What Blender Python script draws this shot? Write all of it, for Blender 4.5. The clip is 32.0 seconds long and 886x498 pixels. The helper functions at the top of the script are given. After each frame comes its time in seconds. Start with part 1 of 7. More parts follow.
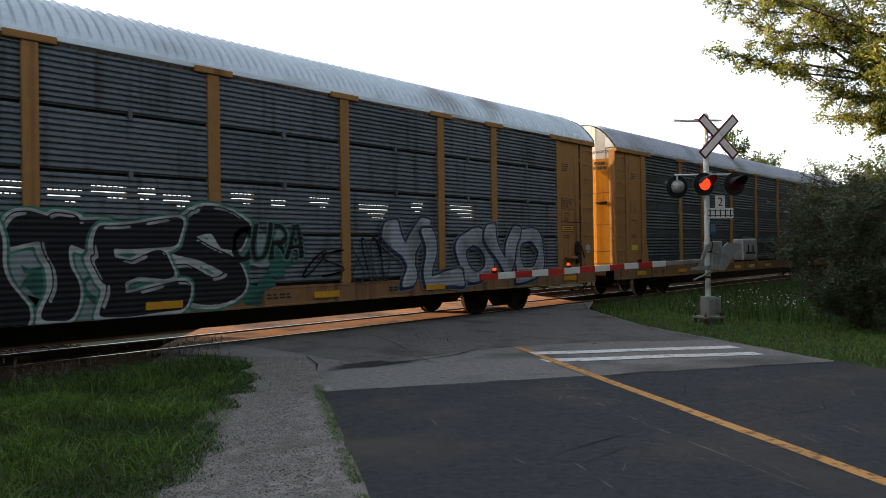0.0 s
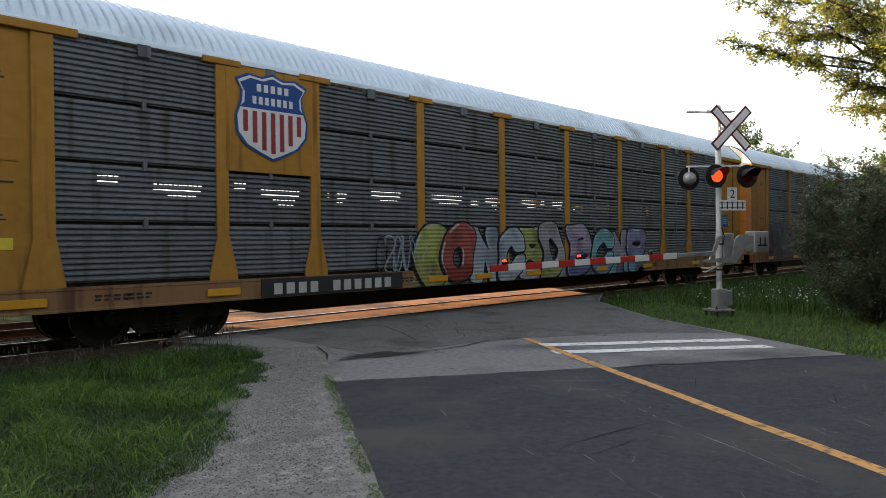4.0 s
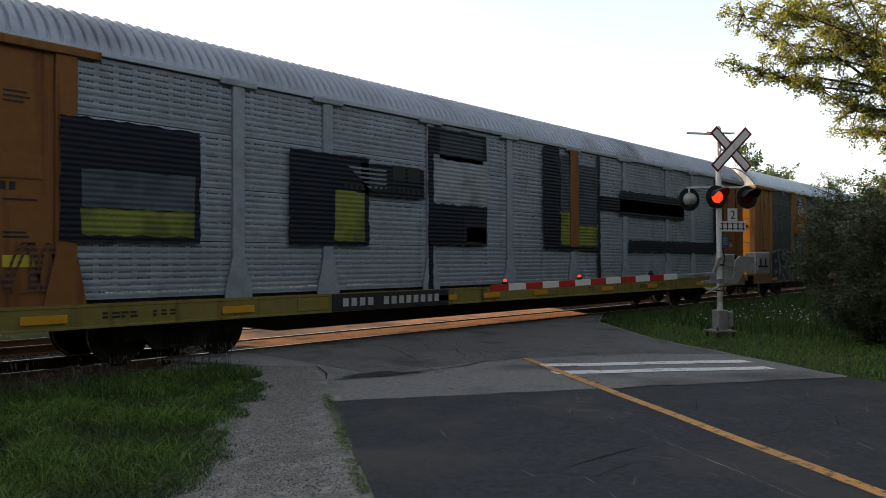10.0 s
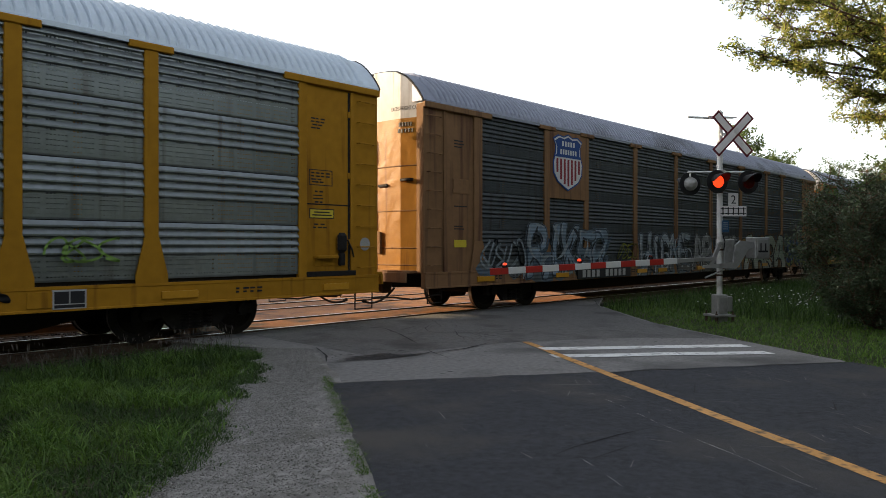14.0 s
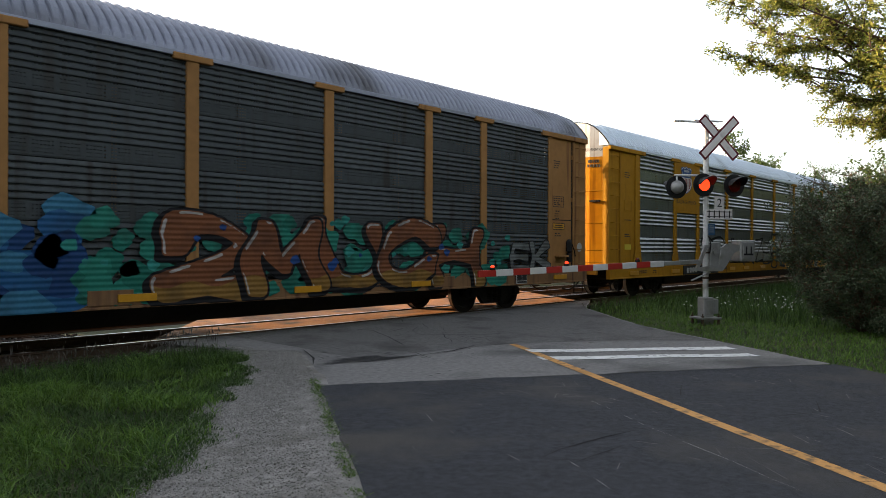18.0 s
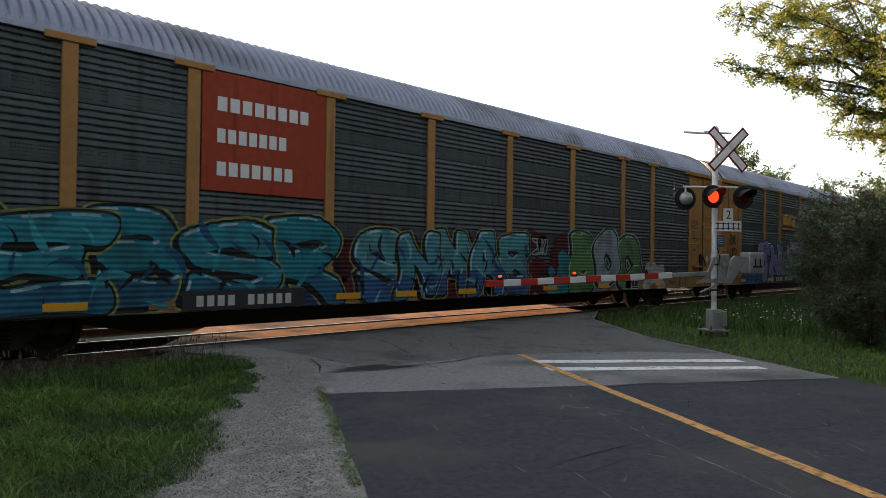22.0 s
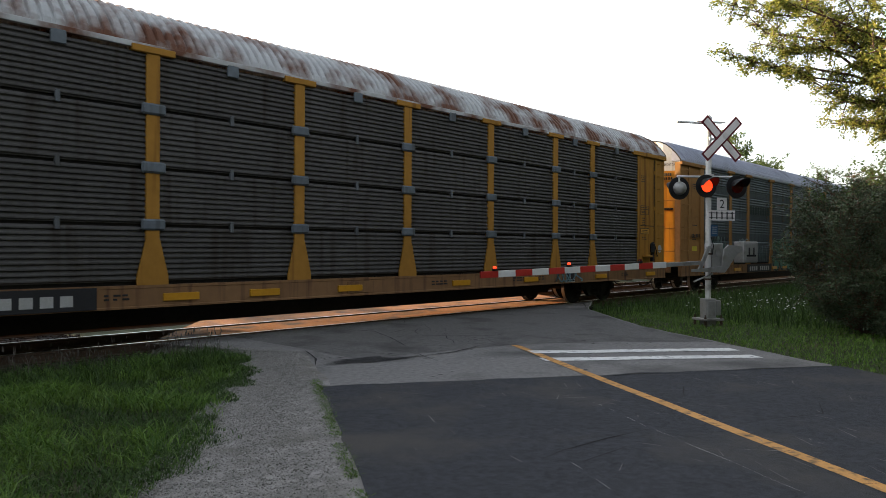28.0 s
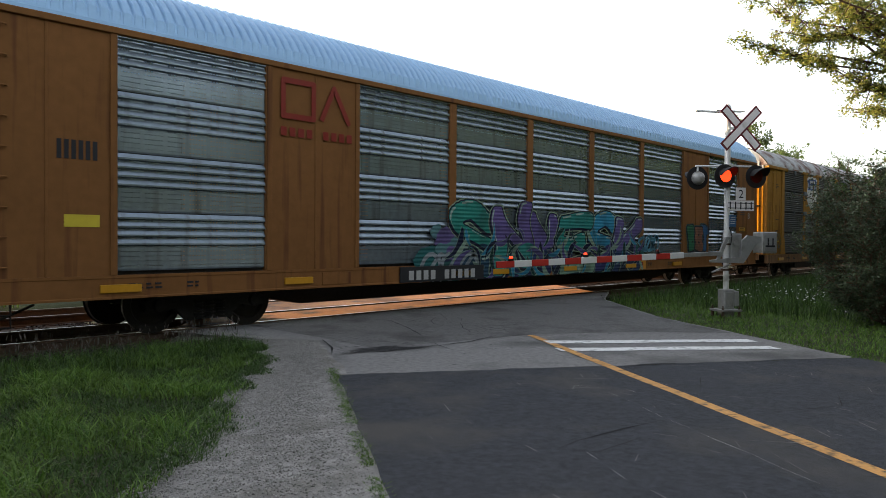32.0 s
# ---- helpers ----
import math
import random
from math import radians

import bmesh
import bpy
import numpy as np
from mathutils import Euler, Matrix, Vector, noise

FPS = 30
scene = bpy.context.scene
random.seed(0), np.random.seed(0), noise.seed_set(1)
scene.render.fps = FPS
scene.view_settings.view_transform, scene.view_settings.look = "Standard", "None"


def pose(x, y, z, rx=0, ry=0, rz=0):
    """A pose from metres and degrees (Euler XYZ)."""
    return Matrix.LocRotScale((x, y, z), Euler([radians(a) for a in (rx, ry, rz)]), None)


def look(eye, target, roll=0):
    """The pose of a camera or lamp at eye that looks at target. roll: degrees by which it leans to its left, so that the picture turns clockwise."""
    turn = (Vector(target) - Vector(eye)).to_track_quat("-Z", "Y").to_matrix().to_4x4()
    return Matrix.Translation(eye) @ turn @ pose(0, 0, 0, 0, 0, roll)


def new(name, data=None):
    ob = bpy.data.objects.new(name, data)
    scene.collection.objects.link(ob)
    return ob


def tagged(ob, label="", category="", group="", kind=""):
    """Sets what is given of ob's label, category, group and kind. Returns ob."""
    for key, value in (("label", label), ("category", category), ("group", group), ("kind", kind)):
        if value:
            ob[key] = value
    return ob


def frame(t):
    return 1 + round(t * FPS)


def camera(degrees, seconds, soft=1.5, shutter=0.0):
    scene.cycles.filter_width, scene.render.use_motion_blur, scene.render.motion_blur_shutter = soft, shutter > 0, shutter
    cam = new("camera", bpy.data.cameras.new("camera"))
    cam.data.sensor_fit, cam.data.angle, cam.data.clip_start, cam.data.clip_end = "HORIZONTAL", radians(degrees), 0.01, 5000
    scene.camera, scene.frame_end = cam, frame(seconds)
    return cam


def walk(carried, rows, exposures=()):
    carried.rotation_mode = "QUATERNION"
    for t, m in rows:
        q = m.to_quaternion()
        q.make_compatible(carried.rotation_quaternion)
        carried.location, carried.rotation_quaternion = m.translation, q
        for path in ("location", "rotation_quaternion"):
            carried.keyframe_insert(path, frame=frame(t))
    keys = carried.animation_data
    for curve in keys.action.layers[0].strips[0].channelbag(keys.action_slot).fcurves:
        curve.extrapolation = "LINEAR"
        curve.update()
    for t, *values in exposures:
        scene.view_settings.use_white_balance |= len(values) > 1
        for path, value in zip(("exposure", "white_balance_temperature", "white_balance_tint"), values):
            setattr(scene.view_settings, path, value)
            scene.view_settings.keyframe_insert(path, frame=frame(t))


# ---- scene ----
# ---------------------------------------------------------------- camera
cam = camera(62.0, 32.0, soft=0.6, shutter=0.05)
EYE = (0.0, -12.744, 1.582)
# seconds, yaw, pitch, lean
PATH = [
    (0, -48.093, 0.235, -0.856),
    (0.5, -48.159, 0.091, -0.820),
    (1, -47.832, -0.260, -0.993),
    (1.5, -47.687, -0.346, -1.090),
    (2, -47.752, -0.611, -1.234),
    (2.5, -47.672, -0.777, -1.363),
    (3, -47.500, -0.992, -0.971),
    (3.5, -47.207, -0.706, -0.630),
    (4, -47.303, -0.440, -0.617),
    (4.5, -47.148, -0.297, -0.808),
    (6.5, -47.044, 0.003, -1.051),
    (7, -47.810, 0.212, -1.375),
    (7.5, -47.757, 0.280, -1.375),
    (8, -47.784, 0.685, -0.882),
    (8.5, -47.550, 0.897, -0.562),
    (9, -47.502, 0.990, -0.545),
    (9.5, -47.407, 1.076, -0.286),
    (10, -47.268, 1.067, -0.306),
    (10.5, -47.104, 0.945, -0.317),
    (11, -47.169, 0.831, -0.353),
    (11.5, -47.083, 0.775, -0.533),
    (12, -46.879, 0.599, -0.459),
    (12.5, -46.986, 0.412, -0.418),
    (13, -46.900, 0.171, -0.012),
    (13.5, -47.091, 0.108, 0.057),
    (14, -47.261, -0.238, 0.008),
    (14.5, -47.484, -0.017, -0.042),
    (16.5, -48.500, -0.524, -0.027),
    (17, -48.815, -0.509, -0.068),
    (17.5, -48.637, -0.341, 0.122),
    (18, -48.213, -0.065, 0.163),
    (18.5, -48.073, -0.218, 0.350),
    (19, -48.399, -0.672, 0.091),
    (19.5, -48.463, -0.236, 0.167),
    (20, -48.195, -0.376, 0.308),
    (20.5, -48.096, -0.075, 0.218),
    (21, -47.821, 0.325, 0.294),
    (21.5, -47.564, 0.639, 0.434),
    (22, -47.619, 0.657, 0.701),
    (22.5, -47.850, 0.867, 0.613),
    (23, -47.936, 1.053, 0.592),
    (23.5, -48.244, 1.695, 0.775),
    (24, -47.905, 1.004, 0.897),
    (24.5, -47.657, 0.587, 0.910),
    (25, -47.474, 0.178, 1.073),
    (25.5, -47.541, -0.400, 0.875),
    (26, -47.728, -0.615, 0.546),
    (26.5, -47.964, -0.343, 0.596),
    (28.5, -47.965, -0.009, 0.103),
    (29, -47.675, -0.076, 0.056),
    (29.5, -47.100, -0.034, 0.190),
    (30, -47.042, -0.537, 0.308),
    (30.5, -46.988, -0.639, 0.039),
    (31, -46.870, -0.563, 0.161),
    (31.5, -46.968, -0.602, 0.349),
    (32, -46.788, -0.796, 0.361),
]
EXPOSURE = [(0, 0.1), (1, 0.2), (2, 0.15), (4, 0.6), (7, 0.3), (9, -0.05), (11, -0.15), (12, 0.15), (13, 0.2), (14, 0.08), (17, 0.25), (18, 0.36), (19.5, 0.62), (20, 0.55), (22, 0.25), (23, -0.1), (24, -0.2), (26, 0.4), (30, 0.28), (32, 0.55)]
walk(cam, [(t, pose(*EYE, 90 + p, -r, y)) for t, y, p, r in PATH],
     [(t, 1.5 + e, 6700, 10) for t, e in EXPOSURE])

# ---------------------------------------------------------------- light
SUN_EL, SUN_AZ = radians(15.5), radians(25.0)      # azimuth from +y towards -x
world = bpy.data.worlds.new("sky")
scene.world = world
world.use_nodes = True
wn = world.node_tree
sky = wn.nodes.new("ShaderNodeTexSky")
sky.sky_type, sky.sun_disc = "NISHITA", False
sky.sun_elevation, sky.sun_rotation = SUN_EL, -SUN_AZ
sky.air_density, sky.dust_density, sky.ozone_density = 1.0, 1.6, 1.0
haze = wn.nodes.new("ShaderNodeHueSaturation")
haze.inputs["Saturation"].default_value = 0.42
wn.links.new(sky.outputs[0], haze.inputs["Color"])
wn.links.new(haze.outputs[0], wn.nodes["Background"].inputs[0])
wn.nodes["Background"].inputs[1].default_value = 0.15
sun = new("sun", bpy.data.lights.new("sun", "SUN"))
sun.data.energy, sun.data.angle, sun.data.color = 4.1, radians(0.6), (1.0, 0.74, 0.46)
to_sun = Vector((-math.sin(SUN_AZ) * math.cos(SUN_EL), math.cos(SUN_AZ) * math.cos(SUN_EL), math.sin(SUN_EL)))
sun.matrix_world = look(tuple(to_sun * 60), (0, 0, 0))


# ---------------------------------------------------------------- mesh helpers
class Geo:
    """Collects vertices, faces and material slots of one mesh."""

    def __init__(self):
        self.v, self.f, self.m = [], [], []

    def add(self, verts, faces, m=0):
        n = len(self.v)
        self.v += [tuple(p) for p in verts]
        self.f += [tuple(i + n for i in f) for f in faces]
        self.m += [m] * len(faces)
        return self

    def box(self, x0, x1, y0, y1, z0, z1, m=0):
        p = [(x, y, z) for x in (x0, x1) for y in (y0, y1) for z in (z0, z1)]
        return self.add(p, [(0, 1, 3, 2), (4, 6, 7, 5), (0, 4, 5, 1), (2, 3, 7, 6), (0, 2, 6, 4), (1, 5, 7, 3)], m)

    def cbox(self, x0, x1, y0, y1, z0, z1, c=0.01, m=0):
        """A box with its edges cut off."""
        p = []
        for sx in (0, 1):
            for sy in (0, 1):
                for sz in (0, 1):
                    x, y, z = (x1 if sx else x0), (y1 if sy else y0), (z1 if sz else z0)
                    dx, dy, dz = (-c if sx else c), (-c if sy else c), (-c if sz else c)
                    p += [(x, y + dy, z + dz), (x + dx, y, z + dz), (x + dx, y + dy, z)]
        i = lambda sx, sy, sz, k: 3 * (4 * sx + 2 * sy + sz) + k
        f = [(i(0, 0, 0, 0), i(0, 0, 1, 0), i(0, 1, 1, 0), i(0, 1, 0, 0)), (i(1, 0, 0, 0), i(1, 1, 0, 0), i(1, 1, 1, 0), i(1, 0, 1, 0)),
             (i(0, 0, 0, 1), i(1, 0, 0, 1), i(1, 0, 1, 1), i(0, 0, 1, 1)), (i(0, 1, 0, 1), i(0, 1, 1, 1), i(1, 1, 1, 1), i(1, 1, 0, 1)),
             (i(0, 0, 0, 2), i(0, 1, 0, 2), i(1, 1, 0, 2), i(1, 0, 0, 2)), (i(0, 0, 1, 2), i(1, 0, 1, 2), i(1, 1, 1, 2), i(0, 1, 1, 2))]
        for a in (0, 1):
            for b in (0, 1):
                f += [(i(a, b, 0, 0), i(a, b, 1, 0), i(a, b, 1, 1), i(a, b, 0, 1)), (i(a, 0, b, 0), i(a, 1, b, 0), i(a, 1, b, 2), i(a, 0, b, 2)),
                      (i(0, a, b, 1), i(1, a, b, 1), i(1, a, b, 2), i(0, a, b, 2))]
                for c2 in (0, 1):
                    f.append((i(a, b, c2, 0), i(a, b, c2, 1), i(a, b, c2, 2)))
        return self.add(p, f, m)

    def cyl(self, a, b, r0, r1=None, n=12, m=0):
        a, b = Vector(a), Vector(b)
        r1 = r0 if r1 is None else r1
        d = (b - a).normalized()
        u = d.cross(Vector((0, 0, 1)) if abs(d.z) < 0.9 else Vector((1, 0, 0))).normalized()
        w = d.cross(u)
        ring = [(math.cos(2 * math.pi * k / n), math.sin(2 * math.pi * k / n)) for k in range(n)]
        p = [a + (u * c + w * s) * r0 for c, s in ring] + [b + (u * c + w * s) * r1 for c, s in ring]
        f = [(k, (k + 1) % n, n + (k + 1) % n, n + k) for k in range(n)] + [tuple(range(n - 1, -1, -1)), tuple(range(n, 2 * n))]
        return self.add(p, f, m)

    def tube(self, pts, r, n=8, m=0):
        """A bent round bar through the points, in one skin."""
        pts = [Vector(q) for q in pts]
        p = []
        for i, c in enumerate(pts):
            d = (pts[min(i + 1, len(pts) - 1)] - pts[max(i - 1, 0)]).normalized()
            u = d.cross(Vector((0.31, 0.93, 0.2))).normalized()
            w = d.cross(u)
            p += [c + (u * math.cos(2 * math.pi * k / n) + w * math.sin(2 * math.pi * k / n)) * r for k in range(n)]
        f = [(j * n + k, j * n + (k + 1) % n, (j + 1) * n + (k + 1) % n, (j + 1) * n + k) for j in range(len(pts) - 1) for k in range(n)]
        f += [tuple(range(n - 1, -1, -1)), tuple(range((len(pts) - 1) * n, len(pts) * n))]
        return self.add(p, f, m)

    def prism(self, outline, axis, a, b, m=0):
        """A flat outline pushed along an axis from a to b. axis x: (y, z); y: (x, z); z: (x, y)."""
        put = {"x": lambda p, h: (h, p[0], p[1]), "y": lambda p, h: (p[0], h, p[1]), "z": lambda p, h: (p[0], p[1], h)}[axis]
        n = len(outline)
        p = [put(q, a) for q in outline] + [put(q, b) for q in outline]
        f = [(k, (k + 1) % n, n + (k + 1) % n, n + k) for k in range(n)] + [tuple(range(n - 1, -1, -1)), tuple(range(n, 2 * n))]
        return self.add(p, f, m)

    def lathe(self, prof, centre=(0, 0, 0), axis="z", n=24, m=0):
        """A profile of (radius, height) turned about an axis."""
        c = Vector(centre)
        p = []
        for r, h in prof:
            for k in range(n):
                a = 2 * math.pi * k / n
                q = (r * math.cos(a), r * math.sin(a), h)
                q = {"z": q, "y": (q[0], q[2], q[1]), "x": (q[2], q[0], q[1])}[axis]
                p.append(c + Vector(q))
        f = [(j * n + k, j * n + (k + 1) % n, (j + 1) * n + (k + 1) % n, (j + 1) * n + k) for j in range(len(prof) - 1) for k in range(n)]
        return self.add(p, f, m)

    def mesh(self, name, mats, smooth=False):
        me = bpy.data.meshes.new(name)
        me.from_pydata(self.v, [], self.f)
        for mt in mats if isinstance(mats, (list, tuple)) else [mats]:
            me.materials.append(mt)
        me.polygons.foreach_set("material_index", self.m)
        bm = bmesh.new()
        bm.from_mesh(me)
        bmesh.ops.recalc_face_normals(bm, faces=bm.faces)
        bm.to_mesh(me)
        bm.free()
        if smooth:
            me.polygons.foreach_set("use_smooth", [True] * len(me.polygons))
            me.set_sharp_from_angle(angle=radians(40))
        return me


def part(name, geo, mats, parent=None, label="", at=None, smooth=False):
    """One mesh object, under a thing or a part if one is given. geo: a Geo or a finished mesh."""
    me = geo.mesh(name, mats, smooth) if isinstance(geo, Geo) else geo
    ob = new(name, me)
    ob.parent = parent
    if at is not None:
        ob.matrix_basis = at
    return tagged(ob, label)


def thing(name, label, category, at=None, group="", kind=""):
    ob = new(name)
    if at is not None:
        ob.matrix_basis = at
    return tagged(ob, label, category, group, kind)


# ---------------------------------------------------------------- materials
def material(name, colour, rough=0.7, metal=0.0, vary=0.25, scale=3.0, stain=None, stain_amount=0.0, stain_scale=0.8, bump=0.0, bump_scale=60.0,
             streak=False, spread=0.0, stretch=(1, 1, 1), gloss=0.2):
    """A painted, stained or bare surface: colour varied at two scales, optional stains, streaks and fine relief."""
    mt = bpy.data.materials.new(name)
    mt.use_nodes = True
    nt = mt.node_tree
    n, link = nt.nodes, nt.links.new
    bsdf = n["Principled BSDF"]
    bsdf.inputs["Roughness"].default_value, bsdf.inputs["Metallic"].default_value = rough, metal
    bsdf.inputs["Specular IOR Level"].default_value = gloss
    tc = n.new("ShaderNodeTexCoord")
    mp = n.new("ShaderNodeMapping")
    mp.inputs["Scale"].default_value = stretch
    link(tc.outputs["Object"], mp.inputs[0])
    info = n.new("ShaderNodeObjectInfo")
    off = n.new("ShaderNodeVectorMath")
    off.operation = "ADD"
    sc = n.new("ShaderNodeVectorMath")
    sc.operation = "SCALE"
    cmb = n.new("ShaderNodeCombineXYZ")
    for k in range(3):
        link(info.outputs["Random"], cmb.inputs[k])
    link(cmb.outputs[0], sc.inputs[0])
    sc.inputs["Scale"].default_value = 37.0
    link(mp.outputs[0], off.inputs[0])
    link(sc.outputs[0], off.inputs[1])
    co = off.outputs[0]

    def noise_node(s, detail, vec=co):
        k = n.new("ShaderNodeTexNoise")
        k.inputs["Scale"].default_value, k.inputs["Detail"].default_value = s, detail
        link(vec, k.inputs["Vector"])
        return k.outputs["Fac"]

    big, fine = noise_node(scale * 0.23, 4), noise_node(scale * 4, 6)
    mul = n.new("ShaderNodeMath")
    mul.operation = "ADD"
    link(big, mul.inputs[0])
    link(fine, mul.inputs[1])
    rng = n.new("ShaderNodeMapRange")
    rng.inputs["From Min"].default_value, rng.inputs["From Max"].default_value = 0.6, 1.4
    rng.inputs["To Min"].default_value, rng.inputs["To Max"].default_value = 1 - vary, 1 + vary
    link(mul.outputs[0], rng.inputs["Value"])
    last = rng.outputs[0]
    if spread:
        r2 = n.new("ShaderNodeMapRange")
        r2.inputs["To Min"].default_value, r2.inputs["To Max"].default_value = 1 - spread, 1 + spread
        link(info.outputs["Random"], r2.inputs["Value"])
        m2 = n.new("ShaderNodeMath")
        m2.operation = "MULTIPLY"
        link(last, m2.inputs[0])
        link(r2.outputs[0], m2.inputs[1])
        last = m2.outputs[0]
    tint = n.new("ShaderNodeMix")
    tint.data_type, tint.blend_type = "RGBA", "MULTIPLY"
    tint.inputs[0].default_value = 1.0
    tint.inputs[6].default_value = (*colour, 1)
    link(last, tint.inputs[7])
    col = tint.outputs[2]
    if stain:
        vec = co
        if streak:
            m3 = n.new("ShaderNodeMapping")
            m3.inputs["Scale"].default_value = (1, 1, 0.06)
            link(co, m3.inputs[0])
            vec = m3.outputs[0]
        ramp = n.new("ShaderNodeMapRange")
        ramp.inputs["From Min"].default_value, ramp.inputs["From Max"].default_value = 0.62 - 0.3 * stain_amount, 0.8 - 0.3 * stain_amount
        link(noise_node(stain_scale * (6 if streak else 1), 7, vec), ramp.inputs["Value"])
        mx = n.new("ShaderNodeMix")
        mx.data_type = "RGBA"
        link(ramp.outputs[0], mx.inputs[0])
        link(col, mx.inputs[6])
        mx.inputs[7].default_value = (*stain, 1)
        col = mx.outputs[2]
    link(col, bsdf.inputs["Base Color"])
    if bump:
        bp = n.new("ShaderNodeBump")
        bp.inputs["Strength"].default_value, bp.inputs["Distance"].default_value = bump, 0.02
        link(noise_node(bump_scale, 5), bp.inputs["Height"])
        link(bp.outputs[0], bsdf.inputs["Normal"])
    return mt


def leaf_material(name, colour, colour2, rough=0.5, through_light=0.45):
    """Leaves: two greens by island, light shining through them."""
    mt = bpy.data.materials.new(name)
    mt.use_nodes = True
    nt = mt.node_tree
    n, link = nt.nodes, nt.links.new
    bsdf = n["Principled BSDF"]
    bsdf.inputs["Roughness"].default_value, bsdf.inputs["Specular IOR Level"].default_value = rough, 0.25
    geo = n.new("ShaderNodeNewGeometry")
    mx = n.new("ShaderNodeMix")
    mx.data_type = "RGBA"
    mx.inputs[6].default_value, mx.inputs[7].default_value = (*colour, 1), (*colour2, 1)
    link(geo.outputs["Random Per Island"], mx.inputs[0])
    link(mx.outputs[2], bsdf.inputs["Base Color"])
    tr = n.new("ShaderNodeBsdfTranslucent")
    link(mx.outputs[2], tr.inputs[0])
    sh = n.new("ShaderNodeMixShader")
    sh.inputs[0].default_value = through_light
    link(bsdf.outputs[0], sh.inputs[1])
    link(tr.outputs[0], sh.inputs[2])
    link(sh.outputs[0], n["Material Output"].inputs[0])
    return mt


def glow(name, colour, strength):
    mt = bpy.data.materials.new(name)
    mt.use_nodes = True
    b = mt.node_tree.nodes["Principled BSDF"]
    b.inputs["Base Color"].default_value = (*colour, 1)
    b.inputs["Emission Color"].default_value, b.inputs["Emission Strength"].default_value = (*colour, 1), strength
    return mt


M = {}
M["new_asphalt"] = material("dark_asphalt", (0.046, 0.049, 0.057), 0.82, vary=0.5, scale=70, stain=(0.078, 0.074, 0.07), stain_amount=0.35, stain_scale=0.8, bump=1.0, bump_scale=190)
M["old_asphalt"] = material("worn_grey_asphalt", (0.178, 0.173, 0.168), 0.9, vary=0.4, scale=60, stain=(0.0832, 0.0819, 0.08), stain_amount=0.3, stain_scale=0.7, bump=0.6, bump_scale=110)
M["tar"] = material("black_tar", (0.022, 0.022, 0.023), 0.75, vary=0.4, scale=6, stain=(0.08, 0.078, 0.075), stain_amount=0.35, stain_scale=9, bump=0.4)
M["patched_asphalt"] = material("patched_grey_asphalt", (0.115, 0.112, 0.109), 0.88, vary=0.4, scale=60, stain=(0.06, 0.058, 0.056), stain_amount=0.35, stain_scale=0.9, bump=0.5, bump_scale=120)
M["gravel"] = material("grey_gravel", (0.225, 0.215, 0.203), 0.95, vary=0.6, scale=26, stain=(0.15, 0.14, 0.125), stain_amount=0.3, stain_scale=1.6, bump=0.7, bump_scale=170)
M["crossing_panel"] = material("brown_crossing_panel", (0.20, 0.086, 0.03), 0.85, vary=0.4, scale=4, stain=(0.05, 0.035, 0.028), stain_amount=0.4, stain_scale=1.5, bump=0.5, bump_scale=60)
M["stone"] = leaf_material("grey_stone", (0.095, 0.09, 0.082), (0.31, 0.298, 0.278), 0.9, 0.0)
M["ballast"] = material("dark_ballast", (0.028, 0.025, 0.023), 0.95, vary=0.6, scale=12, stain=(0.048, 0.036, 0.028), stain_amount=0.5, stain_scale=2.2, bump=1.0, bump_scale=25)
M["soil"] = material("grassy_soil", (0.03, 0.036, 0.014), 0.95, vary=0.5, scale=5, stain=(0.06, 0.055, 0.03), stain_amount=0.4, stain_scale=1.0, bump=1.0, bump_scale=30)
M["crack"] = material("dark_crack", (0.018, 0.018, 0.019), 0.9, vary=0.3)
M["yellow_line"] = material("worn_yellow_paint", (0.48, 0.245, 0.075), 0.7, vary=0.25, scale=8, stain=(0.0704, 0.0576, 0.0384), stain_amount=0.35, stain_scale=9)
M["white_line"] = material("worn_white_paint", (0.60, 0.60, 0.585), 0.7, vary=0.15, scale=8, stain=(0.128, 0.128, 0.128), stain_amount=0.25, stain_scale=8)
M["rail"] = material("rusty_rail_steel", (0.064, 0.0416, 0.0288), 0.7, metal=0.3, vary=0.4, scale=10)
M["rail_top"] = material("polished_rail_head", (0.26, 0.25, 0.24), 0.3, metal=1.0, vary=0.1)
M["tie"] = material("weathered_tie_wood", (0.0448, 0.032, 0.0243), 0.9, vary=0.5, scale=8, bump=0.6)
M["grass"] = leaf_material("grass_blade", (0.028, 0.066, 0.009), (0.13, 0.215, 0.038), 0.45, 0.3)
M["dry_grass"] = leaf_material("dry_grass_blade", (0.10, 0.08, 0.075), (0.045, 0.045, 0.03), 0.8, 0.0)
M["petal"] = material("white_petal", (0.48, 0.48, 0.461), 0.7, vary=0.1)
M["bark"] = material("brown_bark", (0.0896, 0.0544, 0.0352), 0.9, vary=0.5, scale=9, bump=0.8, bump_scale=30)
M["leaf_bush"] = leaf_material("olive_leaf", (0.010, 0.023, 0.008), (0.10, 0.132, 0.07), 0.36, 0.15)
M["leaf_tree"] = leaf_material("locust_leaf", (0.07, 0.115, 0.02), (0.38, 0.36, 0.085), 0.45, 0.68)
M["leaf_far"] = leaf_material("far_leaf", (0.04, 0.068, 0.016), (0.09, 0.125, 0.03), 0.6, 0.45)
M["galv"] = material("galvanised_mast", (0.54, 0.54, 0.53), 0.55, metal=0.2, vary=0.15, scale=6, stain=(0.192, 0.173, 0.141), stain_amount=0.25, stain_scale=3)
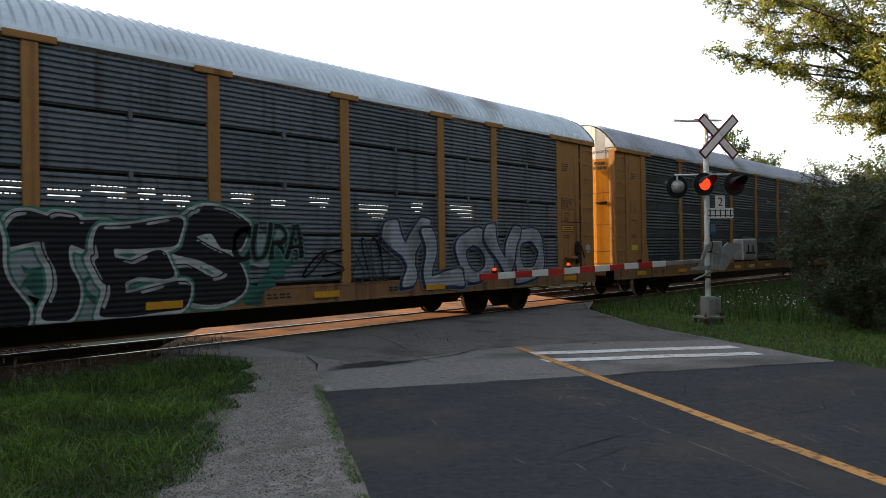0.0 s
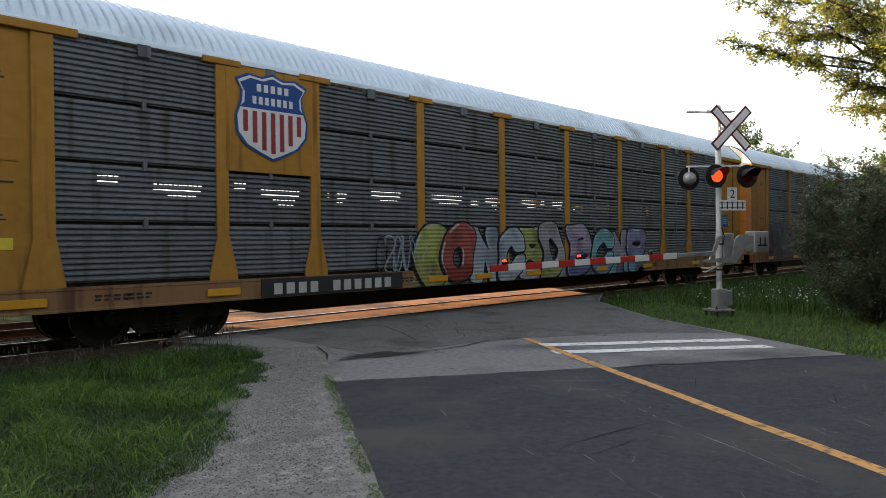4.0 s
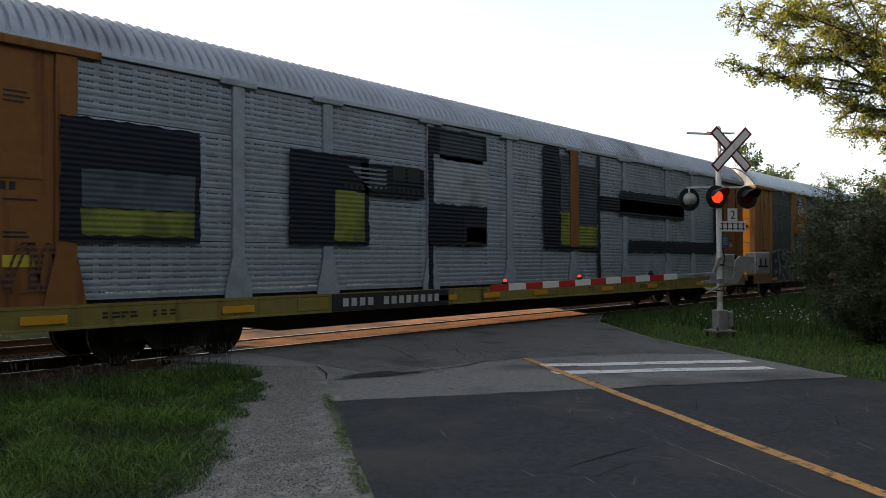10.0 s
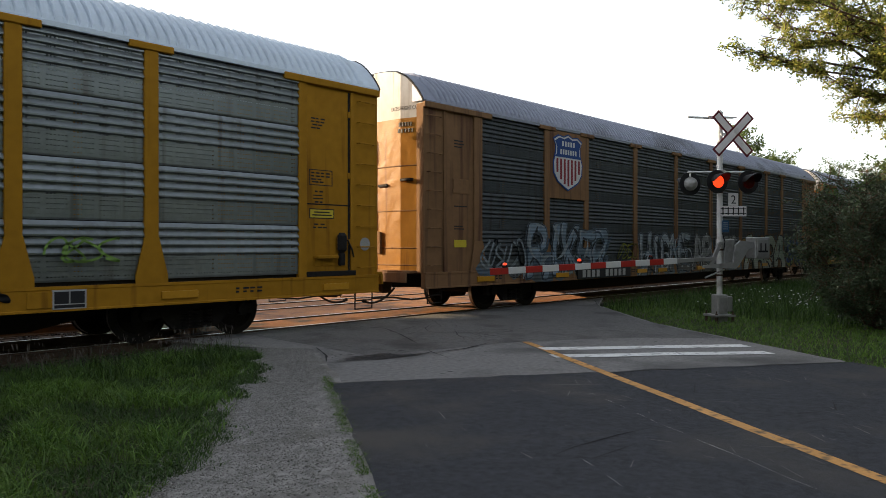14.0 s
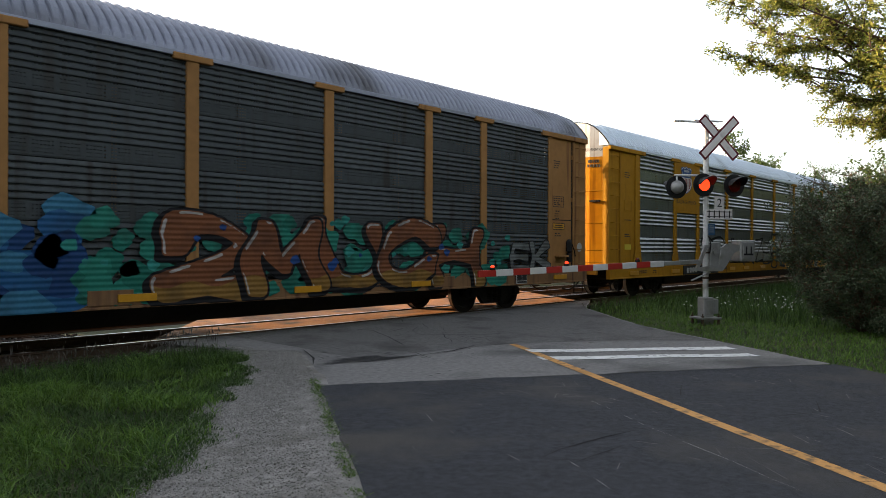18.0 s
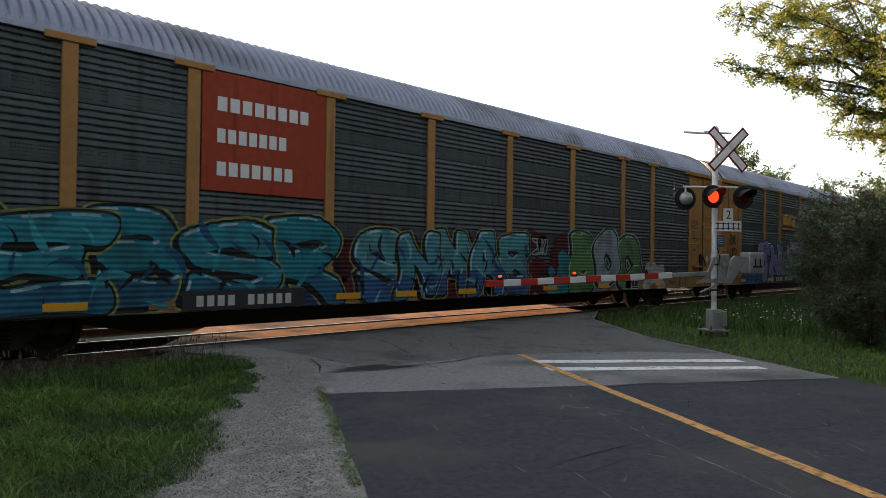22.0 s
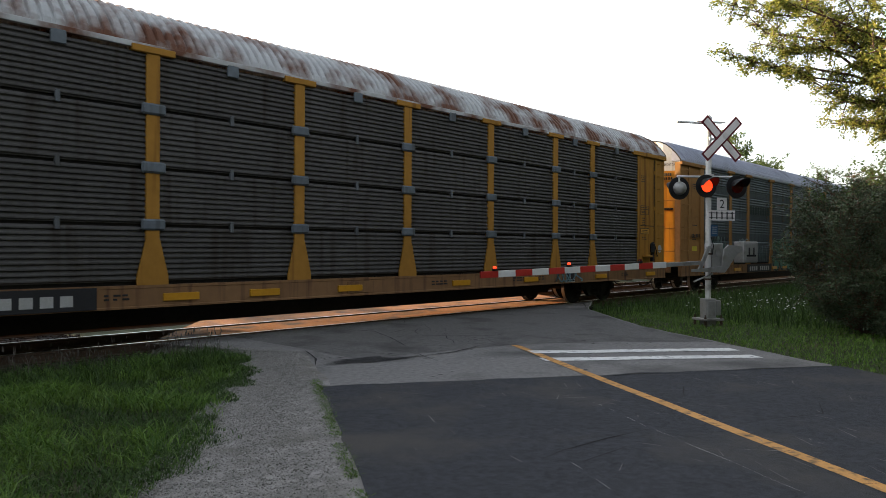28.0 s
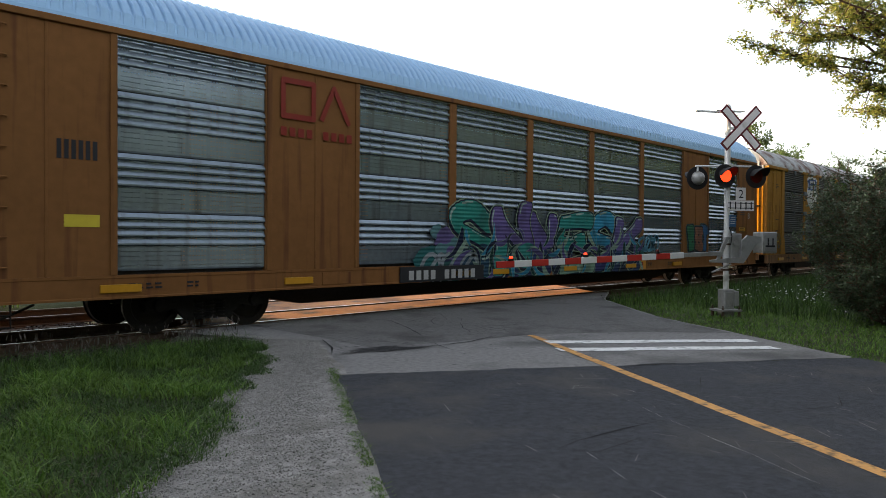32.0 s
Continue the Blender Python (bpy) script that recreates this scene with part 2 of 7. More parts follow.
M["alum"] = material("aluminium_case", (0.269, 0.269, 0.262), 0.5, metal=0.4, vary=0.15, scale=5, stain=(0.16, 0.154, 0.141), stain_amount=0.3, stain_scale=3)
M["black"] = material("flat_black_paint", (0.0115, 0.0115, 0.0128), 0.7, vary=0.3)
M["sign_white"] = material("white_sign_sheet", (0.60, 0.57, 0.57), 0.5, vary=0.06, scale=5, stain=(0.32, 0.301, 0.282), stain_amount=0.15, stain_scale=4)
M["sign_red"] = material("dark_red_border", (0.102, 0.0128, 0.0192), 0.5, vary=0.15)
M["gate_red"] = material("red_reflective", (0.32, 0.0224, 0.016), 0.45, vary=0.15)
M["gate_white"] = material("white_reflective", (0.499, 0.499, 0.486), 0.45, vary=0.1)
M["blue_tag"] = material("blue_notice", (0.0192, 0.064, 0.128), 0.5, vary=0.1)
M["lens_red"] = material("dark_red_lens", (0.064, 0.00512, 0.00384), 0.15, vary=0.1)
M["lamp_red"] = glow("lit_red_lens", (1.0, 0.042, 0.01), 0.7)
M["underframe"] = material("dark_underframe", (0.0115, 0.0102, 0.0096), 0.8, vary=0.5, scale=4, bump=0.3)
M["wheel"] = material("wheel_steel", (0.013, 0.011, 0.0095), 0.75, metal=0.2, vary=0.4, scale=6)
M["wheel_tread"] = material("wheel_tread", (0.256, 0.243, 0.23), 0.3, metal=1.0, vary=0.1)
M["hose"] = material("black_rubber", (0.0096, 0.0096, 0.0096), 0.6, vary=0.2)
M["reflector"] = material("amber_reflector", (0.397, 0.192, 0.0128), 0.4, vary=0.15)
M["sticker"] = material("yellow_sticker", (0.448, 0.352, 0.032), 0.5, vary=0.1)
M["stencil_white"] = material("white_stencil", (0.30, 0.30, 0.29), 0.6, vary=0.2, scale=12)
M["stencil_black"] = material("black_stencil", (0.016, 0.016, 0.0179), 0.6, vary=0.2, scale=12)
M["white_end"] = material("white_end_paint", (0.461, 0.454, 0.435), 0.6, vary=0.15, scale=1.5, stain=(0.256, 0.211, 0.16), stain_amount=0.3, stain_scale=1.2, streak=True)


# ---------------------------------------------------------------- ground, road and tracks
RU, RN = Vector((0.565, 0.825)), Vector((0.825, -0.565))    # along the road, across it
rng_np = np.random.default_rng(7)


def road_point(n, s):
    return RN.x * n + RU.x * s, RN.y * n + RU.y * s


def soft_step(v, a, b):
    k = min(1.0, max(0.0, (v - a) / (b - a)))
    return k * k * (3 - 2 * k)


def ground_z(x, y):
    """Height of the bare ground: a bed for the tracks, flat elsewhere, a little uneven."""
    bed = soft_step(y, -2.2, -1.3) * (1 - soft_step(y, 6.2, 7.2))
    n = RN.x * x + RN.y * y
    rough = 0.05 * noise.noise(Vector((x * 0.35, y * 0.35, 0))) + 0.02 * noise.noise(Vector((x * 1.7, y * 1.7, 3)))
    on_road = soft_step(n, 6.2, 7.4) * (1 - soft_step(n, 15.6, 16.8))
    return -0.13 + rough * (1 - on_road) - 0.05 * on_road - 0.32 * bed


def grid_mesh(xs, ys, height, geo=None):
    geo = geo or Geo()
    nx, ny = len(xs), len(ys)
    geo.add([(x, y, height(x, y)) for y in ys for x in xs], [(j * nx + i, j * nx + i + 1, (j + 1) * nx + i + 1, (j + 1) * nx + i) for j in range(ny - 1) for i in range(nx - 1)])
    return geo


def spaced(*runs):
    out = []
    for a, b, step in runs:
        out += list(np.arange(a, b, step))
    return out


gx = spaced((-1600, -200, 200), (-200, -30, 17), (-30, 45, 0.6), (45, 200, 15.5), (200, 1601, 200))
gy = spaced((-1600, -200, 200), (-200, -30, 17), (-30, 12, 0.5), (12, 200, 18.8), (200, 1601, 200))
tagged(part("ground", grid_mesh([float(v) for v in gx], [float(v) for v in gy], ground_z), M["soil"], smooth=True), "grassy earth beside the road and railway", "ground", kind="structure")

road_thing = thing("road", "two-lane asphalt road leading over the level crossing", "road", kind="structure")


def strip(n0, n1, s0, s1, z, thick=0.1, steps=24, wobble=0.0):
    g = Geo()
    p = []
    for k in range(steps + 1):
        s = s0 + (s1 - s0) * k / steps
        w0, w1 = (wobble * noise.noise(Vector((s * 1.9, q, 0))) for q in (n0, n1))
        p += [(*road_point(n0 + w0, s), z), (*road_point(n1 + w1, s), z), (*road_point(n0 + w0, s), z - thick), (*road_point(n1 + w1, s), z - thick)]
    f = []
    for k in range(steps):
        a, b = 4 * k, 4 * k + 4
        f += [(a, a + 1, b + 1, b), (a + 2, b + 2, b + 3, a + 3), (a, b, b + 2, a + 2), (a + 1, a + 3, b + 3, b + 1)]
    f += [(0, 2, 3, 1), (4 * steps, 4 * steps + 1, 4 * steps + 3, 4 * steps + 2)]
    return g.add(p, f)


part("new_surface", strip(7.89, 15.3, -45, -1.5, -0.085, 0.12, 120, 0.05), M["new_asphalt"], road_thing, "dark newer asphalt with fine cracks")


def apron_left(y):
    pts = [(-9.8, 11.77), (-5.83, 5.74), (-3.3, 7.2), (-2.5, 6.5), (-0.86, 5.9)]
    return float(np.interp(y, [p[0] for p in pts], [p[1] for p in pts]))


def apron_right(y):
    pts = [(-9.8, 11.78), (-5.2, 14.9), (-2.4, 17.4), (-0.86, 20.2)]
    return float(np.interp(y, [p[0] for p in pts], [p[1] for p in pts]))


def apron_z(y):
    return -0.088 + 0.07 * soft_step(y, -6.0, -1.2)


def top_z(x, y):
    """The old surface, with the resurfaced strip on it."""
    return apron_z(y) + 0.008 * noise.noise(Vector((x * 0.8, y * 0.8, 9))) + 0.0085


def line_z(x, y):
    return -0.081 if RU.x * x + RU.y * y < -1.52 else top_z(x, y)


g = Geo()
rows_y = [float(v) for v in np.linspace(-9.78, -0.86, 60)]
for y in rows_y:
    a, b = apron_left(y), apron_right(y)
    for k in range(25):
        x = a + (b - a) * k / 24
        g.v.append((x + 0.05 * noise.noise(Vector((y * 2, k, 5))) * (k in (0, 24)), y, apron_z(y) + 0.008 * noise.noise(Vector((x * 0.8, y * 0.8, 9)))))
for j in range(len(rows_y) - 1):
    for k in range(24):
        g.f.append((25 * j + k, 25 * j + k + 1, 25 * j + k + 26, 25 * j + k + 25))
        g.m.append(0)
part("old_surface", g, M["old_asphalt"], road_thing, "worn pale grey asphalt up to the rails", smooth=True)
# crossing slabs between and beside the rails
for y0, y1, nm in ((-0.66, 0.66, "gauge_panel"), (0.85, 2.93, "centre_panel"), (3.1, 4.42, "gauge_panel"), (4.6, 8.0, "far_apron")):
    part(nm, Geo().prism([(6.6 + 0.9 * y0, y0), (20.2 + 0.7 * y0, y0), (20.2 + 0.7 * y1, y1), (6.6 + 0.9 * y1, y1)], "z", -0.25, -0.022), M["crossing_panel"], road_thing, "brown crossing panel")
part("far_road", strip(8.4, 16.2, 11.5, 60, -0.06, 0.1, 30), M["old_asphalt"], road_thing)
# paint
def paint(name, n0, n1, s0, s1, mat, zf):
    g = Geo()
    k = 60
    p = []
    for i in range(k + 1):
        s = s0 + (s1 - s0) * i / k
        w = 0.012 * noise.noise(Vector((s * 2.5, n0, 2)))
        for n in (n0 + w, n1 + w):
            x, y = road_point(n, s)
            p.append((x, y, zf(x, y)))
    g.add(p, [(2 * i, 2 * i + 1, 2 * i + 3, 2 * i + 2) for i in range(k)])
    return part(name, g, mat, road_thing)


paint("centre_line", 11.36, 11.50, -40, 1.6, M["yellow_line"], lambda x, y: line_z(x, y))
for p0, p1 in (((9.83, -5.82), (12.5, -8.1)), ((9.3, -6.40), (11.95, -8.66))):
    a, b = Vector(p0), Vector(p1)
    g = Geo()
    p = []
    for i in range(31):
        c = a + (b - a) * (i / 30)
        side = Vector((0.565, 0.825)) * (0.16 + 0.01 * noise.noise(Vector((i * 0.7, p0[0], 1))))
        for q in (c - side, c + side):
            p.append((q.x, q.y, top_z(q.x, q.y)))
    g.add(p, [(2 * i, 2 * i + 1, 2 * i + 3, 2 * i + 2) for i in range(30)])
    part("stop_line", g, M["white_line"], road_thing, "worn white stop bar")


def ragged(points, width, zf, jag=0.35):
    """A thin uneven strip along a line of points, for cracks and tar."""
    g = Geo()
    p = []
    pts = [Vector(q) for q in points]
    dense = []
    for a, b in zip(pts[:-1], pts[1:]):
        k = max(2, int((b - a).length / 0.12))
        dense += [a + (b - a) * (i / k) for i in range(k)]
    dense.append(pts[-1])
    for i, c in enumerate(dense):
        d = (dense[min(i + 1, len(dense) - 1)] - dense[max(i - 1, 0)]).normalized()
        side = Vector((-d.y, d.x))
        c = c + side * width * jag * 2 * noise.noise(Vector((c.x * 3, c.y * 3, width)))
        w = width * (0.5 + 0.45 * noise.noise(Vector((c.x * 5, c.y * 5, 8))))
        w *= min(1.0, 0.15 + i / 4, 0.15 + (len(dense) - 1 - i) / 4)
        p += [(*(c - side * w), zf(c.x, c.y)), (*(c + side * w), zf(c.x, c.y))]
    return g.add(p, [(2 * i, 2 * i + 1, 2 * i + 3, 2 * i + 2) for i in range(len(dense) - 1)])


# darker resurfaced strip along the rails
g = Geo()
for i in range(41):
    k = i / 40
    for j in range(21):
        q = j / 20
        y0 = float(np.interp(k, [0, 0.2, 0.42, 0.7, 1], [-4.4, -4.75, -5.1, -6.2, -7.5])) + 0.06 * noise.noise(Vector((i * 0.9, 0, 2)))
        y = y0 + (-0.9 - y0) * q
        x = 7.35 + 0.05 * noise.noise(Vector((j, 3, 1))) + (apron_right(y) - 0.1 - 7.35) * k
        g.v.append((x, y, apron_z(y) + 0.0045 + 0.008 * noise.noise(Vector((x * 0.8, y * 0.8, 9)))))
g.f += [(21 * i + j, 21 * i + 21 + j, 21 * i + 22 + j, 21 * i + j + 1) for i in range(40) for j in range(20)]
g.m += [0] * 800
part("resurfaced_strip", g, M["patched_asphalt"], road_thing, "darker grey patched asphalt along the rails", smooth=True)

old_z = lambda x, y: top_z(x, y) + 0.0005
new_z = lambda x, y: -0.0805
for k in range(9):
    o = (k - 4) * 0.042
    part("tar_patch", ragged([(6.55 + 0.11 * abs(k - 3), -4.47 + o), (7.1, -4.56 + o), (7.7, -4.66 + o), (8.3 - 0.16 * abs(k - 2), -4.78 + 0.7 * o)], 0.045 + 0.012 * (k % 3), lambda x, y, k=k: old_z(x, y) + 0.0006 * k, 0.5), M["tar"], road_thing, "black tar patch worn grey")
part("tar_patch", ragged([(8.2, -4.85), (9.0, -4.95), (9.9, -4.75)], 0.035, old_z), M["tar"], road_thing)
for pts in ([(9.6, -1.6), (9.75, -2.2), (9.37, -3.05), (8.81, -4.0)], [(9.37, -3.05), (9.9, -2.98)], [(9.75, -2.6), (10.6, -2.3)], [(7.3, -3.2), (6.9, -4.0), (6.5, -4.5)], [(10.0, -3.2), (10.9, -4.0), (11.6, -4.2)],
            [(9.3, -5.5), (9.7, -5.7)], [(8.7, -5.1), (9.0, -5.2)], [(8.5, -5.6), (8.75, -5.72)], [(12.2, -5.0), (13.0, -5.4)]):
    part("crack", ragged(pts, 0.024, old_z), M["crack"], road_thing)
for pts in ([(4.86, -9.42), (5.2, -9.4), (5.8, -9.47), (6.4, -9.6)], [(4.86, -9.42), (5.05, -9.7), (5.69, -9.73)], [(5.69, -9.73), (5.64, -10.03)], [(8.0, -9.2), (8.7, -8.9)], [(6.3, -7.0), (6.55, -7.3)], [(7.4, -10.2), (8.2, -10.6), (8.8, -10.4)]):
    part("crack", ragged(pts, 0.013, new_z), M["crack"], road_thing)
for pts in ([(6.05, -6.7), (6.2, -7.1)], [(6.7, -7.5), (6.9, -7.75)], [(7.3, -7.6), (7.9, -8.3)], [(7.0, -8.1), (7.3, -8.5)], [(8.2, -8.6), (8.5, -9.1)], [(6.0, -8.2), (6.1, -8.4)], [(5.3, -8.7), (5.35, -8.95)], [(9.0, -8.0), (9.5, -8.6)], [(7.7, -9.4), (8.0, -9.9)], [(6.2, -10.4), (6.6, -11.0)]):
    part("scuff", ragged(pts, 0.011, new_z), M["old_asphalt"], road_thing, "pale scuff")

# short pale flecks and dark specks worn into the surface
part("joint_edge", ragged([road_point(7.95 + 0.36 * i, -1.5 + 0.03 * math.sin(2.3 * i)) for i in range(21)], 0.05, lambda x, y: top_z(x, y) - 0.003, 0.5), M["new_asphalt"], road_thing, "ragged edge of the newer asphalt")
# a web of fine cracks in the worn asphalt beside the rails
wr = random.Random(63)
for k in range(26):
    x, y, a = wr.uniform(6.9, 11.5), wr.uniform(-4.9, -1.6), wr.choice((0.35, 0.6, -0.9, -0.5, 1.3)) + wr.gauss(0, 0.2)
    pts = [(x, y)]
    for _ in range(wr.randint(2, 4)):
        a += wr.gauss(0, 0.4)
        x, y = x + 0.38 * math.cos(a), min(-1.1, y + 0.38 * math.sin(a))
        pts.append((x, y))
    part("crack", ragged(pts, wr.uniform(0.008, 0.016), old_z, 0.6), M["crack"], road_thing)
# a broken thin pale streak along the lane, and cracks across the yellow line
cr = random.Random(41)
for k in range(11):
    s0 = -1.2 - 0.95 * k + cr.uniform(-0.3, 0.3)
    a, b, sl = cr.uniform(0.05, 0.28), cr.uniform(0.05, 0.35), cr.uniform(-0.12, 0.25)
    pts = [road_point(11.36 - a, s0 - sl * a * 2), road_point(11.43, s0 + cr.uniform(-0.03, 0.03)), road_point(11.50 + b, s0 + sl * b * 2)]
    part("crack", ragged(pts, 0.011, lambda x, y: line_z(x, y) + 0.0015, 0.6), M["crack"], road_thing)
for pts in ([(7.16, -8.11), (7.2, -8.25)], [(7.21, -8.3), (7.23, -8.39)], [(7.08, -8.59), (6.97, -8.78)], [(6.92, -8.86), (6.85, -8.97)], [(6.7, -9.18), (6.58, -9.35)], [(6.54, -9.41), (6.46, -9.52)], [(6.4, -9.62), (6.25, -9.89)], [(6.14, -10.04), (6.0, -10.28), (5.84, -10.56)], [(5.82, -10.6), (5.61, -10.9)],
            [(5.59, -10.93), (5.43, -11.21)], [(7.38, -8.63), (7.29, -8.81)], [(4.97, -9.63), (4.86, -9.8)], [(4.72, -10.0), (4.58, -10.2)]):
    part("scuff", ragged(pts, 0.008, new_z, 0.5), M["white_line"], road_thing, "thin pale streak")
fleck, speck = Geo(), Geo()
fr = random.Random(77)
for k in range(150):
    n = fr.uniform(8.3, 14.9)
    s0 = fr.uniform(-11.5, -1.9)
    ln, wd, a = fr.uniform(0.02, 0.16), fr.uniform(0.003, 0.007), fr.gauss(0.0, 0.35)
    c, u = Vector(road_point(n, s0)), Vector((RU.x * math.cos(a) - RU.y * math.sin(a), RU.x * math.sin(a) + RU.y * math.cos(a)))
    p = Vector((-u.y, u.x)) * wd
    fleck.add([(*(c - u * ln - p), -0.0805), (*(c + u * ln - p * 0.4), -0.0805), (*(c + u * ln + p * 0.4), -0.0805), (*(c - u * ln + p), -0.0805)], [(0, 1, 2, 3)])
for k in range(70):
    x, y = fr.uniform(6.3, 12.5), fr.uniform(-7.6, -2.2)
    if not apron_left(y) + 0.3 < x < apron_right(y) - 0.3 or RU.x * x + RU.y * y < -1.35:
        continue
    rx, ry = fr.uniform(0.015, 0.07), fr.uniform(0.008, 0.025)
    ring = [(x + rx * fr.uniform(0.6, 1.2) * math.cos(a), y + ry * fr.uniform(0.6, 1.2) * math.sin(a) - 0.2 * rx * math.cos(a), old_z(x, y) + 0.001) for a in np.linspace(0, 6.28, 9)[:-1]]
    speck.add(ring, [tuple(range(8))])
tagged(part("scuffs", fleck, M["old_asphalt"], road_thing, "short pale scuffs on the dark asphalt"), kind="stuff")
tagged(part("pits", speck, M["crack"], road_thing, "small dark pits in the worn asphalt"), kind="stuff")

# gravel shoulder
SHOULDER = [(6.1, -0.9), (6.1, -1.5), (6.3, -2.2), (6.3, -3.0), (4.75, -5.03), (3.6, -6.31), (2.85, -7.18), (2.3, -7.75), (0.6, -9.4), (-2.2, -12.0), (-9.0, -19.0)]


def shoulder_x(y):
    pts = sorted((q[1], q[0]) for q in SHOULDER)
    return float(np.interp(y, [q[0] for q in pts], [q[1] for q in pts]))


def edge_x(y):
    return float(np.interp(y, [-19.0, -5.83, -3.3, -2.5, -0.9], [-3.5, 5.74, 7.3, 6.9, 6.4]))


def gravel_z(x, y, share):
    """Height of the shoulder; share runs from its grass side to the asphalt."""
    h = (0.016 - 0.011 * soft_step(share, 0.5, 0.85)) * noise.noise(Vector((x * 1.3, y * 1.3, 4)))
    return -0.101 + 0.010 * soft_step(share, 0.3, 0.8) + h + (apron_z(y) + 0.088) * soft_step(share, 0.05, 0.75)


g = Geo()
ys = [float(v) for v in np.linspace(-18.9, -0.92, 110)]
for y in ys:
    a, b = shoulder_x(y) - 0.25, edge_x(y) + 0.25
    for k in range(17):
        x = a + (b - a) * k / 16
        g.v.append((x, y, gravel_z(x, y, k / 16) - (0.10, 0.055, 0.03, 0.012)[min(k, 3)] * (k < 4) - 0.02 * (k == 16)))
for j in range(len(ys) - 1):
    for k in range(16):
        g.f.append((17 * j + k, 17 * j + k + 1, 17 * j + k + 18, 17 * j + k + 17))
        g.m.append(0)
tagged(part("gravel_shoulder", g, M["gravel"], smooth=True), "pale grey gravel shoulder beside the asphalt", "road shoulder", kind="structure")


def bulk(name, verts, tris, mat, label, category):
    """Many small pieces as one mesh."""
    me = bpy.data.meshes.new(name)
    me.vertices.add(len(verts))
    me.vertices.foreach_set("co", np.asarray(verts, np.float32).ravel())
    me.loops.add(tris.size)
    me.loops.foreach_set("vertex_index", tris.ravel().astype(np.int32))
    me.polygons.add(len(tris))
    me.polygons.foreach_set("loop_start", np.arange(0, tris.size, 3, dtype=np.int32))
    me.update(calc_edges=True)
    me.materials.append(mat)
    return tagged(new(name, me), label, category, kind="stuff")


OCTA = np.array([(1, 0, 0), (-1, 0, 0), (0, 1, 0), (0, -1, 0), (0, 0, 1), (0, 0, -1)], float)
OCTA_F = np.array([(0, 2, 4), (2, 1, 4), (1, 3, 4), (3, 0, 4), (2, 0, 5), (1, 2, 5), (3, 1, 5), (0, 3, 5)])


def stones(points, size_a, size_b):
    n = len(points)
    s = rng_np.uniform(size_a, size_b, (n, 1, 1)) * rng_np.uniform(0.6, 1.3, (n, 1, 3)) * np.array([1, 1, 0.7])
    v = OCTA[None] * s * rng_np.uniform(0.75, 1.25, (n, 6, 1))
    a = rng_np.uniform(0, 6.28, n)
    c, d = np.cos(a)[:, None], np.sin(a)[:, None]
    v = np.stack([v[..., 0] * c - v[..., 1] * d, v[..., 0] * d + v[..., 1] * c, v[..., 2]], -1) + np.asarray(points)[:, None]
    return v.reshape(-1, 3), (OCTA_F[None] + 6 * np.arange(n)[:, None, None]).reshape(-1, 3)


pts = []
while len(pts) < 52000:
    y = -10.8 + 9.3 * rng_np.random() ** 0.8
    a, b = shoulder_x(y) - 0.1, edge_x(y) - 0.12
    k = rng_np.beta(1.0, 1.25)
    x = a + (b - a) * k
    pts.append((x, y, gravel_z(x, y, k) + 0.001))
bulk("loose_gravel", *stones(pts, 0.0035, 0.012), M["stone"], "loose grey pebbles on the shoulder", "gravel")

# railway tracks
def bed_z(x, y):
    return -0.20 - 0.12 * (1 - soft_step(y, -2.3, -1.3)) - 0.15 * soft_step(y, 5.6, 6.6) + 0.025 * noise.noise(Vector((x * 2.2, y * 2.2, 1)))


bed_ys = [float(v) for v in np.linspace(-2.6, 6.8, 36)]
g = grid_mesh([float(v) for v in np.arange(-60, 6.2, 0.5)], bed_ys, bed_z)
grid_mesh([float(v) for v in np.arange(19.6, 120, 0.8)], bed_ys, bed_z, g)
tagged(part("ballast", g, M["ballast"], smooth=True), "dark stone ballast under the railway tracks", "ballast", kind="structure")
pts = []
for k in range(9000):
    x = rng_np.uniform(-7, 6.2) if k % 3 else rng_np.uniform(19.5, 40)
    y = rng_np.uniform(-2.3, 6.0)
    pts.append((x, y, bed_z(x, y) + 0.012))
bulk("ballast_stones", *stones(pts, 0.022, 0.045), M["ballast"], "loose dark ballast stones", "ballast")
RAIL = [(-0.07, 0), (0.07, 0), (0.07, 0.012), (0.012, 0.035), (0.012, 0.13), (0.036, 0.142), (0.036, 0.168), (0.03, 0.172), (-0.03, 0.172), (-0.036, 0.168), (-0.036, 0.142), (-0.012, 0.13), (-0.012, 0.035), (-0.07, 0.012)]
tie_mesh = Geo().cbox(-0.115, 0.115, -1.3, 1.3, -0.16, 0.0, 0.015).mesh("tie", M["tie"])
plate_mesh = Geo().cbox(-0.09, 0.09, -0.17, 0.17, 0.0, 0.018, 0.004).mesh("tie_plate", M["rail"])
for yc in (0.0, 3.76):
    track = thing("railway_track", "standard-gauge track with polished steel rails on wooden ties", "railway track", pose(0, yc, 0), kind="structure")
    for side in (-0.75, 0.75):
        r = part("rail", Geo().prism([(side + a, b - 0.172) for a, b in RAIL], "x", -200, 300), M["rail"], track, "rust-brown rail with a polished head")
        part("rail_head", Geo().box(-200, 300, side - 0.029, side + 0.029, 0.0005, 0.0025), M["rail_top"], r)
    k = 0
    x = -9.0
    while x < 62:
        if not 5.7 < x < 20.4 + 0.7 * yc:
            t = part("tie", tie_mesh, None, track, at=pose(x, 0, -0.19, 0, 0, random.uniform(-1.5, 1.5)))
            if x < 30:
                for side in (-0.75, 0.75):
                    part("tie_plate", plate_mesh, None, t, at=pose(0, side, 0.0))
        x += 0.53


